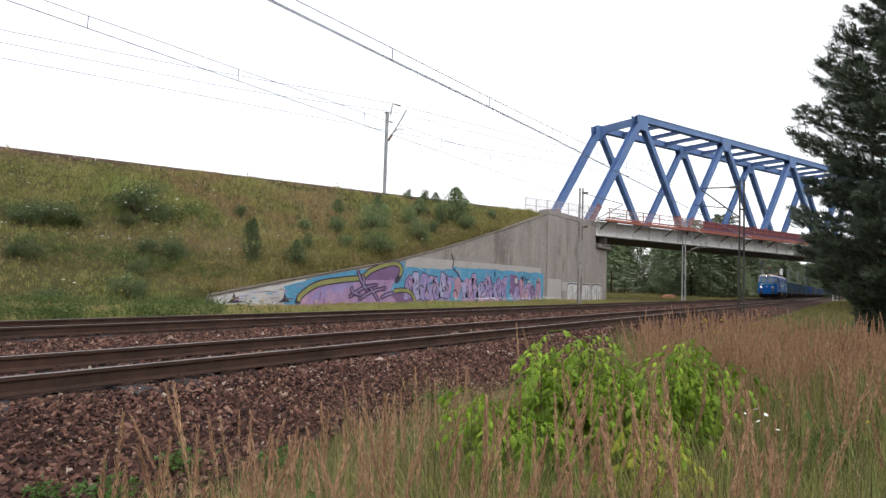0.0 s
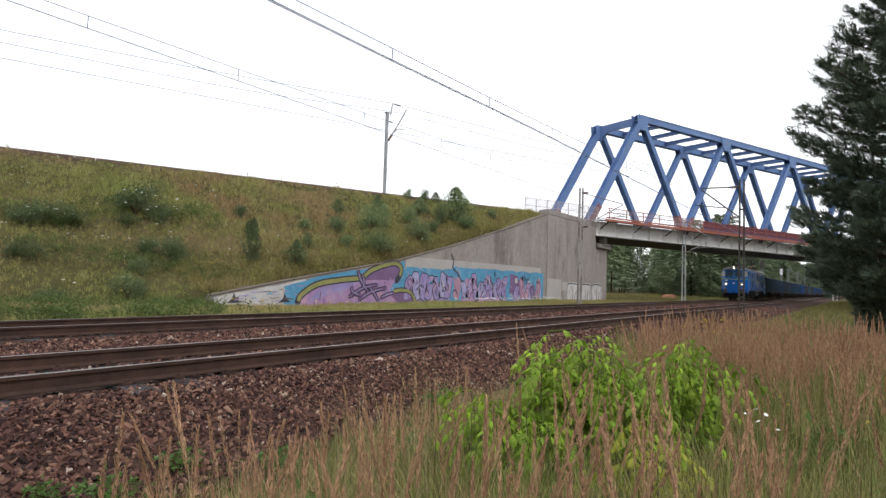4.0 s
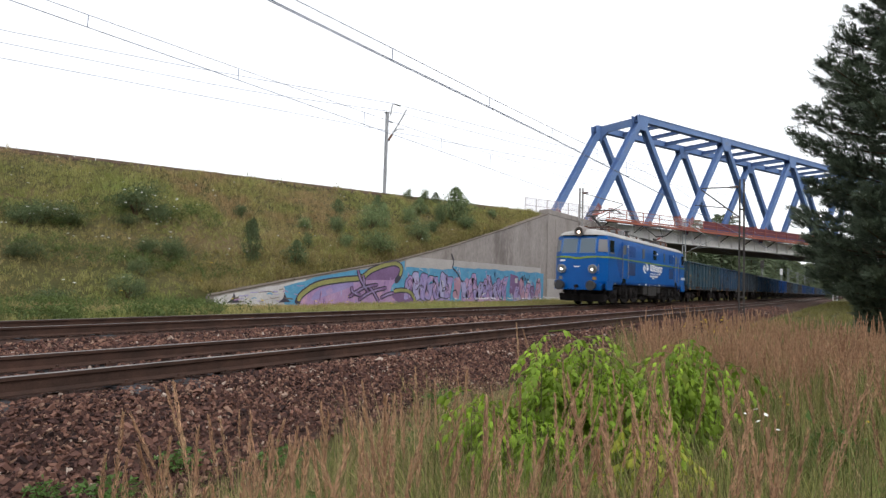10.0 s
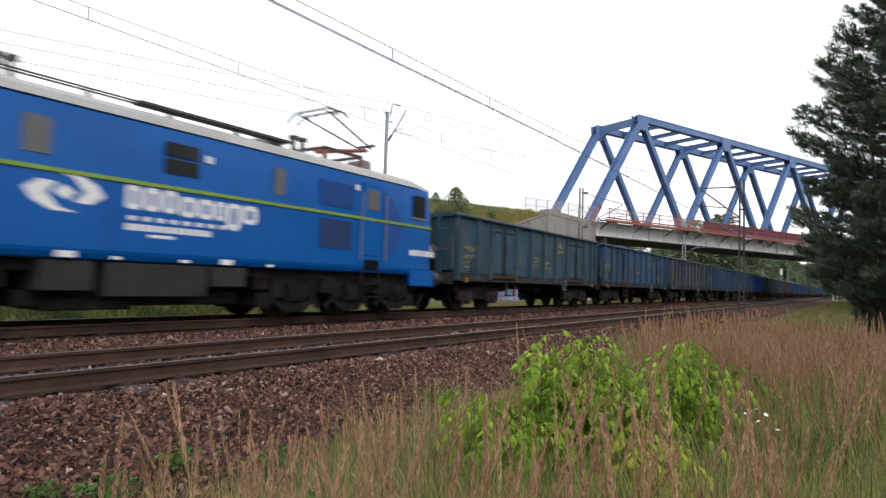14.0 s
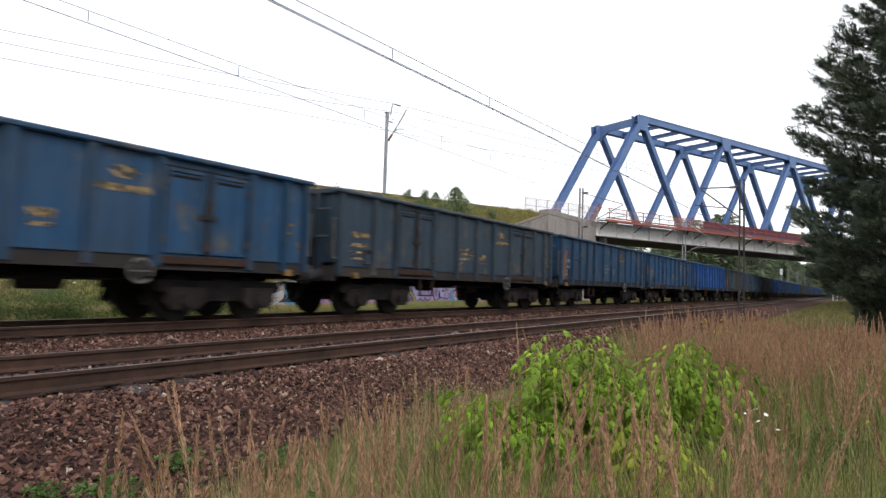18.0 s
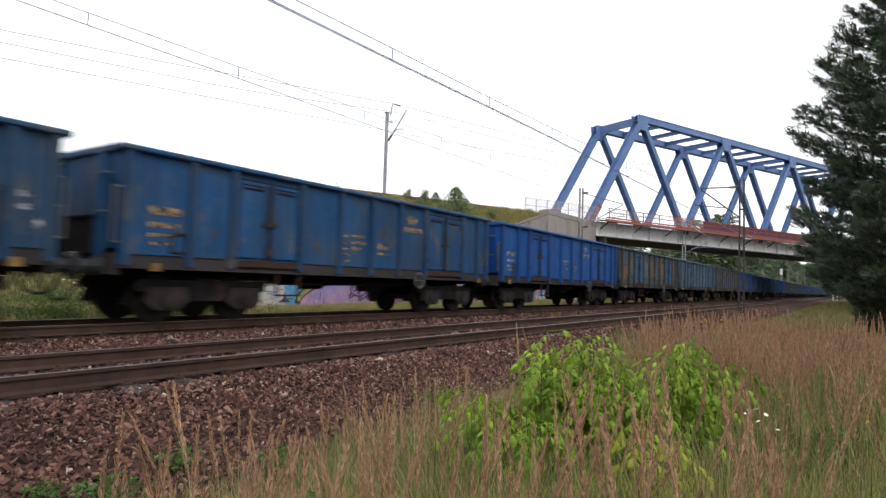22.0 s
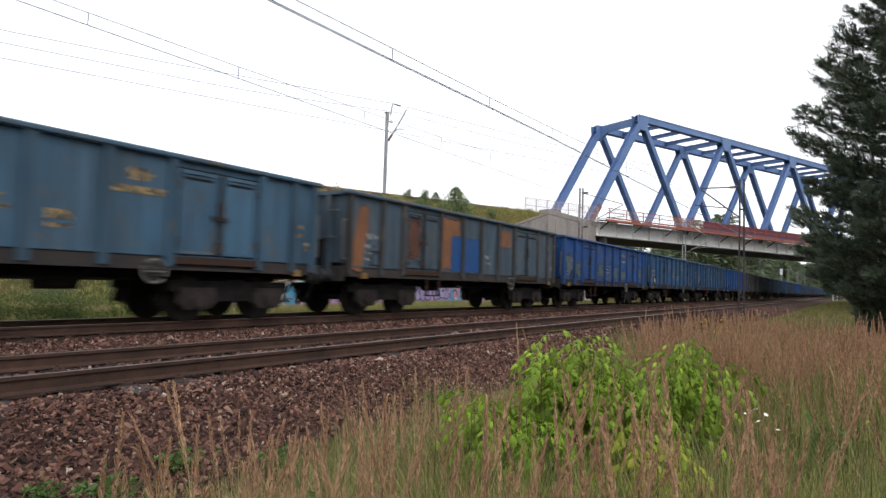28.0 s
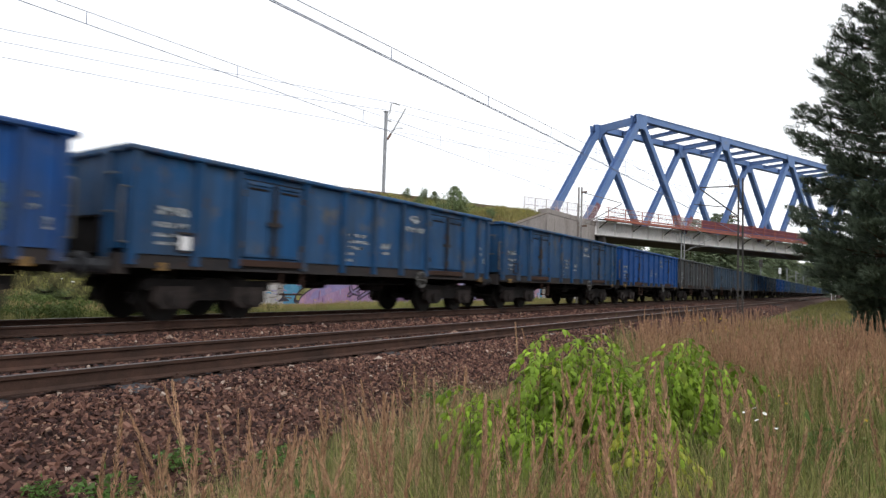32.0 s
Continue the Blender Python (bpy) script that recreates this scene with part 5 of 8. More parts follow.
        if d < 0:
            part("lower_arm", Geo().tube([(c + 0.1, 0, 4.46), (knee, 0, 4.98)], [0.07, 0.055], 8), M_DARKARM, pb)
            part("upper_arm", Geo().tube([(knee, 0, 4.98), (c + 0.1, 0, 5.36), (c + 0.4, 0, 5.44)], [0.06, 0.045, 0.03], 8), M_REDARM, pb)
            part("head_fork", Geo().tube([(c + 0.1, -0.45, 5.44), (c + 0.1, 0.45, 5.44)], 0.02, 6), M_REDARM, pb)
        else:
            part("lower_arm", Geo().tube([(c - 0.4, 0, 4.44), (knee, 0, 4.86)], [0.07, 0.055], 8), M_REDARM, pb)
            for s in (-1, 1):
                part("upper_arm", Geo().tube([(knee, s * 0.2, 4.9), (c - d * 0.35, s * 0.5, 5.42)], [0.03, 0.024], 8), M_DARKARM, pb)
        part("knee_bar", Geo().tube([(knee, -0.34, 4.98), (knee, 0.34, 4.98)], 0.045, 8), M_DARKARM, pb)
        part("tie_rod", Geo().tube([(c - d * 0.35, 0, 4.46), (knee + d * 0.15, 0, 4.88)], 0.018, 6), M_DARKARM, pb)
        for e in (-0.18, 0.18):
            hx = c - d * 0.4 + e
            part("contact_strip", Geo().tube([(hx, -0.98, raised - 0.22), (hx, -0.8, raised - 0.06), (hx, -0.6, raised), (hx, 0.6, raised), (hx, 0.8, raised - 0.06), (hx, 0.98, raised - 0.22)], 0.028, 6), M_DARKARM, pb)
        part("head_frame", Geo().beam((c - d * 0.4 - 0.2, -0.5, raised - 0.07), (c - d * 0.4 + 0.2, -0.5, raised - 0.07), 0.03, 0.03).beam((c - d * 0.4 - 0.2, 0.5, raised - 0.07), (c - d * 0.4 + 0.2, 0.5, raised - 0.07), 0.03, 0.03), M_DARKARM, pb)
    TRAIN.append((o, 0.33))
    return o


M_DUSTY = material("dusty_roof_paint", (0.20, 0.175, 0.165), (0.28, 0.25, 0.24), 0.8, scale=1.5, fine=18, bump=0.1, c=(0.10, 0.085, 0.08), cscale=2.2, camt=0.62)
M_FRAME = material("pale_window_frame", (0.05, 0.14, 0.33), (0.09, 0.19, 0.38), 0.5, scale=3, fine=20, bump=0.05)
# reflections on the dark panes are put into this grey base colour
M_SHEENPANE = glass("grey_sheen_pane", (0.12, 0.12, 0.125), 0.3, 0.3)
M_LOUVRE = material("louvre_paint", (0.012, 0.046, 0.165), (0.010, 0.036, 0.125), 0.6, scale=2, fine=20, bump=0.05)
M_BLUE_DULL = material("dull_blue_paint", (0.004, 0.066, 0.285), (0.004, 0.056, 0.235), 0.5, scale=1, fine=20, bump=0.02)
M_EQUIP = material("grey_equipment_paint", (0.030, 0.027, 0.026), (0.018, 0.016, 0.015), 0.8, scale=2, fine=20, bump=0.1)
M_CORNER = glass("pale_corner_glass", (0.20, 0.20, 0.215), 0.3)
build_loco()

# ---- open box wagons ----
PITCH_W = 14.04
NEAR_WAGONS = 14


def build_wagon(near=True):
    """The pattern for all wagons; x from 0 to 14.04 over the buffers. Those that stay far off get fewer small fittings."""
    o = thing("gondola_wagon", "open box freight wagon", "freight wagon", group="wagons of the train")
    x0, x1, h, zb, zt = 0.53, 13.51, 1.37, 1.30, 3.16
    posts = [0.61, 1.90, 2.85, 4.75, 6.08, 7.30, 8.52, 9.75, 11.85, 12.80, 13.43]
    doors = [(2.93, 4.67), (9.83, 11.77)]
    for s in (-1, 1):
        y = s * h
        part("side_sheet", Geo().box(x0, x1, y - 0.03, y + 0.03, zb, zt).box(x0, x1, y - 0.052, y + 0.052, zb + 0.001, zb + 0.03), M_WAGON, o)
        for x in posts if near or s < 0 else ():
            prof = [(x - 0.09, y), (x + 0.09, y), (x + 0.06, y + s * 0.125), (x - 0.06, y + s * 0.125)]
            g = Geo().add([(a, b, 1.10) for a, b in prof] + [(a, b, zt) for a, b in prof], [(0, 1, 2, 3), (4, 5, 6, 7), (0, 1, 5, 4), (1, 2, 6, 5), (2, 3, 7, 6), (3, 0, 4, 7)])
            part("side_post", g, M_WAGON, o)
        part("top_rail", Geo().box(x0 - 0.14, x1 + 0.14, min(y - s * 0.05, y + s * 0.15), max(y - s * 0.05, y + s * 0.15), zt, zt + 0.11), M_LITRAIL, o, "top rail with scuffs and edge light in its paint", bevel=0.03)
        part("side_sill", Geo().box(x0, x1, y - 0.024, y + 0.024, 1.08, 1.298).box(x0, x1, y + s * 0.02 - 0.06, y + s * 0.02 + 0.06, 1.04, 1.085), M_SILL, o, "dirty grey-brown side sill")
        for a, b in doors:
            m = (a + b) / 2
            for p, q in ((a, m - 0.03), (m + 0.03, b)):
                d = part("door", Geo().box(p + 0.05, q - 0.05, y + s * 0.045 - 0.02, y + s * 0.045 + 0.02, 1.36, 3.0), M_WAGON, o, "hinged side door leaf", bevel=0.012)
                if not near:
                    continue
                part("door_frame", Geo().box(p + 0.05, q - 0.05, y + s * 0.08 - 0.015, y + s * 0.08 + 0.015, 2.93, 3.0).box(p + 0.05, q - 0.05, y + s * 0.08 - 0.015, y + s * 0.08 + 0.015, 1.36, 1.42).box(p + 0.05, p + 0.11, y + s * 0.08 - 0.015, y + s * 0.08 + 0.015, 1.42, 2.93).box(q - 0.11, q - 0.05, y + s * 0.08 - 0.015, y + s * 0.08 + 0.015, 1.42, 2.93), M_WAGON, d)
                # dark strips paint the shade in the gaps round the door leaf
                part("vent_slot", Geo().box(p + 0.15, q - 0.15, y + s * 0.07 - 0.006, y + s * 0.07 + 0.006, 2.82, 2.87).box(p - 0.01, p + 0.05, y + s * 0.036 - 0.005, y + s * 0.036 + 0.005, 1.32, 3.06).box(q - 0.05, q + 0.01, y + s * 0.036 - 0.005, y + s * 0.036 + 0.005, 1.32, 3.06).box(p + 0.05, q - 0.05, y + s * 0.036 - 0.005, y + s * 0.036 + 0.005, 3.0, 3.04), M_GRIME_SHADE, d, "dark slot and strips for the shaded gaps round the leaf")
            lk = part("lock_bar", Geo().tube([(m, y + s * 0.12, 1.3), (m, y + s * 0.12, 3.0)], 0.022, 6).box(m - 0.18, m + 0.18, y + s * 0.10 - 0.03, y + s * 0.10 + 0.03, 2.06, 2.15).box(m - 0.06, m + 0.06, y + s * 0.12 - 0.04, y + s * 0.12 + 0.04, 2.12, 2.44).box(m - 0.10, m + 0.10, y + s * 0.10 - 0.03, y + s * 0.10 + 0.03, 1.42, 1.62), M_LOCK, o, "sooty door locking bar")
            for z in (1.55, 2.65) if near else ():
                for xx in (a + 0.03, b - 0.03):
                    part("hinge", Geo().box(xx - 0.05, xx + 0.05, y + s * 0.08 - 0.03, y + s * 0.08 + 0.03, z, z + 0.14), M_SILL, lk)
            part("door_threshold", Geo().box(a - 0.05, b + 0.05, y + s * 0.075 - 0.03, y + s * 0.075 + 0.03, 1.16, 1.30), M_RUST, o, "rusty door threshold")
        # lettering panels as plain bars
        yy = y + s * 0.034
        panels = (((6.25, 6.42, 2.05, 2.13), (6.52, 7.0, 2.05, 2.13), (6.25, 6.42, 1.89, 1.97), (6.52, 7.1, 1.89, 1.97), (6.25, 6.9, 1.73, 1.81), (6.25, 6.5, 1.57, 1.65), (6.25, 6.46, 1.41, 1.48)),
                  ((7.6, 8.0, 1.66, 1.74), (7.6, 8.0, 1.80, 1.97)), ((12.95, 13.1, 2.1, 2.2), (12.95, 13.1, 1.9, 2.0), (13.2, 13.3, 1.6, 1.8)),
                  ((1.05, 1.72, 2.06, 2.22), (1.05, 1.45, 1.82, 1.92), (1.5, 1.72, 1.82, 1.92), (1.05, 1.6, 1.64, 1.71), (1.05, 1.5, 1.49, 1.55)))
        for rows in panels if near else ():
            g = Geo()
            for a, b, za, zb in rows:
                g.box(a, b, yy - 0.004, yy + 0.004, za, zb)
            part("stencil_bar", g, M_STENCIL, o, "faded stencilled lettering bars")
        if near:
            hold = Geo()
            for a, b, za, zb in ((1.50, 1.86, 1.72, 1.76), (1.50, 1.54, 1.36, 1.72), (1.82, 1.86, 1.36, 1.72), (1.50, 1.86, 1.36, 1.39)):
                hold.box(a, b, y + s * 0.05 - 0.025, y + s * 0.05 + 0.025, za, zb)
            part("label_holder", hold, M_LOCK, o, "dark sheet-metal label holder")
        g = Geo().prism([(8.82, 2.76), (8.98, 2.88), (9.22, 2.88), (9.40, 2.76), (9.22, 2.64), (8.98, 2.64)], "y", yy - 0.004, yy + 0.004)
        g.box(8.64, 9.62, yy - 0.004, yy + 0.004, 2.40, 2.54)
        part("emblem", g, M_STENCIL, o, "faded emblem with lettering bar")
        part("handbrake_wheel" if s < 0 else "valve_wheel", Geo().tube([(9.45 + 0.22 * math.cos(t), y + s * 0.12, 1.0 + 0.22 * math.sin(t)) for t in np.linspace(0, 2 * math.pi, 17)], 0.028, 6, False).beam((9.25, y + s * 0.12, 1.0), (9.65, y + s * 0.12, 1.0), 0.03, 0.03).beam((9.45, y + s * 0.12, 0.8), (9.45, y + s * 0.12, 1.2), 0.03, 0.03, (1, 0, 0)), M_PALESTEEL, o, "pale spoked brake wheel")
        st = Geo()
        for a, b in ((4.1, 4.14), (4.74, 4.78)):
            st.box(a, b, y + s * 0.03 - 0.03, y + s * 0.03 + 0.03, 0.55, 1.06)
        st.box(4.1, 4.78, y + s * 0.03 - 0.07, y + s * 0.03 + 0.07, 0.53, 0.57)
        part("step", st, M_RUST, o, "rusty stirrup step")
        if not near:
            continue
        for x in (1.2, 12.95):
            part("tow_hook", Geo().box(x - 0.07, x + 0.07, y + s * 0.06 - 0.04, y + s * 0.06 + 0.04, 1.03, 1.15).box(x - 0.10, x + 0.10, y + s * 0.06 - 0.05, y + s * 0.06 + 0.05, 1.0, 1.03), M_YELLOW, o, "yellow tow hook")
        for x in (x0 - 0.13, x1 + 0.13):
            part("end_grab", Geo().beam((x, y, 1.5), (x, y, 2.5), 0.03, 0.05, (0, 1, 0)).tube([(x, y, 2.5), (x + (0.13 if x < 5 else -0.13), y, 2.5)], 0.022, 6).tube([(x, y, 1.5), (x + (0.13 if x < 5 else -0.13), y, 1.5)], 0.022, 6), M_PALESTEEL, o, "pale grab handle")
    for x in (x0, x1):
        d = -1 if x < 5 else 1
        part("end_wall", Geo().box(x - 0.03, x + 0.03, -h + 0.034, h - 0.034, zb, zt), M_WAGON, o)
        part("end_top_rail", Geo().box(min(x - d * 0.05, x + d * 0.13), max(x - d * 0.05, x + d * 0.13), -h + 0.06, h - 0.06, zt + 0.003, zt + 0.107), M_LITRAIL, o)
        if near:
            part("end_hatch", Geo().box(min(x + d * 0.03, x + d * 0.20), max(x + d * 0.03, x + d * 0.20), -0.72, 0.30, 1.30, 1.95).box(min(x + d * 0.03, x + d * 0.24), max(x + d * 0.03, x + d * 0.24), -0.76, 0.34, 1.955, 1.99), M_GRIME_SHADE, o, "near-black end box with a rim")
            part("end_rail", Geo().tube([(x + d * 0.16, -1.2, 2.05), (x + d * 0.16, -0.8, 2.05)], 0.018, 6).tube([(x + d * 0.16, -1.25, 2.75), (x + d * 0.16, -0.85, 2.75)], 0.018, 6), M_PALESTEEL, o, "pale end grab rails")
        for y in (-0.80, 0.80) if near else ():
            part("end_post", Geo().box(min(x + d * 0.03, x + d * 0.13), max(x + d * 0.03, x + d * 0.13), y - 0.08, y + 0.08, 1.1, zt), M_WAGON, o)
        part("headstock", Geo().box(x - 0.08, x + 0.08, -1.3, 1.3, 0.92, 1.296), M_SILL, o)
        e = 0.0 if x < 5 else PITCH_W
        for s in (-1, 1):
            bf = part("buffer", Geo().tube([(x + d * 0.08, s * 0.875, 1.06), (e + (0.3 if x < 5 else -0.3), s * 0.875, 1.06), (e + (0.29 if x < 5 else -0.29), s * 0.875, 1.06), (e + (0.08 if x < 5 else -0.08), s * 0.875, 1.06)], [0.17, 0.16, 0.12, 0.11], 12), M_BUFFER, o)
            part("buffer_head", Geo().tube([(e + (0.1 if x < 5 else -0.1), s * 0.875, 1.06), (e + (0.03 if x < 5 else -0.03), s * 0.875, 1.06), (e + (0.006 if x < 5 else -0.006), s * 0.875, 1.06)], [0.16, 0.25, 0.23], 14), M_BUFFER, bf)
        part("coupling", Geo().beam((e + (0.01 if x < 5 else -0.01), 0, 0.98), (x, 0, 1.03), 0.08, 0.13).tube([(x + d * 0.1, -0.45, 1.0), (x + d * 0.28, -0.46, 0.66), (e + (0.12 if x < 5 else -0.12), -0.46, 0.47), (e, -0.46, 0.43)], 0.028, 6).tube([(x + d * 0.1, 0.4, 1.0), (x + d * 0.3, 0.4, 0.6), (e, 0.4, 0.5)], 0.028, 6), M_GRIME_SHADE, o)
    part("floor", Geo().box(x0 + 0.04, x1 - 0.04, -h + 0.034, h - 0.034, 1.22, 1.294), M_GRIME_SHADE, o)
    part("load", Geo().hexa([(x0 + 0.05, -h + 0.04, 1.3), (x1 - 0.05, -h + 0.04, 1.3), (x1 - 0.05, h - 0.04, 1.3), (x0 + 0.05, h - 0.04, 1.3), (x0 + 0.05, -h + 0.04, 2.6), (x1 - 0.05, -h + 0.04, 2.6), (x1 - 0.05, h - 0.04, 2.6), (x0 + 0.05, h - 0.04, 2.6)]), M_COAL, o, "coal load")
    part("centre_sill", Geo().box(0.7, 13.34, -0.28, 0.28, 0.85, 1.2), M_GRIME_SHADE, o)
    for x in (5.4, 6.4, 7.6, 8.6) if near else ():
        part("cross_bearer", Geo().prism([(-1.3, 1.2), (1.3, 1.2), (1.3, 1.08), (0.4, 0.85), (-0.4, 0.85), (-1.3, 1.08)], "x", x - 0.05, x + 0.05), M_GRIME_SHADE, o)
    if near:
        part("air_tank", Geo().tube([(7.8, -0.6, 0.82), (8.5, -0.6, 0.82)], 0.19, 14), M_GRIME_SHADE, o)
    part("brake_cylinder", Geo().tube([(6.6, 0.5, 0.85), (7.3, 0.5, 0.85)], 0.2, 14), M_GRIME_SHADE, o)
    part("brake_rod", Geo().tube([(4.6, -0.9, 0.8), (9.4, -0.9, 0.84)], 0.03, 6).tube([(4.6, 0.9, 0.8), (9.4, 0.9, 0.84)], 0.03, 6), M_GRIME_SHADE, o)
    for c in (2.55, 11.49):
        bo = part("bogie_frame", Geo().prism([(c - 1.5, 0.84), (c + 1.5, 0.84), (c + 1.5, 0.64), (c + 1.22, 0.58), (c + 0.60, 0.58), (c + 0.42, 0.42), (c - 0.42, 0.42), (c - 0.60, 0.58), (c - 1.22, 0.58), (c - 1.5, 0.64)], "y", -1.10, -0.97).prism([(c - 1.5, 0.84), (c + 1.5, 0.84), (c + 1.5, 0.64), (c + 1.22, 0.58), (c + 0.60, 0.58), (c + 0.42, 0.42), (c - 0.42, 0.42), (c - 0.60, 0.58), (c - 1.22, 0.58), (c - 1.5, 0.64)], "y", 0.97, 1.10).box(c - 0.25, c + 0.25, -1.1, 1.1, 0.45, 0.88), M_GRIME_SHADE, o, "grimy two-axle bogie")
        for dx in (-0.9, 0.9):
            wheelset(o, c + dx, 0.46, near)
            for s in (-1, 1) if near else ():
                part("axle_box", Geo().prism([(c + dx - 0.40, 0.70), (c + dx + 0.40, 0.70), (c + dx + 0.42, 0.40), (c + dx + 0.26, 0.26), (c + dx - 0.26, 0.26), (c + dx - 0.42, 0.40)], "y", s * 1.10 - 0.09, s * 1.10 + 0.09).disc((c + dx, s * 1.18, 0.46), "y", 0.15, s * 0.08, 14), M_BOGIE, bo, "brown-dusted axle box housing")
                for ee in (-0.27, 0.27):
                    part("spring", Geo().tube([(c + dx + ee, s * 1.05, 0.35), (c + dx + ee, s * 1.05, 0.62)], 0.08, 8), M_GRIME_SHADE, bo)
        for s in (-1, 1):
            if near:
                part("brake_beam", Geo().beam((c - 1.55, s * 0.8, 0.35), (c - 1.4, s * 0.8, 0.75), 0.06, 0.12), M_GRIME_SHADE, bo)
    return o


M_LOCK = material("sooty_fitting_steel", (0.034, 0.026, 0.024), (0.018, 0.016, 0.017), 0.75, scale=3, fine=30, bump=0.2, c=(0.07, 0.04, 0.03), cscale=2.5, camt=0.6)
M_PALESTEEL = material("pale_worn_steel", (0.17, 0.165, 0.16), (0.09, 0.085, 0.08), 0.6, 0.3, scale=3, fine=30, bump=0.1)
M_BOGIE = material("dusty_bogie_steel", (0.036, 0.028, 0.026), (0.014, 0.012, 0.012), 0.85, scale=3.5, fine=30, bump=0.3, spec=0.2, per_object=0.3)


# wagon paint along the train: colour, worn or fresh, and the words for it
TEAL, SLATE, BLUE, BRIGHT, PALE, BROWN, STEELBLUE = (0.021, 0.066, 0.102), (0.022, 0.053, 0.096), (0.004, 0.060, 0.168), (0.001, 0.060, 0.245), (0.042, 0.098, 0.160), (0.042, 0.050, 0.058), (0.007, 0.053, 0.128)
GREYBLUE = (0.047, 0.076, 0.108)
LIVERY = [(TEAL, 0, "faded dark teal"), ((0.010, 0.050, 0.116), 0, "worn dark blue"), ((0.025, 0.045, 0.070), 0, "dirty slate grey-blue"), (STEELBLUE, 0, "dull dark blue, orange-patched"), (BLUE, 0, "worn mid-blue"),
          (BRIGHT, 1, "fresh bright blue"), (GREYBLUE, 0, "rusty brown and grey-blue"), (PALE, 0, "faded pale grey-blue"), (GREYBLUE, 0, "rusty grey-blue, orange-patched"), (BRIGHT, 0, "blotchy bright blue"),
          (BLUE, 0, "worn mid-blue"), (BLUE, 0, "worn mid-blue"), (BRIGHT, 1, "fresh bright blue"), (BROWN, 0, "rusty brown"), (SLATE, 0, "dirty slate grey-blue")]
LIVERY += [(c, f, w) for c, f, w in [(SLATE, 0, "dark slate blue"), (BLUE, 0, "worn mid-blue"), (SLATE, 0, "dark slate blue"), (BRIGHT, 1, "bright blue"), (BLUE, 0, "worn mid-blue"), (TEAL, 0, "faded teal"), (BLUE, 0, "worn blue"), (STEELBLUE, 0, "dull blue")] * 3]
FIRST = 33.25 - 13.52                 # the first wagon's front buffers behind the locomotive's front


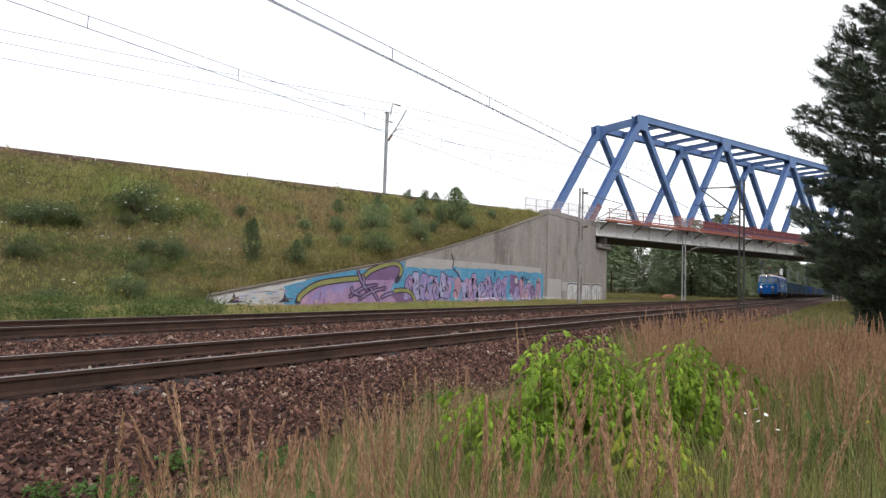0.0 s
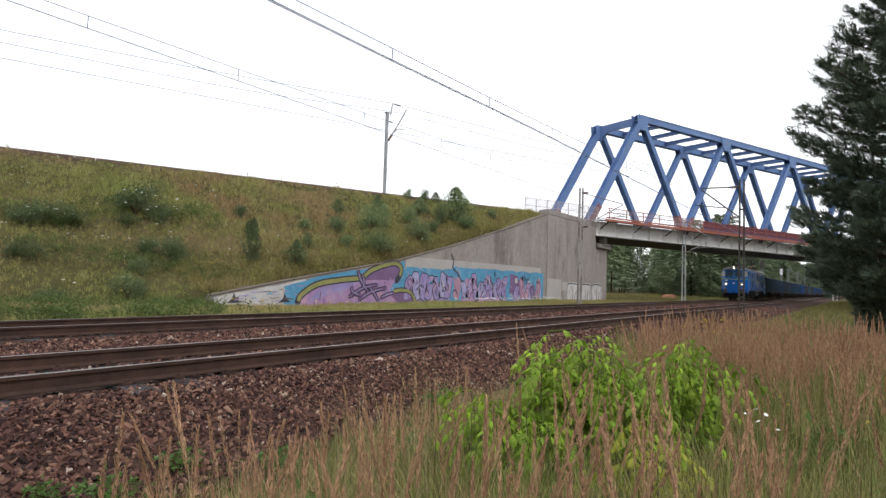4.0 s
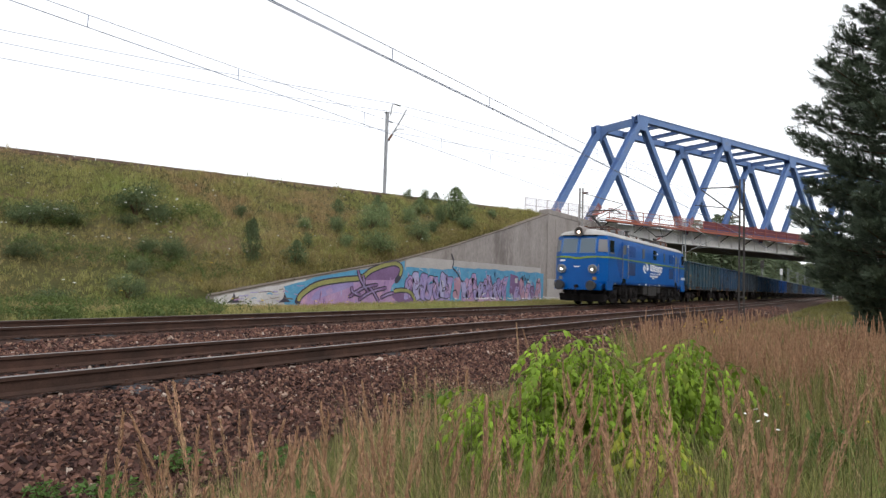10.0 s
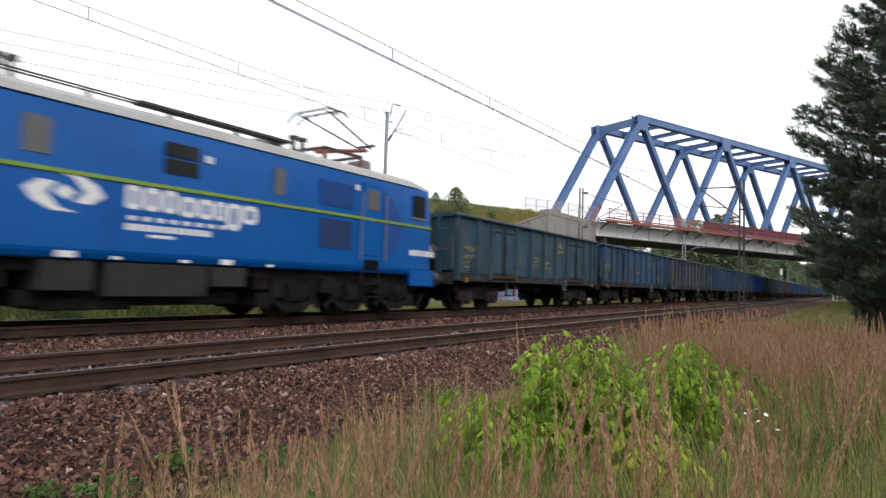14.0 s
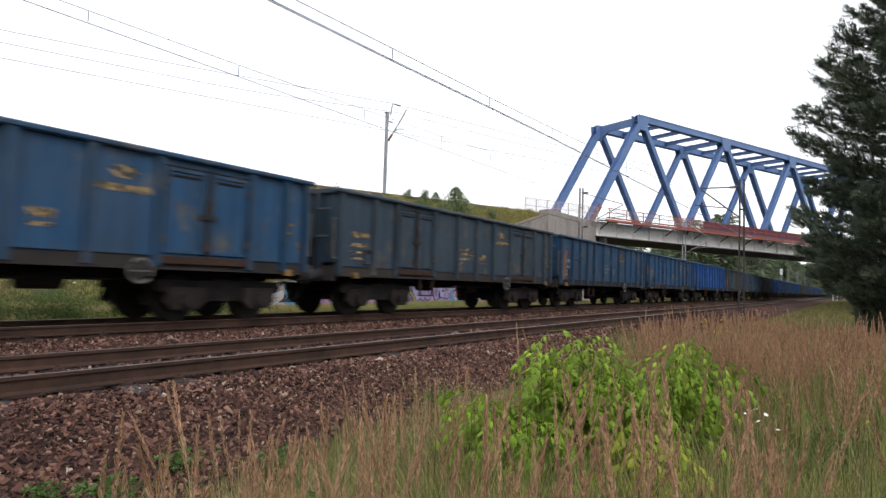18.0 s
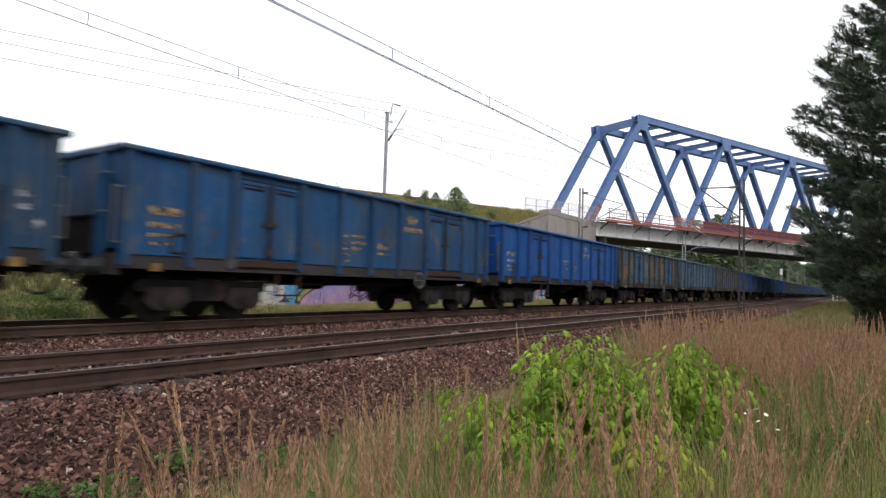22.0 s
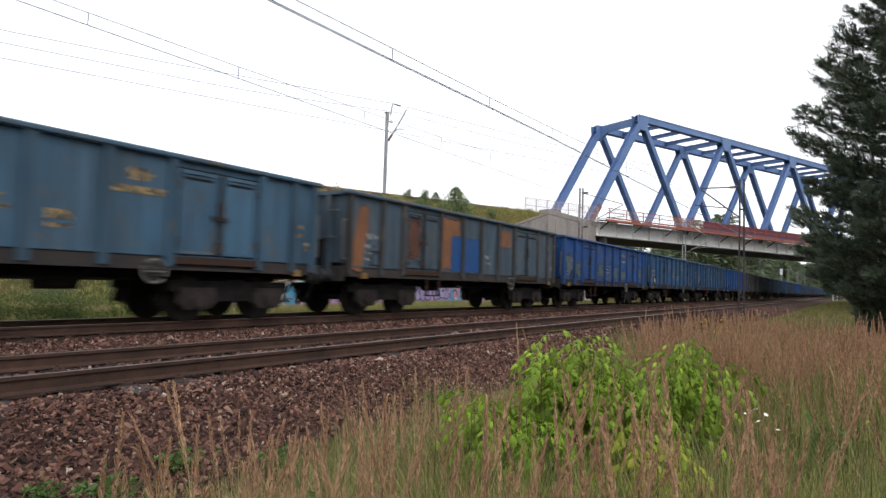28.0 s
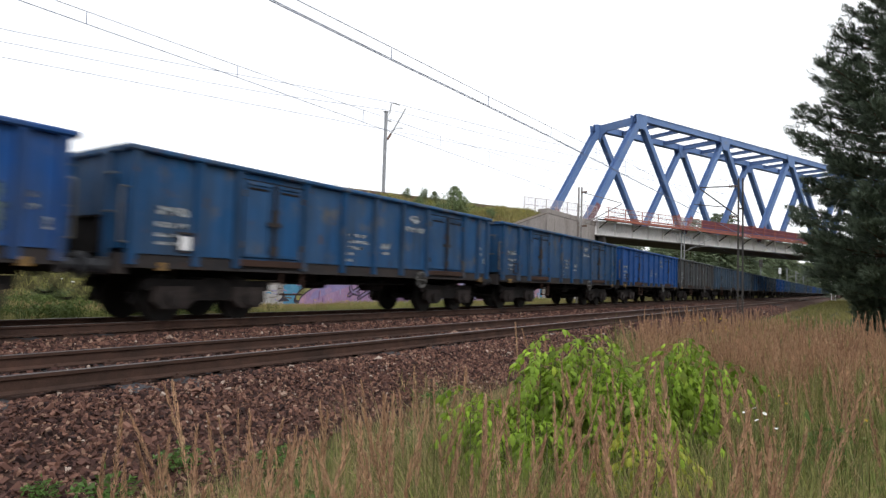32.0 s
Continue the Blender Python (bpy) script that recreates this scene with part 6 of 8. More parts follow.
def build_train():
    pattern, plain = build_wagon(), build_wagon(False)
    for i, (colour, fresh, words) in enumerate(LIVERY[:38]):
        w = pattern if i == 0 else plain if i == NEAR_WAGONS else copy_thing(pattern if i < NEAR_WAGONS else plain, pose(0, 0, 0))
        tagged(w, words + " open box wagon loaded with coal")
        shade = np.array(colour) * rng.uniform(0.9, 1.12)
        for p in w.children_recursive:
            p.color = (*shade, 1)
            if p.name.startswith("side_post"):
                p.color = (*(np.array((0.040, 0.036, 0.036)) if i in (6, 8, 13) else shade * 0.78), 1)
            if fresh and p.type == "MESH" and p.data.materials[0] in (M_WAGON, M_LITRAIL):
                p.material_slots[0].link = "OBJECT"
                p.material_slots[0].material = M_WAGON_FRESH
            if i in (0, 1, 2, 3, 4, 6, 7) and p.name.startswith("emblem") or i in (0, 1, 2, 4, 7) and p.name.startswith("stencil_bar"):
                p.material_slots[0].link = "OBJECT"
                p.material_slots[0].material = M_TANSTENCIL
            elif p.name.startswith(("emblem", "stencil_bar")):
                p.material_slots[0].link = "OBJECT"
                p.material_slots[0].material = M_STENCIL
        TRAIN.append((w, FIRST + PITCH_W * i + (0.07 if i == 8 else 0.0)))
        if 0 < i < NEAR_WAGONS:
            for p in w.children:
                if p.name.startswith("wheelset"):
                    SPIN.append((p, p.location.x, 0.46))
        # repainted patches that tell single wagons apart
        def patch(a, b, z0, z1, mat, label):
            part("paint_patch", Geo().box(a, b, -1.418, -1.399, z0, z1), mat, w, label)
        if i == 3:
            for p in [q for q in w.children if q.name.startswith(("door", "lock_bar"))]:
                for q in (*p.children, p):
                    bpy.data.objects.remove(q)
            for x in (3.8, 10.8):
                prof = [(x - 0.09, -1.37), (x + 0.09, -1.37), (x + 0.06, -1.495), (x - 0.06, -1.495)]
                part("side_post", Geo().prism(prof, "z", 1.10, 3.16), M_WAGON, w).color = (*shade, 1)
            for a, b in ((1.99, 2.76), (11.94, 12.71)):
                hatch = part("hatch", Geo().box(a + 0.06, b - 0.06, -1.43, -1.40, 1.36, 2.12), M_WAGON, w, "low hinged hatch", bevel=0.01)
                hatch.color = (*shade * 0.8, 1)
                part("hatch_hood", Geo().box(a, b, -1.47, -1.40, 2.16, 2.24).box(a, a + 0.05, -1.44, -1.40, 1.33, 2.16).box(b - 0.05, b, -1.44, -1.40, 1.33, 2.16), M_LOCK, hatch)
            part("paint_patch", Geo().prism([(0.70, 1.12), (1.12, 1.12), (1.16, 1.9), (1.34, 2.7), (1.20, 2.74), (0.98, 2.4), (0.84, 1.7)], "y", -1.418, -1.399), M_ORANGE, w, "orange rust-primer patch")
        if i == 8:
            part("paint_patch", Geo().prism([(0.72, 1.12), (1.12, 1.12), (1.2, 1.8), (1.36, 2.5), (1.34, 3.02), (1.05, 3.05), (0.88, 2.6), (0.76, 1.8)], "y", -1.418, -1.399), M_ORANGE, w, "orange rust-primer patch")
            patch(5.35, 7.2, 1.32, 2.5, M_BLUEPATCH, "repainted blue patch")
            part("paint_patch", Geo().box(4.80, 6.0, -1.408, -1.402, 1.31, 3.1), M_ORANGE, w, "orange rust-primer patch")
            patch(8.75, 9.5, 2.3, 3.0, M_ORANGE, "orange rust-primer patch")
            part("paint_patch", Geo().box(2.95, 3.85, -1.442, -1.437, 1.4, 3.0), M_RUSTPATCH, w, "flaking rust on a door leaf")
        if i == 6:
            for p in w.children:
                if p.name.startswith("door") and p.data.materials[0] == M_WAGON:
                    for q in (p, *p.children):
                        q.color = (0.014, 0.070, 0.165, 1)
            patch(6.2, 7.2, 1.4, 3.0, M_ORANGEDULL, "dull orange patch")
            patch(0.84, 1.8, 1.3, 2.4, M_ORANGEDULL, "dull orange patch")
            patch(2.0, 2.8, 1.5, 3.0, M_SANDPATCH, "sandy scuffed patch")
            patch(5.0, 6.0, 1.4, 3.0, M_SANDPATCH, "sandy scuffed patch")
            patch(8.62, 9.66, 1.4, 2.9, M_ORANGEDULL, "dull orange patch")
            patch(11.95, 12.6, 1.4, 3.0, M_ORANGEDULL, "dull orange patch")
        if i == 10:
            patch(1.56, 1.80, 1.41, 1.68, M_WHITE, "white label")
        if i == 9:
            for a, b, z0, z1 in ((0.85, 1.7, 1.45, 2.6), (2.0, 2.75, 1.35, 2.2), (4.95, 5.95, 1.4, 2.3), (7.5, 8.3, 1.35, 2.2), (8.65, 9.6, 1.35, 2.0), (11.95, 12.7, 1.4, 2.4)):
                patch(a, b, z0, z1, M_SANDPATCH, "sandy scuffed patch")


M_BLUEPATCH = worn(material("blue_patch_paint", (0.004, 0.060, 0.24), (0.012, 0.062, 0.17), 0.6, scale=1.5, fine=20, bump=0.1), 0.08, 3)
M_RUSTPATCH = worn(material("flaking_rust", (0.11, 0.045, 0.028), (0.07, 0.032, 0.022), 0.85, scale=2, fine=20, bump=0.2), 0.5, 4)
M_ORANGEDULL = worn(material("dull_orange_paint", (0.155, 0.085, 0.048), (0.085, 0.062, 0.048), 0.75, scale=1.5, fine=20, bump=0.1), 0.4, 2.6)
M_SANDPATCH = worn(material("sandy_scuff", (0.105, 0.12, 0.10), (0.05, 0.09, 0.12), 0.75, scale=2.5, fine=20, bump=0.1), 0.45, 3.5)
build_train()


# ---- graffiti on the retaining wall: thin coats of paint ----
G_BLUE = material("spray_sky_blue", (0.11, 0.34, 0.52), (0.07, 0.23, 0.40), 0.7, scale=1.6, fine=18, bump=0, c=(0.30, 0.36, 0.42), cscale=1.8, camt=0.56)
G_LILAC = material("spray_lilac", (0.34, 0.29, 0.53), (0.24, 0.19, 0.40), 0.7, scale=0.9, fine=18, bump=0, c=(0.44, 0.29, 0.44), cscale=1.1, camt=0.5)
G_PINK = material("spray_pink_fade", (0.44, 0.29, 0.46), (0.30, 0.18, 0.36), 0.7, scale=1.6, fine=14, bump=0, c=(0.55, 0.32, 0.38), cscale=1.8, camt=0.52, streak=True)
G_PURPLE = material("spray_dark_purple", (0.16, 0.09, 0.19), (0.22, 0.13, 0.27), 0.7, scale=1.0, fine=18, bump=0)
G_BLACK = material("spray_black", (0.035, 0.03, 0.045), (0.06, 0.055, 0.08), 0.7, scale=2, fine=18, bump=0)
G_LIME = material("spray_yellow_green", (0.31, 0.30, 0.11), (0.23, 0.23, 0.085), 0.7, scale=2, fine=18, bump=0)
G_WHITE = material("chalky_white_paint", (0.62, 0.60, 0.60), (0.42, 0.40, 0.40), 0.8, scale=1.2, fine=14, bump=0.1, c=(0.30, 0.28, 0.27), cscale=1.6, camt=0.56)
G_SALMON = material("spray_salmon", (0.46, 0.27, 0.33), (0.34, 0.19, 0.29), 0.7, scale=2, fine=18, bump=0)
G_PALE = material("spray_pale_lavender", (0.40, 0.38, 0.58), (0.29, 0.26, 0.46), 0.7, scale=1.5, fine=18, bump=0)
gr = random.Random(11)
PAINT = thing("graffiti", "blue, lilac and pink spray-paint lettering across the concrete wall", "graffiti")


def coat(name, pts, layer, mat, base=WALL_Y, label=""):
    y = base - 0.004 * layer
    return part(name, Geo().prism(pts, "y", y - 0.003, y), mat, PAINT, label)


def ribbon(name, line, w, layer, mat, base=WALL_Y):
    """A painted line of width w along points."""
    up, lo = [], []
    for i, (x, z) in enumerate(line):
        a, b = line[max(i - 1, 0)], line[min(i + 1, len(line) - 1)]
        d = Vector((b[0] - a[0], b[1] - a[1])).normalized()
        k = w / 2 * (0.55 if i in (0, len(line) - 1) else 1.0)
        up.append((x - d.y * k, z + d.x * k))
        lo.append((x + d.y * k, z - d.x * k))
    return coat(name, up + lo[::-1], layer, mat, base)


def curve(pts, n=6):
    """A smooth line through points."""
    out = []
    for i in range(len(pts) - 1):
        p0, p1, p2, p3 = (Vector(pts[max(0, min(len(pts) - 1, i + k))]) for k in (-1, 0, 1, 2))
        for j in range(n):
            t = j / n
            out.append(tuple(0.5 * ((2 * p1) + (p2 - p0) * t + (2 * p0 - 5 * p1 + 4 * p2 - p3) * t * t + (3 * p1 - p0 - 3 * p2 + p3) * t ** 3)))
    return out + [tuple(pts[-1])]


def letter(x, z0, z1, w, fill, lean=0.0):
    """One swollen letter: black rim, coloured body, pale glint, inner strokes."""
    n, pts = 11, []
    for i in range(n):
        t = 2 * math.pi * i / n
        rx, rz = w / 2 * gr.uniform(0.72, 1.12), (z1 - z0) / 2 * gr.uniform(0.78, 1.08)
        s = lambda v: math.copysign(abs(v) ** 0.45, v)
        zz = s(math.sin(t)) * rz
        pts.append((x + s(math.cos(t)) * rx + lean * zz, (z0 + z1) / 2 + zz))
    c = Vector((x, (z0 + z1) / 2))
    smooth = curve(pts + [pts[0]], 3)[:-1]
    big = [tuple(c + (Vector(p) - c) * 1.0 + (Vector(p) - c).normalized() * 0.06) for p in smooth]
    coat("letter_rim", big, 2.6, G_BLACK)
    coat("letter_fill", smooth, 3.3, fill)
    for k in range(8):
        a = Vector((x + gr.uniform(-0.3, 0.3) * w, z0 + (z1 - z0) * gr.uniform(0.25, 0.8)))
        b = a + Vector((gr.uniform(-0.35, 0.35) * w, gr.uniform(-0.45, 0.45)))
        m = (a + b) / 2 + Vector((gr.uniform(-0.15, 0.15), gr.uniform(-0.12, 0.12)))
        ribbon("inner_stroke", curve([tuple(a), tuple(m), tuple(b)], 4), gr.uniform(0.03, 0.075), 4 + 0.12 * k, gr.choice((G_BLACK, G_PALE, G_PURPLE, G_PALE)))


def build_graffiti():
    """Painted pieces from the wall's low end to the abutment."""
    low = -0.24

    def band(x0, x1, top, layer, mat, name, wob=0.05):
        n = max(4, int((x1 - x0) / 0.5))
        up = [(x0 + (x1 - x0) * i / n, min(top(x0 + (x1 - x0) * i / n) + gr.uniform(-wob, wob), wall_top(x0 + (x1 - x0) * i / n) - 0.10)) for i in range(n + 1)]
        coat(name, up + [(x1, low), (x0, low)], layer, mat)
    band(14.5, 19.2, lambda x: wall_top(x) - 0.12, 0, G_WHITE, "whitewash")
    band(18.0, 22.4, lambda x: 0.62 + (x - 18) * 0.22, 1, G_BLUE, "blue_ground")
    band(22.4, 26.4, lambda x: wall_top(x) - 0.12, 1, G_BLUE, "blue_ground")
    band(26.4, 31.2, lambda x: 1.75, 1, G_BLUE, "blue_ground")
    band(31.2, 38.4, lambda x: 1.95, 1, G_BLUE, "blue_ground")
    band(38.4, 44.4, lambda x: 1.95, 1, G_BLUE, "blue_ground")
    band(26.5, 43.9, lambda x: 2.35, 0, M_CONCRETE_LIGHT, "overpainted_strip", 0.0)
    for x in (15.4, 18.0):
        coat("dark_triangle", [(x - 0.32, -0.12), (x - 0.08, 0.06), (x, 0.30), (x + 0.12, 0.06), (x + 0.36, -0.10)], 2, G_BLACK)
    for k in range(30):
        x = gr.uniform(15.0, 18.7)
        z = gr.uniform(-0.15, max(0.0, wall_top(x) - 0.22))
        ribbon("scribble", curve([(x, z), (x + gr.uniform(0.05, 0.25), z + gr.uniform(-0.06, 0.06)), (x + gr.uniform(0.2, 0.5), z + gr.uniform(-0.03, 0.03))], 3), gr.uniform(0.02, 0.06), 2.2 + 0.02 * k, gr.choice((G_BLUE, G_PALE, M_CONCRETE, M_COPING, G_PINK)))
    for k in range(28):
        x = gr.uniform(19.6, 25.2)
        top = float(np.interp(x, [19.6, 21.6, 23.2, 25.2], [0.35, 0.75, 0.95, 1.4]))
        z = gr.uniform(-0.1, top)
        ribbon("drip", curve([(x, z), (x + gr.uniform(-0.03, 0.03), z - 0.12), (x + gr.uniform(-0.04, 0.04), z - gr.uniform(0.2, 0.45))], 3), gr.uniform(0.02, 0.07), 3.4 + 0.01 * k, gr.choice((G_LILAC, G_PALE, G_SALMON, G_PURPLE, G_PINK)))
    # the large arched piece
    arch = curve([(18.7, -0.2), (19.0, 0.25), (20.0, 0.72), (21.6, 0.95), (22.9, 1.08), (23.6, 1.45), (24.7, 1.78), (25.6, 1.90), (26.1, 1.65), (25.9, 1.15), (25.4, 0.75), (25.3, 0.35), (25.9, low)], 5)
    coat("arched_field", arch + [(18.8, low)], 2, G_PINK)
    coat("dark_field", curve([(23.0, 0.95), (23.6, 1.3), (24.7, 1.62), (25.6, 1.75), (25.9, 1.5), (25.5, 1.05), (24.4, 1.0)], 4), 3, G_PURPLE)
    coat("dark_field", curve([(19.5, -0.1), (19.9, 0.4), (21.2, 0.75), (22.8, 0.85), (22.0, 0.55), (20.4, 0.15)], 4), 3, G_LILAC)
    ribbon("arch_rim", arch[:-12], 0.34, 4, G_BLACK)
    ribbon("arch_band", arch[2:-16], 0.20, 5, G_LIME)
    tail = curve([(25.5, 0.42), (26.3, 0.48), (27.0, 0.36), (27.5, -0.15)], 5)
    coat("tail_field", tail + [(26.0, low), (25.4, 0.1)], 3, G_PURPLE)
    ribbon("tail_rim", tail, 0.30, 4, G_BLACK)
    ribbon("tail_band", tail, 0.17, 5, G_LIME)
    for a, m, b in (((22.6, 1.45), (22.9, 0.9), (23.5, 0.3)), ((22.0, 0.1), (23.0, 0.55), (24.2, 0.75)), ((22.7, -0.05), (23.6, 0.35), (24.9, 0.6)), ((22.2, 0.65), (22.3, 0.35), (22.9, 0.2)),
                    ((23.4, 0.7), (23.9, 0.3), (24.3, -0.15)), ((24.4, 0.05), (25.0, 0.25), (25.5, 0.32)), ((23.0, 1.2), (23.1, 0.85), (23.0, 0.5))):
        line = curve([a, m, b], 5)
        ribbon("arrow_rim", line, 0.24, 6, G_BLACK)
        ribbon("arrow", line, 0.13, 7, G_PURPLE)
        ribbon("arrow_glint", line[2:-2], 0.035, 8, G_PALE)
    # lettering pieces
    band(26.7, 31.0, lambda x: 1.15 + 0.25 * math.sin(x * 3.1), 2, G_LILAC, "lettering_ground", 0.15)
    band(32.3, 38.2, lambda x: 1.05 + 0.35 * math.sin(x * 2.7), 2, G_PINK, "lettering_ground", 0.2)
    band(39.2, 44.0, lambda x: 0.95 + 0.35 * math.sin(x * 2.3), 2, G_PALE, "lettering_ground", 0.2)
    for i in range(7):
        letter(26.85 + 0.66 * i, low + 0.18, 1.25 + 0.2 * ((i * 3) % 4) / 2, 0.74, (G_LILAC, G_PALE, G_LILAC, G_LILAC, G_LILAC, G_PALE, G_LILAC)[i], (0.2, -0.15, 0.1, 0.25, -0.2, 0.1, 0.15)[i])
    ribbon("spike", curve([(31.0, 2.75), (31.3, 2.3), (31.2, 1.9), (31.7, 1.6), (32.4, 1.0)], 5), 0.10, 4, G_BLACK)
    ribbon("drip_column", curve([(31.7, 1.3), (31.8, 0.7), (31.6, 0.0)], 5), 0.75, 3, G_SALMON)
    for i in range(9):
        letter(32.6 + 0.66 * i, low + 0.2, 1.35 + 0.25 * ((i * 7) % 3 - 1), 0.66, (G_PALE, G_LILAC, G_LILAC)[i % 3], (-0.35, 0.4, -0.25, 0.45, 0.2, -0.4, 0.3, -0.3, 0.4)[i])
    coat("dark_field", [(38.7, 0.35), (38.8, 1.75), (39.9, 1.6), (40.9, 0.5), (40.0, 0.1)], 3, G_PURPLE)
    for i in range(5):
        letter(39.8 + 0.9 * i, low + 0.2, 1.2 + 0.3 * ((i * 5) % 3 - 1), 0.75, (G_LILAC, G_SALMON, G_PINK, G_PURPLE, G_SALMON)[i], (0.3, -0.2, 0.25, -0.35, 0.2)[i])
    for k in range(44):
        x = gr.uniform(26.6, 43.8)
        z = gr.uniform(0.1, 1.75)
        a = gr.uniform(-0.5, 0.5)
        ribbon("outline_stroke", curve([(x, z), (x + 0.25 + a * 0.3, z + gr.uniform(-0.35, 0.35)), (x + gr.uniform(0.1, 0.55), z + gr.uniform(-0.5, 0.4))], 4), gr.uniform(0.035, 0.08), 5.2 + 0.01 * k, gr.choice((G_BLACK, G_PURPLE, G_BLUE, G_PALE, G_WHITE)))
    coat("white_square", [(39.5, 1.1), (39.9, 1.1), (39.9, 1.45), (39.5, 1.45)], 4, G_WHITE)
    # chalky white letters on the abutment
    b2 = WALL_Y - 0.036
    for i in range(3):
        x = 50.4 + 3.0 * i
        w = 2.7
        coat("white_letter", curve([(x - w / 2, -0.3), (x - w / 2, 1.0), (x - w / 4, 1.32), (x + w / 3, 1.30), (x + w / 2, 1.05), (x + w / 2, -0.3), (x - w / 2, -0.3)], 3)[:-1], 0, G_WHITE, b2)
        ribbon("letter_edge", curve([(x - w / 2 + 0.1, -0.2), (x - w / 2 + 0.12, 0.95), (x - w / 4, 1.22), (x + w / 3, 1.18), (x + w / 2 - 0.12, 0.9), (x + w / 2 - 0.14, -0.2)], 4), 0.11, 1, G_BLACK, b2)
        ribbon("inner_stroke", curve([(x - 0.1, -0.25), (x + 0.1, 0.35), (x - 0.05, 0.75)], 4), 0.16, 1.2, M_CONCRETE, b2)
        ribbon("inner_stroke", curve([(x + 0.45, -0.25), (x + 0.55, 0.2), (x + 0.8, 0.5)], 4), 0.10, 1.3, G_BLACK, b2)


build_graffiti()


# ---- ballast stones ----
def stone_shape(seed):
    r = np.random.default_rng(seed)
    v = np.array([[x, y, z] for z in (-1, 1) for y in (-1, 1) for x in (-1, 1)], float) * r.uniform(0.55, 1.0, (8, 3)) * np.array([1.2, 0.85, 0.45])
    v[4:] *= np.array([0.8, 0.8, 1])
    f = np.array([[0, 2, 3, 1], [4, 5, 7, 6], [0, 1, 5, 4], [1, 3, 7, 5], [3, 2, 6, 7], [2, 0, 4, 6]])
    return v, f


def tumble(n, size, gen):
    q = gen.normal(size=(n, 4))
    q /= np.linalg.norm(q, axis=1)[:, None]
    w, x, y, z = q.T
    m = np.stack([1 - 2 * (y * y + z * z), 2 * (x * y - z * w), 2 * (x * z + y * w), 2 * (x * y + z * w), 1 - 2 * (x * x + z * z), 2 * (y * z - x * w), 2 * (x * z - y * w), 2 * (y * z + x * w), 1 - 2 * (x * x + y * y)], -1).reshape(n, 3, 3)
    return m * size[:, None, None]


def build_ballast():
    bed = thing("ballast", "reddish-brown crushed stone ballast of the track bed", "ballast", kind="structure")
    # (x range, y range, stones per square metre, size)
    zones = [((-3.0, 12.0), (4.0, 6.1), 1500, 0.0180), ((12.0, 26.0), (4.2, 6.1), 480, 0.025), ((-3.0, 14.0), (6.35, 10.9), 420, 0.0235), ((14.0, 34.0), (6.3, 10.9), 130, 0.033),
             ((26.0, 60.0), (4.4, 11.0), 45, 0.034), ((3.5, 34.0), (11.4, 14.4), 70, 0.036)]
    vs, fs, base = [], [], 0
    for s, ((xa, xb), (ya, yb), dens, size) in enumerate(zones):
        n = int((xb - xa) * (yb - ya) * dens)
        x, y = rng.uniform(xa, xb, n), rng.uniform(ya, yb, n)
        if s == 0:
            keep = y > 4.25 + 0.3 * np.sin(x * 1.7) + rng.normal(0, 0.12, n)
            x, y = x[keep], y[keep]
        clear = np.ones(len(x), bool)
        for c in (Y_NEAR, Y_FAR):
            for k in (-1, 1):
                clear &= np.abs(y - c - k * GAUGE) > 0.11
        x, y = x[clear], y[clear]
        z = ground_z(x, y) + rng.uniform(-0.012, 0.022, len(x))
        sz = size * rng.lognormal(0, 0.36, len(x))
        for k in range(4):
            i = np.arange(len(x)) % 4 == k
            tv, tf = stone_shape(20 + k + 7 * s)
            v, f = scatter(tv, tf, np.stack([x[i], y[i], z[i]], -1), tumble(i.sum(), sz[i], rng))
            vs.append(v)
            fs.append(f + base)
            base += len(v)
    o = part("stones", fast_mesh("stones", np.concatenate(vs), np.concatenate(fs), M_STONE), None, bed)
    o["kind"] = "stuff"
    # larger stones that lie loose on the shoulder
    shapes = []
    for k in range(6):
        tv, tf = stone_shape(90 + k)
        shapes.append(fast_mesh("stone", tv * 0.028, tf, M_STONE))
    for i in range(250):
        x, y = random.uniform(1.5, 7.5), random.uniform(4.3, 5.9)
        part("stone", random.choice(shapes), None, bed, at=pose(x, y, float(ground_z(x, y)) + 0.025, random.uniform(0, 360), random.uniform(0, 360), random.uniform(0, 360)))


build_ballast()


# ---- vegetation ----
def blade_template(n, h, w, spread, gen, segs=2):
    """A tuft of n bent blades as quads."""
    v, f = [], []
    for i in range(n):
        a, lean = gen.uniform(0, 2 * np.pi), gen.uniform(0.1, 1.0) * spread
        hh, ww = h * gen.uniform(0.55, 1.0), w * gen.uniform(0.7, 1.3)
        ox, oy = gen.normal(0, 0.05, 2)
        d = np.array([np.cos(a), np.sin(a), 0])
        s = np.array([-np.sin(a), np.cos(a), 0])
        k = len(v)
        for j in range(segs + 1):
            t = j / segs
            p = np.array([ox, oy, 0]) + d * lean * hh * t * t + np.array([0, 0, hh * (t - 0.25 * lean * t * t)])
            wd = ww * (1 - 0.92 * t)
            v += [p - s * wd / 2, p + s * wd / 2]
        f += [[k + 2 * j, k + 2 * j + 1, k + 2 * j + 3, k + 2 * j + 2] for j in range(segs)]
    return np.array(v), np.array(f)


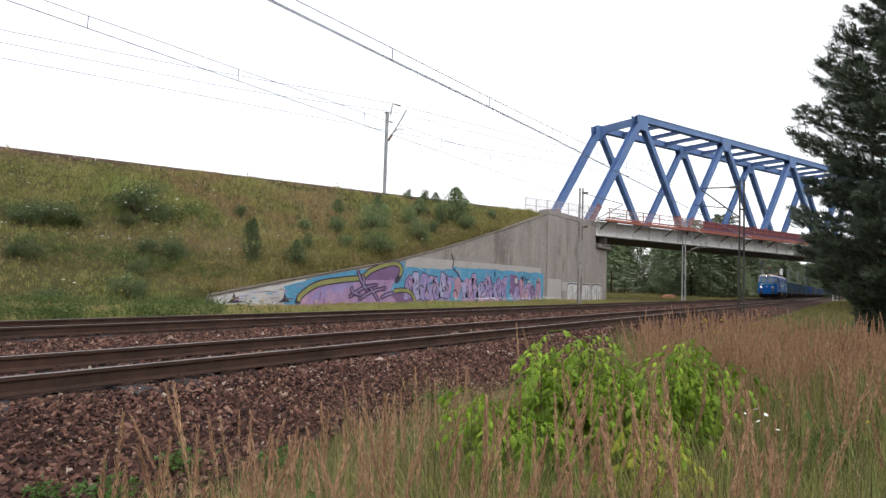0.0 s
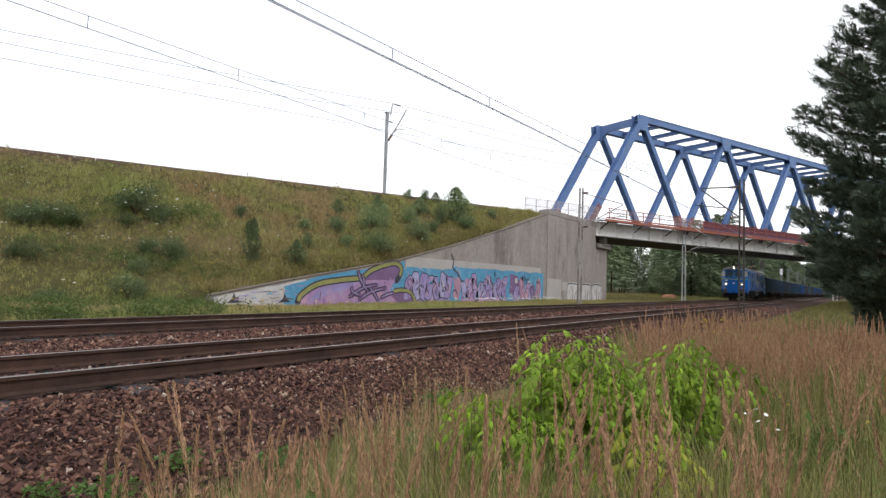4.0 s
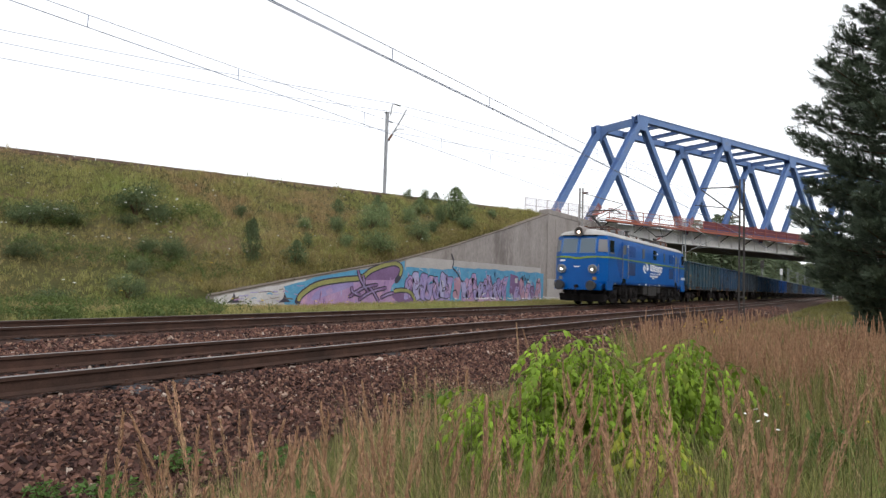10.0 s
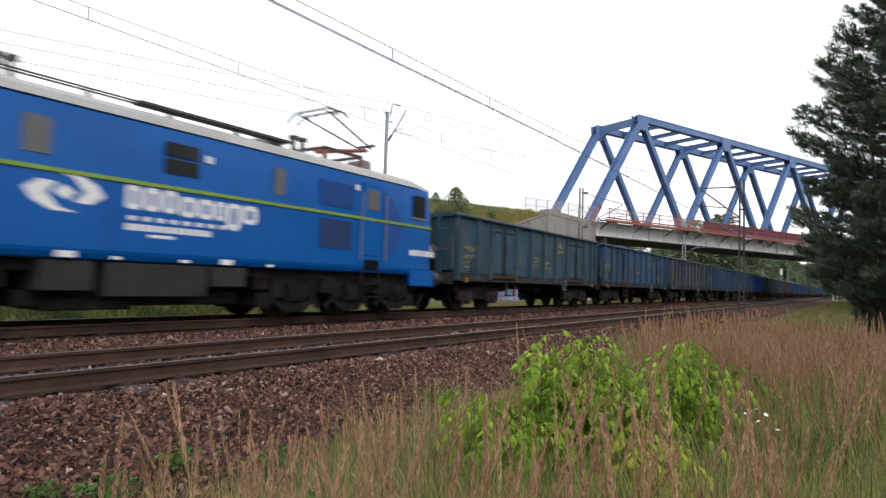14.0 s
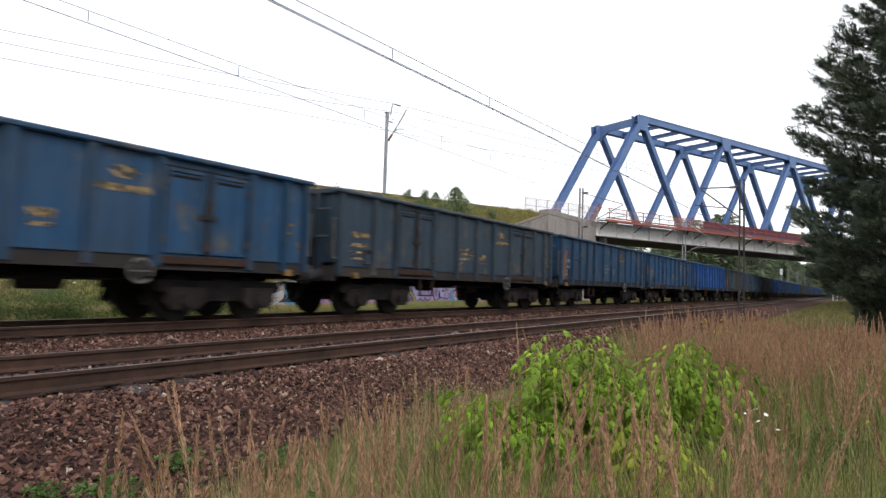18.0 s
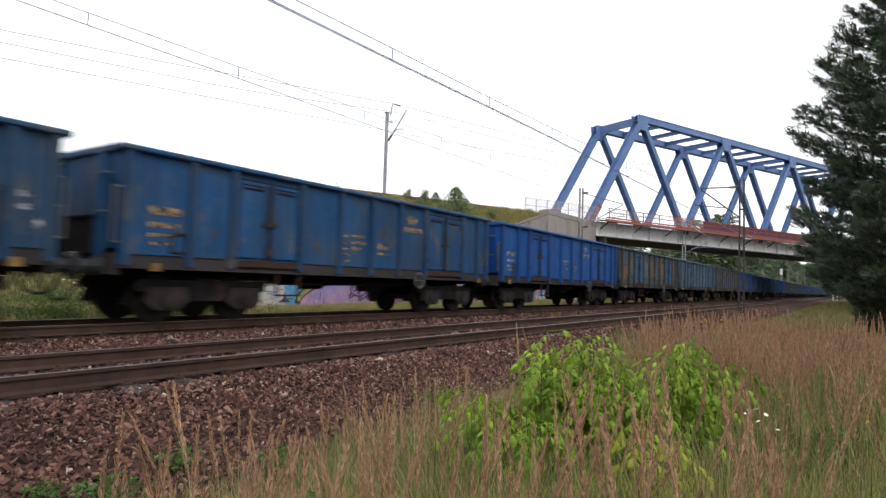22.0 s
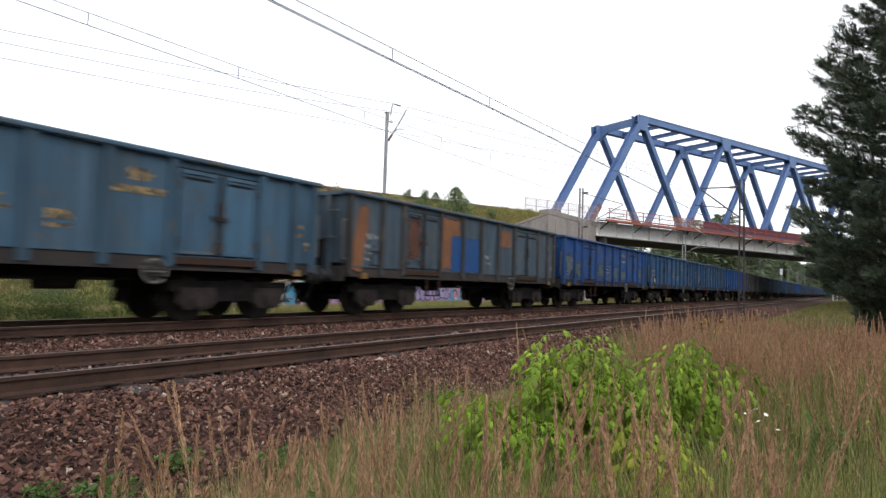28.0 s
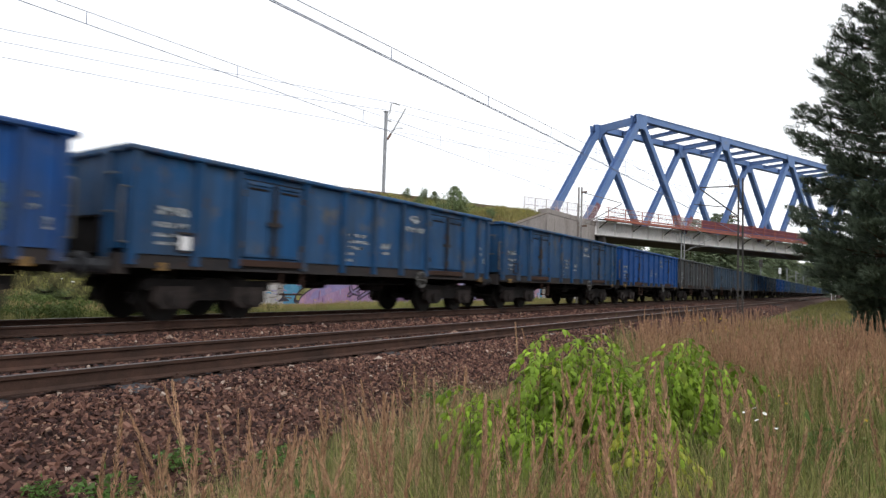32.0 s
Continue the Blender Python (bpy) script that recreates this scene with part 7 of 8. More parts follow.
def field(name, label, places, sizes, templates, mat, gen, tilt=0.12):
    vs, fs, base = [], [], 0
    n = len(places)
    pick = gen.integers(0, len(templates), n)
    for k, (tv, tf) in enumerate(templates):
        i = pick == k
        if not i.any():
            continue
        v, f = scatter(tv, tf, places[i], turns(i.sum(), tilt, sizes[i], gen))
        vs.append(v)
        fs.append(f + base)
        base += len(v)
    return tagged(new(name, fast_mesh(name, np.concatenate(vs), np.concatenate(fs), mat)), label, "grass", kind="stuff")


def on_ground(x, y, dz=-0.02):
    return np.stack([x, y, ground_z(x, y) + dz], -1)


def wedge(n, r0, r1, a0, a1, gen, power=1.0):
    """Places round the camera, thinning with distance."""
    r = r0 * (r1 / r0) ** (gen.uniform(0, 1, n) ** power)
    a = np.radians(gen.uniform(a0, a1, n))
    return r * np.cos(a), r * np.sin(a)


def edge_y(x):
    """Where the meadow gives way to the stones."""
    return 4.15 + 0.35 * np.sin(x * 1.3) + 0.15 * np.sin(x * 3.1) - 0.5 * np.exp(-((x - 1.5) / 1.2) ** 2)


def low(x, y):
    """The growth is lower towards the stones."""
    return np.interp(np.degrees(np.arctan2(y, x)), [22, 38, 48, 60, 75], [1.0, 0.9, 0.74, 0.6, 0.5])


def build_meadow():
    gen = np.random.default_rng(31)
    tufts = [blade_template(10, 0.68, 0.008, 0.55, gen) for _ in range(4)] + [blade_template(6, 0.74, 0.014, 0.75, gen) for _ in range(3)]
    x, y = wedge(17000, 1.7, 40, -10, 72, gen)
    keep = (y < edge_y(x) + gen.normal(0, 0.15, len(x))) & (y > -9)
    x, y = x[keep], y[keep]
    near_edge = np.clip((edge_y(x) - y) / 1.4, 0.25, 1)
    field("meadow_grass", "tall green meadow grass beside the railway", on_ground(x, y), gen.uniform(0.6, 1.3, len(x)) * (0.45 + 0.55 * near_edge) * low(x, y), tufts, M_GRASS, gen)
    x, y = wedge(5600, 2.0, 11, -10, 34, gen)
    keep = y < np.minimum(edge_y(x) - 0.9, 2.6)
    x, y = x[keep], y[keep]
    field("meadow_grass", "tall green meadow grass beside the railway", on_ground(x, y), gen.uniform(0.7, 1.55, len(x)), tufts, M_GRASS, gen)
    x, y = wedge(5200, 1.7, 5.8, 28, 76, gen)
    keep = y < edge_y(x) + gen.normal(0, 0.12, len(x))
    x, y = x[keep], y[keep]
    field("meadow_grass", "low meadow grass at the edge of the stones", on_ground(x, y), gen.uniform(0.45, 0.95, len(x)) * low(x, y), tufts, M_GRASS, gen)
    x, y = wedge(2500, 6.0, 16, -10, 18, gen)
    field("meadow_grass", "tall green meadow grass beside the railway", on_ground(x, y), gen.uniform(1.0, 1.55, len(x)), tufts, M_GRASS, gen)
    # dry stalks between
    stalks = [blade_template(4, 0.85, 0.006, 0.8, gen) for _ in range(5)]
    x, y = wedge(9500, 1.8, 30, -8, 65, gen)
    keep = (y < edge_y(x) - 0.1) & (y > -9)
    x, y = x[keep], y[keep]
    field("dry_grass", "straw-coloured dry grass stalks in the meadow", on_ground(x, y), gen.uniform(0.6, 1.15, len(x)) * low(x, y), stalks, M_STRAW, gen, 0.3)
    # long bent and broken straws
    bent = [blade_template(1, 0.95, 0.008, 0.25, gen) for _ in range(4)]
    x, y = wedge(260, 1.9, 9, -6, 62, gen)
    keep = y < edge_y(x) - 0.3
    x, y = x[keep], y[keep]
    field("dry_grass", "bent and broken straw stalks in the meadow", on_ground(x, y, 0.1), gen.uniform(0.5, 1.0, len(x)) * low(x, y), bent, M_STRAW, gen, 0.75)
    # feathery reed plumes on stalks
    plumes, stems = [], []
    for k in range(5):
        v, f = [], []
        h = 0.20 + 0.035 * k
        for i in range(120):
            t = i / 119
            a = gen.uniform(0, 2 * np.pi)
            rad = (0.013 * np.sin(np.pi * min(1.0, 0.12 + 0.55 * t)) ** 1.3 * (1.06 - t) + 0.0015) * gen.uniform(0.2, 1.2)
            c = np.array([rad * np.cos(a), rad * np.sin(a), t * h])
            up = np.array([np.cos(a) * 0.006, np.sin(a) * 0.006, gen.uniform(0.012, 0.030)])
            s = np.array([-np.sin(a), np.cos(a), 0]) * gen.uniform(0.0020, 0.0036)
            b = len(v)
            v += [c - s, c + s, c + up + s * 0.3, c + up - s * 0.3]
            f.append([b, b + 1, b + 2, b + 3])
        plumes.append((np.array(v), np.array(f)))
    def reeds(x, y, hts, sizes, name, label):
        base = on_ground(x, y)
        n = len(x)
        lean = gen.normal(0, 0.11, (n, 2))
        top = base + np.stack([lean[:, 0] * hts, lean[:, 1] * hts, hts], -1)
        sv = np.concatenate([base[:, None, :] + np.array([[-0.002, 0, 0], [0.002, 0, 0], [0, 0.003, 0]]), top[:, None, :] + np.array([[-0.0012, 0, 0.02], [0.0012, 0, 0.02], [0, 0.002, 0.02]])], 1)
        sf = np.array([[0, 1, 4, 3], [1, 2, 5, 4], [2, 0, 3, 5]])[None] + (np.arange(n) * 6)[:, None, None]
        tagged(new("reed_stalks", fast_mesh("reed_stalks", sv.reshape(-1, 3), sf.reshape(-1, 4), M_STRAW)), "thin straw stalks of the reeds", "reed", kind="stuff")
        vs, fs, b = [], [], 0
        pick = gen.integers(0, 5, n)
        for k, (tv, tf) in enumerate(plumes):
            i = pick == k
            m = turns(i.sum(), 0.0, sizes[i], gen)
            m[:, 0, 2] += lean[i, 0] * 1.5 * sizes[i]
            m[:, 1, 2] += lean[i, 1] * 1.5 * sizes[i]
            v, f = scatter(tv, tf, top[i], m)
            vs.append(v)
            fs.append(f + b)
            b += len(v)
        tagged(new(name, fast_mesh(name, np.concatenate(vs), np.concatenate(fs), M_PLUME)), label, "reed", kind="stuff")
    x, y = wedge(210, 2.1, 5, 4, 64, gen)
    keep = y < edge_y(x) - 0.5
    x, y = x[keep], y[keep]
    x2, y2 = wedge(170, 4.2, 8, -12, 28, gen)
    keep = (y2 < edge_y(x2) - 1.2) & ((x2 - 4.2) ** 2 + (y2 - 1.6) ** 2 > 1.0)
    x3, y3 = wedge(1800, 7.0, 17.5, -9, 16, gen, 0.85)
    keep3 = (y3 < edge_y(x3) - 0.9) & (y3 > -8)
    x, y = np.concatenate([x, x2[keep], x3[keep3]]), np.concatenate([y, y2[keep], y3[keep3]])
    reeds(x, y, gen.uniform(0.66, 0.98, len(x)) * (0.3 + 0.7 * low(x, y)), gen.uniform(0.8, 1.45, len(x)), "reed_plumes", "dry reddish-brown feathery reed plumes")
    # the rest of the meadow, all round
    x, y = wedge(4000, 2.0, 16, 72, 352, gen)
    keep = y < edge_y(x) - 0.2
    field("meadow_grass", "tall green meadow grass beside the railway", on_ground(x[keep], y[keep]), gen.uniform(0.55, 1.1, keep.sum()), tufts, M_GRASS, gen)


build_meadow()


def build_slope_grass():
    gen = np.random.default_rng(5)
    tufts = [blade_template(8, 0.36, 0.022, 0.95, gen, 1) for _ in range(5)]
    n = 46000
    x, y = gen.uniform(3, 46, n), gen.uniform(15.2, 40, n)
    u = (x - BO.x) * BU.x + (y - BO.y) * BU.y
    nn = (x - BO.x) * BN.x + (y - BO.y) * BN.y
    keep = (nn < -2.9) & ~((y < 20.9) & (y > 20.2) & (x > 13.9)) & (u < -9 + np.where(y < 20, 60, 0)) & (y < x * 3.2 + 4)
    x, y = x[keep], y[keep]
    patches = np.sin(x * 0.33 + 1.5 * np.sin(y * 0.27)) + np.sin(y * 0.41 + x * 0.12)
    size = gen.uniform(0.5, 1.15, len(x)) * (1 + 0.18 * patches)
    field("embankment_grass", "rough green and brown grass on the embankment slope", on_ground(x, y, -0.03), size, tufts, M_SLOPEGRASS, gen, 0.15)
    # longer grass at the foot of the wall and along the far strip
    x, y = gen.uniform(12.5, 75, 7600), gen.uniform(14.9, 20.3, 7600)
    field("verge_grass", "uncut grass strip along the foot of the wall", on_ground(x, y), gen.uniform(0.2, 0.75, len(x)) * (0.7 + 0.5 * np.sin(x * 0.9 + 2 * np.sin(y * 0.8))), tufts, M_WALLGRASS, gen, 0.2)
    x, y = gen.uniform(60, 160, 5000), gen.uniform(14.9, 45, 5000)
    field("verge_grass", "distant uncut grass beyond the bridge", on_ground(x, y), gen.uniform(0.8, 1.6, len(x)), tufts, M_VERGE, gen, 0.15)
    x, y = gen.uniform(26, 150, 6000), gen.uniform(-16, 4.0, 6000)
    field("verge_grass", "distant meadow grass beside the railway", on_ground(x, y), gen.uniform(0.9, 1.9, len(x)), tufts, M_VERGE, gen, 0.15)
    # dry grass along the wall's top edge
    x, y = gen.uniform(14.2, 45.5, 5200), 20.70 + gen.uniform(0, 1, 5200) ** 1.5 * 2.6
    field("dry_grass", "straw-coloured dry grass along the top of the wall", on_ground(x, y, -0.03), gen.uniform(0.5, 1.2, len(x)), tufts, M_DRYSLOPE, gen, 0.2)
    x, y = gen.uniform(3, 62, 6400), gen.uniform(15.4, 20.3, 6400)
    field("dry_grass", "dry grass and stalks at the foot of the wall", on_ground(x, y, -0.03), gen.uniform(0.35, 0.9, len(x)), tufts, M_DRYSLOPE, gen, 0.2)
    # broad-leaved herbs low on the slope
    tv, tf = leaf_cloud(40, 0.5, 0.8, 0.11, gen, gaps=6)
    x, y = gen.uniform(4, 24, 3600), gen.uniform(15.6, 31, 3600)
    clump = np.sin(x * 1.1 + 2 * np.sin(y * 0.8)) + np.sin(y * 1.4 + x * 0.5) > 0.35
    keep = clump & (ground_z(x, y) < 4.4) & ((x < 13.5) | (y > 21)) & (x + np.clip(31 - y, 0, 9) < 26)
    tagged(field("slope_herbs", "bright green broad-leaved herbs low on the slope", on_ground(x[keep], y[keep]), gen.uniform(0.35, 0.95, keep.sum()), [(tv, tf)], M_HERB, gen, 0.2), category="herb")
    x, y = gen.uniform(3, 12.6, 1300), gen.uniform(14.9, 20.6, 1300)
    keep = np.sin(x * 1.9 + 2 * np.sin(y * 1.3)) + np.sin(y * 1.7 + x * 0.8) > 0.25
    x, y = x[keep], y[keep]
    tagged(field("slope_herbs", "broad-leaved herbs and nettles beside the track", on_ground(x, y), gen.uniform(0.3, 1.0, len(x)), [(tv, tf)], M_HERB, gen, 0.2), category="herb")
    # taller weeds along the crest
    u = gen.uniform(-88, -8, 420)
    u = u[np.sin(u * 0.9) + np.sin(u * 0.37) > 0.1]
    q = gen.uniform(-3.0, -0.5, len(u))
    x, y = BO.x + BU.x * u + BN.x * q, BO.y + BU.y * u + BN.y * q
    tagged(field("crest_weeds", "ragged weeds along the embankment crest", on_ground(x, y, -0.03), gen.uniform(0.8, 1.9, len(x)), tufts, M_SLOPEGRASS, gen, 0.2), category="weed")
    # white and yellow blossoms dotted over slope and verge
    petal = (np.array([[-1, -1, 0], [1, -1, 0], [1, 1, 0], [-1, 1, 0], [-0.7, -0.7, 0.5], [0.7, -0.7, 0.5], [0.7, 0.7, 0.5], [-0.7, 0.7, 0.5]], float), np.array([[3, 2, 1, 0], [4, 5, 6, 7], [0, 1, 5, 4], [1, 2, 6, 5], [2, 3, 7, 6], [3, 0, 4, 7]]))
    for count, mat, words, lo, hi in ((120, M_PETAL, "small white umbel blossoms", 20.9, 34), (190, M_PETAL, "small white blossoms at the wall foot", 17.5, 20.2), (60, M_YPETAL, "small yellow blossoms", 15.2, 24)):
        x, y = gen.uniform(30 if lo == 17.5 else 9, 46, count), gen.uniform(lo, hi, count)
        nn = (x - BO.x) * BN.x + (y - BO.y) * BN.y
        keep = nn < -3
        p = on_ground(x[keep], y[keep], 0.36)
        if lo == 20.9:
            for bx, by, bh in ((15.2, 26.7, 1.5), (11.2, 27.5, 0.9), (14.8, 25.6, 0.6), (15.4, 26.9, 1.2)):
                q = on_ground(bx + gen.normal(0, 0.6, 11), by - 0.3 + gen.normal(0, 0.4, 11), bh)
                q[:, 2] += gen.normal(-0.2, 0.25, 11)
                p = np.concatenate([p, q])
        tagged(field("blossoms", words, p, gen.uniform(0.02, 0.045, len(p)), [petal], mat, gen, 0.3), category="flower")


M_DRYSLOPE = material("dry_slope_grass", (0.34, 0.27, 0.13), (0.26, 0.24, 0.085), 0.85, scale=0.6, fine=3, bump=0, per_island=0.3, spec=0.15, transmit=0.25)
M_WALLGRASS = material("wall_foot_grass", (0.16, 0.165, 0.055), (0.25, 0.20, 0.09), 0.8, scale=0.9, fine=3, bump=0, c=(0.31, 0.23, 0.125), cscale=0.9, camt=0.42, per_island=0.4, spec=0.15, transmit=0.3)
M_VERGE = material("verge_grass", (0.15, 0.165, 0.052), (0.25, 0.205, 0.085), 0.8, scale=0.5, fine=3, bump=0, c=(0.22, 0.17, 0.08), cscale=0.4, camt=0.58, per_island=0.35, spec=0.15, transmit=0.3)
def leaf_cloud(n, radius, height, size, gen, flat=0.6, gaps=7):
    """Leaf sprays gathered in clumps inside an uneven bush or crown; triangles in pairs."""
    hubs = gen.normal(0, 1, (gaps, 3))
    hubs /= np.linalg.norm(hubs, axis=1)[:, None]
    hubs *= gen.uniform(0.25, 0.85, (gaps, 1))
    c = hubs[gen.integers(0, gaps, n)] + gen.normal(0, 0.20, (n, 3))
    c *= np.array([radius, radius, height / 2])
    c[:, 2] += height / 2
    c[:, 2] = np.maximum(c[:, 2], 0.02)
    tv = np.array([[0, -0.28, 0], [0.55, -0.16, 0.05], [1.0, 0, -0.05], [0.5, 0.2, 0.06], [0, 0.05, 0]]) * size
    tf = np.array([[0, 1, 2, 3]])
    m = tumble(n, gen.uniform(0.6, 1.3, n), gen)
    v = np.einsum("nij,vj->nvi", m, tv[:4]) + c[:, None, :]
    f = tf[None] + (np.arange(n) * 4)[:, None, None]
    return v.reshape(-1, 3), f.reshape(-1, 4)


def build_bushes():
    gen = np.random.default_rng(12)
    crowns = [fast_mesh("foliage", *leaf_cloud(3000, 0.5, 1.0, 0.055, gen, gaps=24), M_BUSHLEAF) for _ in range(4)]
    for k in range(2):
        n = 2400
        z = gen.uniform(0.0, 1.0, n)
        a = gen.uniform(0, 2 * np.pi, n)
        rad = np.sin(np.pi * (0.20 + 0.77 * z)) ** 0.9 * (0.36 + 0.13 * np.sin(z * 11 + 3 * np.sin(a * 2 + k)) + 0.10 * np.sin(a * 3 + z * 5)) * np.sqrt(gen.uniform(0.15, 1.3, n))
        tv = np.array([[0, -0.012, 0], [0.05, -0.008, 0.012], [0.06, 0.008, 0.016], [0, 0.012, 0]])
        v, f = scatter(tv, np.array([[0, 1, 2, 3]]), np.stack([rad * np.cos(a), rad * np.sin(a), z], -1), tumble(n, gen.uniform(0.6, 1.3, n), gen))
        crowns.append(fast_mesh("foliage", v, f, M_BUSHLEAF))
    # x, y, width, height on the embankment
    spots = [(15.0, 27.2, 2.4, 1.7), (11.5, 27.9, 2.8, 0.8), (14.9, 23.7, 1.6, 1.0), (17.7, 22.3, 0.9, 1.9), (19.4, 21.3, 1.2, 1.1), (26.4, 22.9, 1.9, 1.5), (29.1, 24.8, 1.0, 1.4), (23.5, 22.1, 1.0, 0.9),
             (25.1, 21.2, 2.3, 1.3), (28.8, 21.3, 1.6, 1.4), (34.4, 22.4, 2.4, 2.3), (34.1, 21.4, 1.5, 1.1), (32.8, 24.2, 1.4, 1.1), (12.7, 22.6, 0.8, 0.7), (22.8, 24.5, 1.1, 0.8), (39.4, 22.3, 0.9, 1.0),
             (19.0, 24.2, 0.7, 0.8), (14.3, 26.5, 1.2, 0.6), (12.3, 27.4, 1.4, 0.6), (36.0, 25.2, 0.9, 0.9), (33.9, 26.2, 0.8, 1.0), (37.6, 24.2, 0.7, 0.8), (35.2, 25.6, 1.0, 1.1), (15.6, 26.4, 1.3, 1.2), (10.6, 27.4, 1.6, 1.0), (9.6, 24.6, 1.3, 0.7), (13.9, 24.4, 1.3, 0.7), (24.2, 23.4, 1.2, 1.2), (27.6, 23.0, 1.0, 1.5), (30.6, 23.4, 1.4, 1.2), (33.0, 22.6, 1.2, 1.6), (31.2, 22.0, 1.1, 1.0), (36.2, 23.2, 1.3, 1.5), (21.3, 22.6, 0.7, 0.9), (26.2, 25.4, 1.0, 0.9), (20.2, 26.6, 0.9, 0.8), (9.2, 21.6, 1.6, 0.8), (11.6, 21.2, 1.2, 0.9)]
    upright = (3, 4, 6, 10, 12, 16, 19, 21, 28, 34)
    stem = Geo()
    for k in range(5):
        a = 2 * math.pi * k / 5
        stem.tube([(0, 0, -0.1), (0.12 * math.cos(a), 0.12 * math.sin(a), 0.35), (0.3 * math.cos(a), 0.3 * math.sin(a), 0.75)], [0.03, 0.02, 0.008], 5)
    sm = stem.mesh("branchwork", M_BARK)
    for i, (x, y, w, h) in enumerate(spots):
        o = thing("bush", "young green conifer shrub on the grassy embankment" if i in upright else "dark green leafy bush on the grassy embankment", "bush", Matrix.Translation((x, y, float(ground_z(x, y)) - 0.05)) @ Matrix.Rotation(gen.uniform(0, 6.28), 4, "Z"), "bushes on the slope")
        for nm, me in (("branchwork", sm), ("foliage", crowns[4 + i % 2] if i in upright else crowns[i % 4])):
            p = part(nm, me, None, o)
            p.scale = (w, w, h) if nm == "foliage" else (w * 0.7, w * 0.7, h * 0.6)
    # weeds at the edge of the stones
    for x, y, w, h in ((2.9, 4.45, 0.45, 0.28), (3.6, 4.1, 0.5, 0.35), (2.2, 4.2, 0.5, 0.4), (6.3, 4.3, 0.5, 0.4), (4.8, 3.6, 0.5, 0.45), (2.9, 3.1, 0.6, 0.5), (1.95, 4.5, 0.3, 0.22), (6.0, 0.35, 1.0, 0.8), (3.25, 0.10, 0.55, 0.52), (3.6, -0.05, 0.6, 0.58), (3.0, -0.02, 0.5, 0.45), (3.9, 0.12, 0.5, 0.55)):
        o = thing("weed", "low bright green weed in the meadow's edge", "weed", pose(x, y, float(ground_z(x, y)) - 0.03), "weeds")
        p = part("foliage", WEED.setdefault(0, fast_mesh("weed_foliage", *leaf_cloud(170, 0.5, 1.0, 0.16, gen, gaps=8), M_WEED)), None, o)
        p.scale = (w, w, h)
        p = part("branchwork", sm, None, o)
        p.scale = (w * 0.7, w * 0.7, h * 0.9)


WEED = {}
M_HERB = material("slope_herb_leaf", (0.088, 0.130, 0.040), (0.130, 0.165, 0.055), 0.7, scale=1.0, fine=10, bump=0, per_island=0.4, spec=0.2, transmit=0.3)
M_WEED = material("weed_leaf", (0.11, 0.20, 0.045), (0.08, 0.15, 0.038), 0.6, scale=3, fine=20, bump=0, per_island=0.35, spec=0.3, transmit=0.3)
build_slope_grass()
build_bushes()


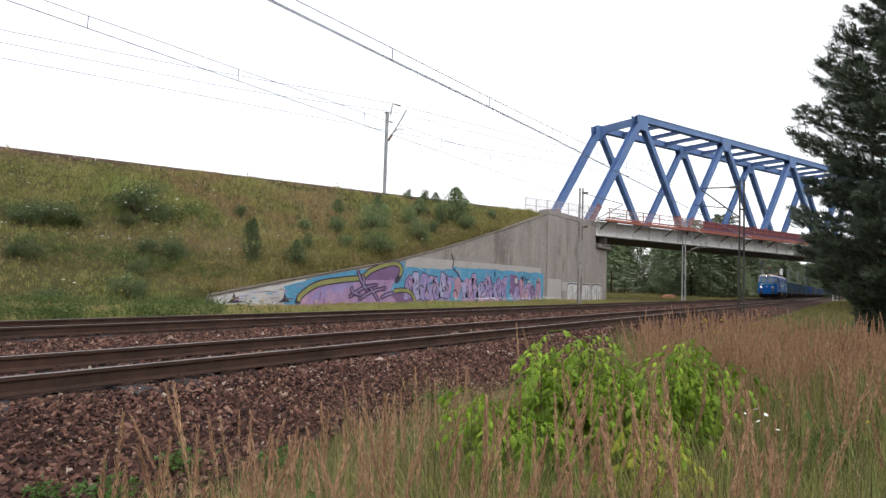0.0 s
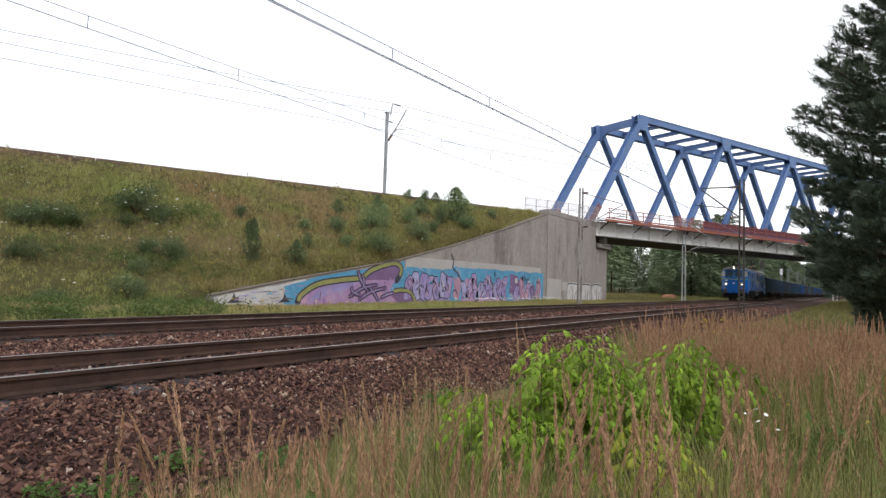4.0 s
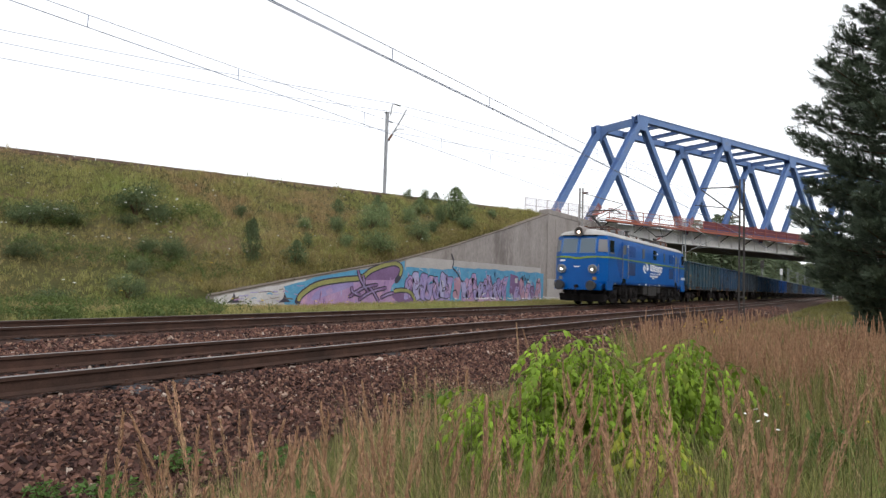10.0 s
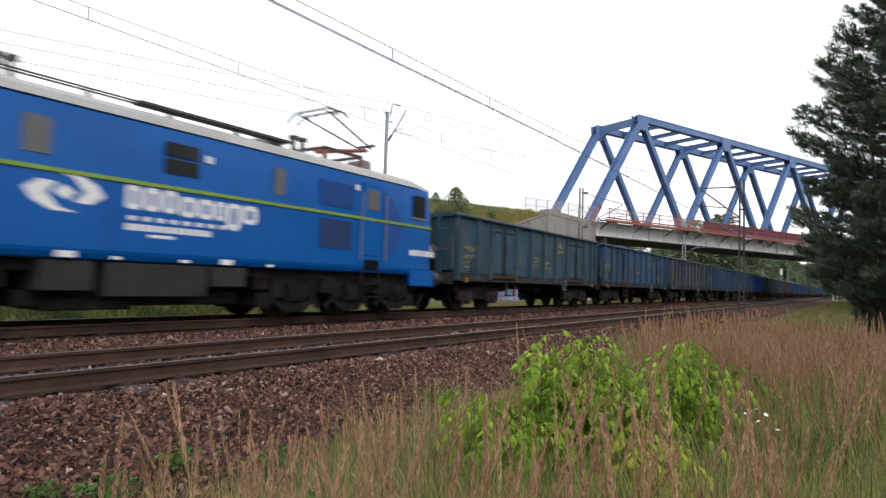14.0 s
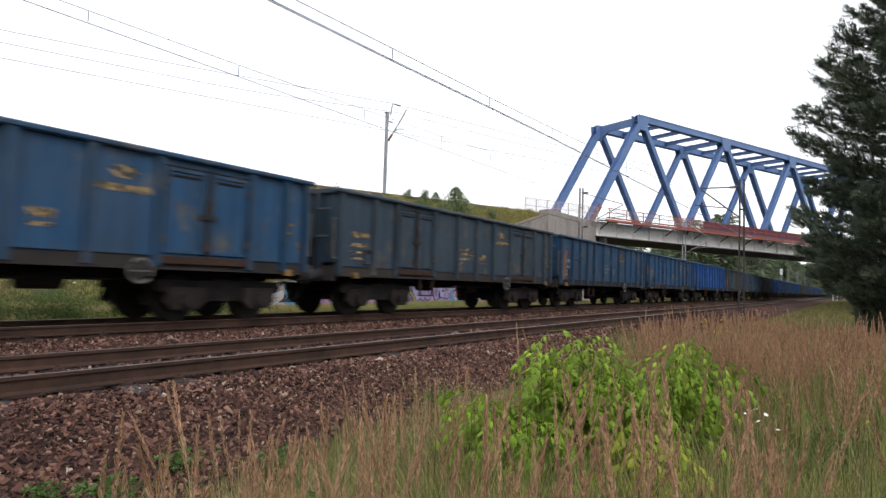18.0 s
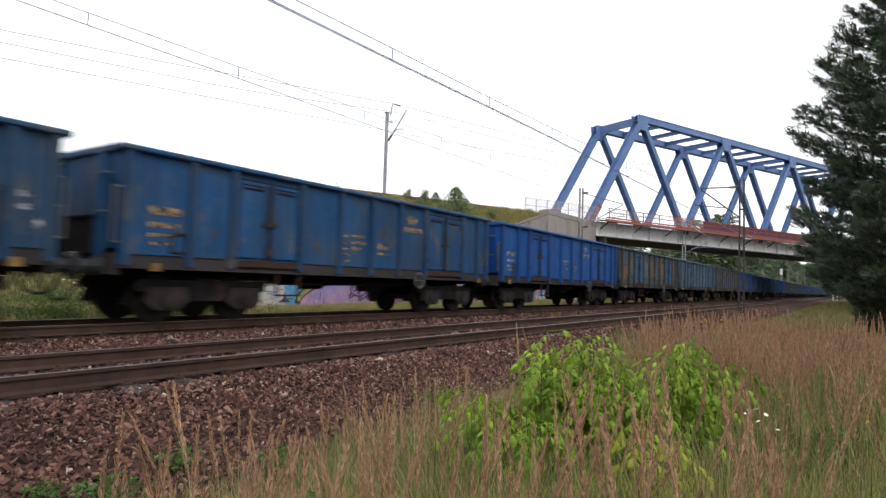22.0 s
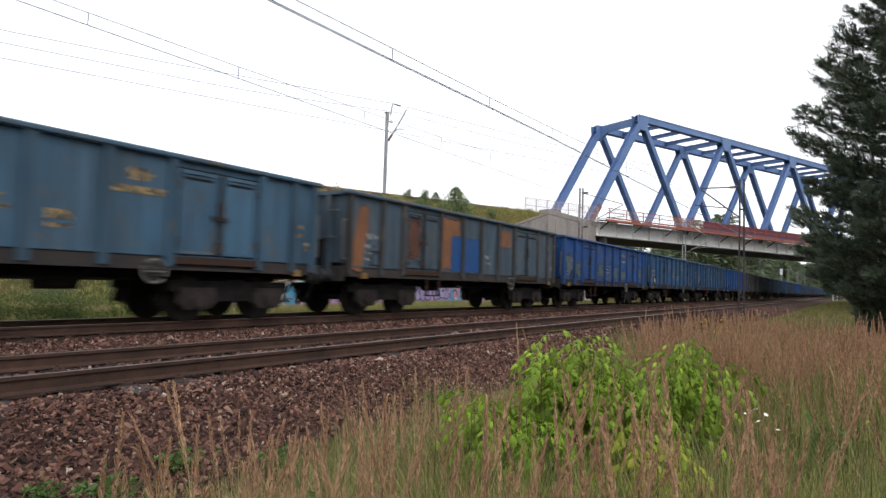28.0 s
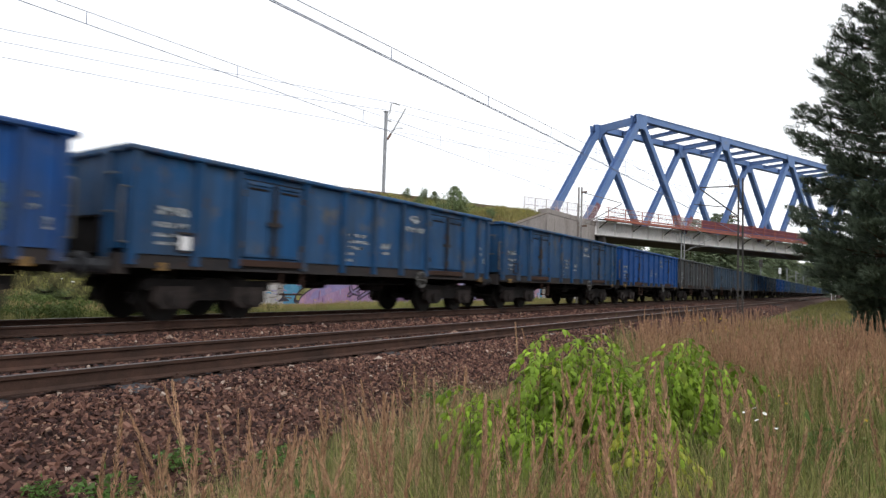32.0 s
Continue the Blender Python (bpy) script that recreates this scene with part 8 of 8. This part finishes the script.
def build_sapling():
    """Ash-leaved maple suckers: stems with drooping compound leaves."""
    r = random.Random(4)
    leaflet = [(0, 0, 0), (0.22, 0.11, 0.02), (0.40, 0.26, 0.0), (0.50, 0.16, 0.02), (0.68, 0.20, -0.06), (0.80, 0.08, -0.10), (1.0, 0, -0.30), (0.80, -0.08, -0.10), (0.66, -0.21, -0.06), (0.52, -0.15, 0.02), (0.38, -0.25, 0.0), (0.22, -0.11, 0.02), (0.5, 0, 0.06)]
    faces = [(q, (q + 1) % 12, 12) for q in range(12)]
    kinds = []
    for k in range(6):
        g = Geo()
        length = r.uniform(0.19, 0.28)
        axis = [Vector((length * t, 0, 0.35 * length * t - 1.1 * length * t * t)) for t in (0, 0.4, 0.7, 1.0)]
        g.tube(axis, [0.0028, 0.002, 0.0018, 0.0012], 4)
        mid = (axis[2] + axis[3]) / 2
        for p, side, s in ((axis[1], 1, 0.066), (axis[1], -1, 0.066), (axis[2], 1, 0.074), (axis[2], -1, 0.074), (mid, 1, 0.072), (mid, -1, 0.072), (axis[3], 0, 0.085)):
            s *= r.uniform(0.85, 1.25)
            m = Matrix.Translation(p) @ Matrix.Rotation(side * r.uniform(0.8, 1.2), 4, "Z") @ Matrix.Rotation(r.uniform(0.3, 1.15), 4, "Y") @ Matrix.Rotation(r.uniform(-0.5, 0.5), 4, "X") @ Matrix.Scale(s, 4)
            g.add([m @ Vector(v) for v in leaflet], faces)
        me = bpy.data.meshes.new("leaf")
        me.from_pydata(g.v, [], g.f)
        me.materials.append(M_LEAF)
        me.shade_smooth()
        kinds.append(me)
    yellow = [me.copy() for me in kinds]
    for me in yellow:
        me.materials[0] = M_YLEAF
    # groups: centre, spread, stems, height, leaves a stem
    for cx_, cy_, spread, stems, tall in ((3.92, 2.26, 0.07, 4, 1.02), (4.06, 2.16, 0.10, 5, 1.15), (3.85, 1.98, 0.16, 5, 0.95), (4.34, 1.85, 0.13, 6, 1.36), (4.50, 1.72, 0.12, 6, 1.41), (4.62, 1.60, 0.16, 4, 1.25), (4.80, 1.45, 0.18, 4, 1.15), (4.95, 1.30, 0.12, 3, 1.10), (4.3, 1.22, 0.14, 3, 0.82), (5.20, 1.12, 0.07, 5, 1.32), (5.16, 1.02, 0.05, 3, 1.22), (3.8, 1.66, 0.16, 5, 0.98), (4.2, 1.42, 0.18, 4, 0.90), (4.76, 1.22, 0.10, 2, 0.95), (3.85, 1.02, 0.09, 4, 0.98), (2.62, 1.55, 0.08, 3, 0.42)):
        o = thing("maple_sapling", "bright green ash-leaved maple sapling in the meadow", "sapling", pose(cx_, cy_, float(ground_z(cx_, cy_)) - 0.05), "maple saplings")
        for s in range(stems):
            bx, by = r.gauss(0, spread * 0.7), r.gauss(0, spread * 0.7)
            h = 1.10 * tall * r.uniform(0.78, 1.0)
            lean = Vector((r.gauss(0, 0.10), r.gauss(0, 0.10), 1))
            pts = [Vector((bx, by, 0)) + lean * h * t + Vector((r.gauss(0, 0.012), r.gauss(0, 0.012), 0)) for t in (0, 0.35, 0.7, 1.0)]
            part("stem", Geo().tube(pts, [0.009, 0.007, 0.005, 0.003], 6), M_STEM, o)
            n = max(6, int(h * 14))
            for i in range(n):
                base = 0.58 if cx_ > 5 else 0.40 if tall > 1.1 else 0.22
                t = base + (1 - base) * (i / (n - 1)) ** 0.75
                j = min(int(t * 3 / 1.0001), 2)
                a = pts[j].lerp(pts[j + 1], min(1, t * 3 - j))
                part("leaf", r.choice(yellow if (cx_, cy_) == (3.85, 1.02) else kinds), None, o, at=Matrix.Translation(a) @ Matrix.Rotation(i * 1.57 + r.uniform(-0.4, 0.4), 4, "Z") @ Matrix.Rotation(r.uniform(-0.3, 0.25), 4, "Y") @ Matrix.Scale(r.uniform(0.8, 1.3), 4))


build_sapling()


def build_flowers():
    r = random.Random(9)
    disc = Geo()
    for i in range(9):
        a = 2 * math.pi * i / 9
        c, s = math.cos(a), math.sin(a)
        disc.hexa([(0.003 * c - 0.003 * s, 0.003 * s + 0.003 * c, 0), (0.016 * c - 0.003 * s, 0.016 * s + 0.003 * c, 0.001), (0.016 * c + 0.003 * s, 0.016 * s - 0.003 * c, 0.001), (0.003 * c + 0.003 * s, 0.003 * s - 0.003 * c, 0),
                   (0.003 * c - 0.003 * s, 0.003 * s + 0.003 * c, 0.002), (0.016 * c - 0.003 * s, 0.016 * s + 0.003 * c, 0.003), (0.016 * c + 0.003 * s, 0.016 * s - 0.003 * c, 0.003), (0.003 * c + 0.003 * s, 0.003 * s - 0.003 * c, 0.002)])
    pm = disc.mesh("petals", M_PETAL)
    ym = Geo().tube([(0, 0, 0), (0, 0, 0.008)], [0.012, 0.008], 8).mesh("petals", M_YPETAL)
    for x, y, h, me, words in ((4.85, 0.63, 0.9, pm, "white daisy"), (4.95, 0.58, 0.92, pm, "white daisy"), (4.82, 0.55, 0.86, pm, "white daisy"), (5.0, 0.52, 0.88, pm, "white daisy"), (4.7, 0.42, 0.84, pm, "white daisy"), (6.4, 0.55, 0.78, ym, "yellow flower"), (6.5, 0.5, 0.7, ym, "yellow flower"), (6.2, -0.1, 0.7, ym, "yellow flower")):
        o = thing("flower", words + " on a thin stem in the meadow grass", "flower", pose(x, y, float(ground_z(x, y))), "meadow flowers")
        part("stem", Geo().tube([(0, 0, 0), (0.01, 0, h * 0.5), (0, 0.01, h)], 0.002, 5), M_STEM, o)
        part("petals", me, None, o, at=pose(0, 0.01, h, r.uniform(-25, 25), r.uniform(-30, 10), 0))


build_flowers()
gen9 = np.random.default_rng(77)
px, py = gen9.uniform(20, 29, 60), gen9.uniform(3.2, 4.6, 60)
tagged(field("blossoms", "small yellow blossoms beside the mast", on_ground(px, py, 0.45), gen9.uniform(0.02, 0.04, 60),
             [(np.array([[-1, -1, 0], [1, -1, 0], [1, 1, 0], [-1, 1, 0], [0, 0, 1.2], [0.1, 0, 1.2], [0.1, 0.1, 1.2], [0, 0.1, 1.2]], float), np.array([[3, 2, 1, 0], [4, 5, 6, 7], [0, 1, 5, 4], [1, 2, 6, 5], [2, 3, 7, 6], [3, 0, 4, 7]]))], M_YPETAL, gen9, 0.3), category="flower")


# ---- trees ----
def needle_spray(gen, needles, length, width):
    """A short twig end: needles fanned round an axis along +x."""
    v, f = [], []
    for i in range(needles):
        a, t = gen.uniform(0, 2 * np.pi), gen.uniform(0, 1)
        b = np.array([t * length * 0.8, 0, 0])
        out = np.array([0.75, np.cos(a) * 0.6, np.sin(a) * 0.6]) * length * 0.55
        s = np.cross(out, [0.3, 0.5, 0.8])
        s = s / np.linalg.norm(s) * width
        k = len(v)
        v += [b - s, b + s, b + out + s * 0.25, b + out - s * 0.25]
        f.append([k, k + 1, k + 2, k + 3])
    return np.array(v), np.array(f)


def build_pine():
    gen = np.random.default_rng(21)
    x, y = 25.0, -1.55
    o = thing("pine_tree", "large dark green pine with spreading branches beside the meadow", "tree", pose(x, y, float(ground_z(x, y)) - 0.1))
    trunk = [(0, 0, 0), (0.06, 0.03, 3), (-0.05, 0.08, 7), (0.05, 0, 11), (0, 0.02, 14.5)]
    part("trunk", Geo().tube(trunk, [0.24, 0.20, 0.14, 0.08, 0.02], 12), M_BARK, o, "rough brown trunk")
    sprays = [needle_spray(gen, 20, 0.24, 0.012) for _ in range(5)]
    places, mats = [], []
    reach = lambda z: float(np.interp(z, [0.4, 1.0, 1.55, 1.9, 2.4, 3.0, 3.7, 4.3, 6.0, 7.1, 8.3, 10, 11.6, 13.5, 14.8], [1.6, 1.65, 1.8, 2.9, 3.55, 3.3, 3.35, 3.5, 3.35, 3.55, 3.0, 2.0, 1.35, 0.65, 0.15]))
    z, whorl = 0.45, 0
    while z < 14.3:
        count = 6 if z < 10 else 5
        for k in range(count):
            a = 2 * np.pi * k / count + whorl * 0.9 + gen.uniform(-0.35, 0.35)
            ln = reach(z) * gen.uniform(0.70, 1.04)
            rise = np.interp(z, [0, 5, 10, 14], [0.0, 0.12, 0.45, 0.9])
            d = np.array([np.cos(a), np.sin(a), 0])
            pts = [np.array([0, 0, z]) + d * ln * t + np.array([0, 0, ln * (rise * t - 0.16 * t + 0.22 * t * t)]) for t in (0, 0.3, 0.65, 1.0)]
            part("limb", Geo().tube([tuple(p) for p in pts], [0.05 * (1 - z / 20), 0.035 * (1 - z / 20), 0.02, 0.008], 6), M_BARK, o)
            n = int(56 * ln)
            for i in range(n):
                t = 0.22 + 0.78 * gen.uniform(0, 1) ** 0.7
                c = pts[0] + (pts[3] - pts[0]) * t
                c[2] = np.interp(t, [0, 0.3, 0.65, 1], [p[2] for p in pts])
                side = gen.normal(0, 0.30) * (1.25 - t) * ln * 0.5
                c = c + np.array([-d[1], d[0], 0]) * side + np.array([0, 0, gen.normal(0.03, 0.10)])
                ang = a + np.sign(side) * gen.uniform(0.1, 0.9)
                up = gen.uniform(0.05, 0.75)
                ex = np.array([np.cos(ang) * np.cos(up), np.sin(ang) * np.cos(up), np.sin(up)])
                ey = np.cross([0, 0, 1], ex)
                ey /= np.linalg.norm(ey)
                ez = np.cross(ex, ey)
                places.append(c)
                mats.append(np.stack([ex, ey, ez], 1) * gen.uniform(0.8, 1.35))
        z += gen.uniform(0.28, 0.46)
        whorl += 1
    places, mats = np.array(places), np.array(mats)
    vs, fs, base = [], [], 0
    for k, (tv, tf) in enumerate(sprays):
        i = np.arange(len(places)) % 5 == k
        v, f = scatter(tv, tf, places[i], mats[i])
        vs.append(v)
        fs.append(f + base)
        base += len(v)
    p = part("crown", fast_mesh("crown", np.concatenate(vs), np.concatenate(fs), M_NEEDLE), None, o, "dense dark green needles")
    p["kind"] = "stuff"


build_pine()


def build_forest():
    gen = np.random.default_rng(44)
    kinds = []
    for k in range(5):
        conifer = k < 3
        h = 1.0
        n = 3600
        z = gen.uniform(0.06 if conifer else 0.05, 1.0, n) ** 0.9
        prof = (1.02 - z) * 0.26 + 0.02 if conifer else 0.20 * np.sqrt(np.clip(1 - ((z - 0.52) / 0.50) ** 2, 0.02, 1))
        a = gen.uniform(0, 2 * np.pi, n)
        tier = 0.75 + 0.25 * np.sin(z * 60 + 3 * np.sin(a * 2 + k)) if conifer else 0.72 + 0.28 * np.sin(a * 3 + z * 14 + k)
        r = prof * tier * np.sqrt(gen.uniform(0.25, 1, n))
        c = np.stack([r * np.cos(a), r * np.sin(a), z], -1)
        tv = np.array([[0, -0.007, 0], [0.019, -0.006, -0.005], [0.022, 0.006, -0.006], [0, 0.007, 0]])
        rot = np.zeros((n, 3, 3))
        rot[:, 0, 0], rot[:, 0, 1], rot[:, 1, 0], rot[:, 1, 1], rot[:, 2, 2] = np.cos(a), -np.sin(a), np.sin(a), np.cos(a), 1
        m = np.einsum("nij,njk->nik", rot, tumble(n, np.ones(n), gen) * 0.55 + np.eye(3)) * gen.uniform(0.7, 1.4, n)[:, None, None]
        v, f = scatter(tv, np.array([[0, 1, 2, 3]]), c, m)
        crown = fast_mesh("crown", v, f, M_HAZELEAF)
        tr = Geo().tube([(0, 0, -0.02), (0.004, 0, 0.4), (0, 0, 0.95)], [0.014, 0.010, 0.002], 7)
        for i in range(10):
            aa, zz = i * 2.4, 0.28 + 0.06 * i
            tr.tube([(0, 0, zz), (0.11 * (1.1 - zz) * math.cos(aa), 0.11 * (1.1 - zz) * math.sin(aa), zz + 0.03)], [0.004, 0.001], 4)
        kinds.append((tr.mesh("trunk", M_BARK), crown, conifer))
    spots = []
    for i in range(84):
        x = gen.uniform(118, 330)
        lo = 19 + 0.03 * (x - 118)
        spots.append((x, lo + gen.uniform(0, 1) ** 1.6 * (x * 0.36), gen.uniform(11, 16.5) + 0.035 * (x - 118)))
    # trees out of view, added on the near side to shade the distant train
    for i in range(26):
        x = gen.uniform(60, 240)
        spots.append((x, -7 - gen.uniform(0, 1) * 10, gen.uniform(13, 19)))
    for i in range(84):
        x = gen.uniform(112, 300)
        spots.append((x, 18 + 0.03 * (x - 112) + gen.uniform(0, 1) * x * 0.33, gen.uniform(3.0, 6.5)))
    for i in range(48):
        spots.append((300 + gen.uniform(0, 120), gen.uniform(-30, 5) if i % 2 else gen.uniform(16, 45), gen.uniform(8, 18)))
    for i in range(18):
        spots.append((425 + gen.uniform(0, 50), -14 + 2.6 * i + gen.uniform(-1, 1), gen.uniform(18, 25)))
    for i in range(10):
        spots.append((250 + 14 * i, 19.5 + gen.uniform(0, 4), gen.uniform(12, 18)))
    # unseen row added behind the camera to darken reflections in the train
    for i in range(17):
        spots.append((-45 + 8.0 * i + gen.uniform(-2, 2), -22 - gen.uniform(0, 14), gen.uniform(10, 15)))
    for i, (x, y, h) in enumerate(spots):
        tm, cm, conifer = kinds[i % 5]
        o = thing("forest_tree", "dark green conifer of the forest edge and added unseen rows" if conifer else "dark green leafy tree of the forest edge and added unseen rows", "tree",
                  Matrix.Translation((x, y, float(ground_z(x, y)))) @ Matrix.Rotation(gen.uniform(0, 6.28), 4, "Z"), "forest trees")
        for nm, me in (("trunk", tm), ("crown", cm)):
            p = part(nm, me, None, o)
            k = 2.3 if h < 8 else 1.5
            p.scale = (h * k, h * k, h) if nm == "crown" else (h, h, h)


build_forest()


# ---- movement ----
def motions():
    """The train runs past at an almost even speed; the far wire lifts as the pantographs pass."""
    front = -37.47 + SPEED * 22 - 33.25
    for o, back in TRAIN:
        walk(o, [(t, pose(front + back - SPEED * t + 0.009 * max(0.0, 13 - t) ** 2 - 0.0018 * max(0.0, t - 22) ** 2, Y_FAR, 0)) for t in range(0, 33, 2)])
    for o, x, r in SPIN:
        turn = math.degrees(SPEED / r)
        step = int(88 / (turn / FPS)) / FPS
        times = [step * k for k in range(int(32.0 / step) + 1)] + [32.0]
        walk(o, [(t, pose(x, 0, r, 0, -turn * t, 0)) for t in times])
    walk(LINE_FAR, [(t, pose(0, 0, dz)) for t, dz in ((0.0, 0.0), (8.0, 0.0), (11.0, 0.03), (12.5, 0.07), (13.2, 0.13), (14.2, 0.17), (16.5, 0.14), (19.0, 0.08), (22.0, 0.06), (32.0, 0.06))])


motions()
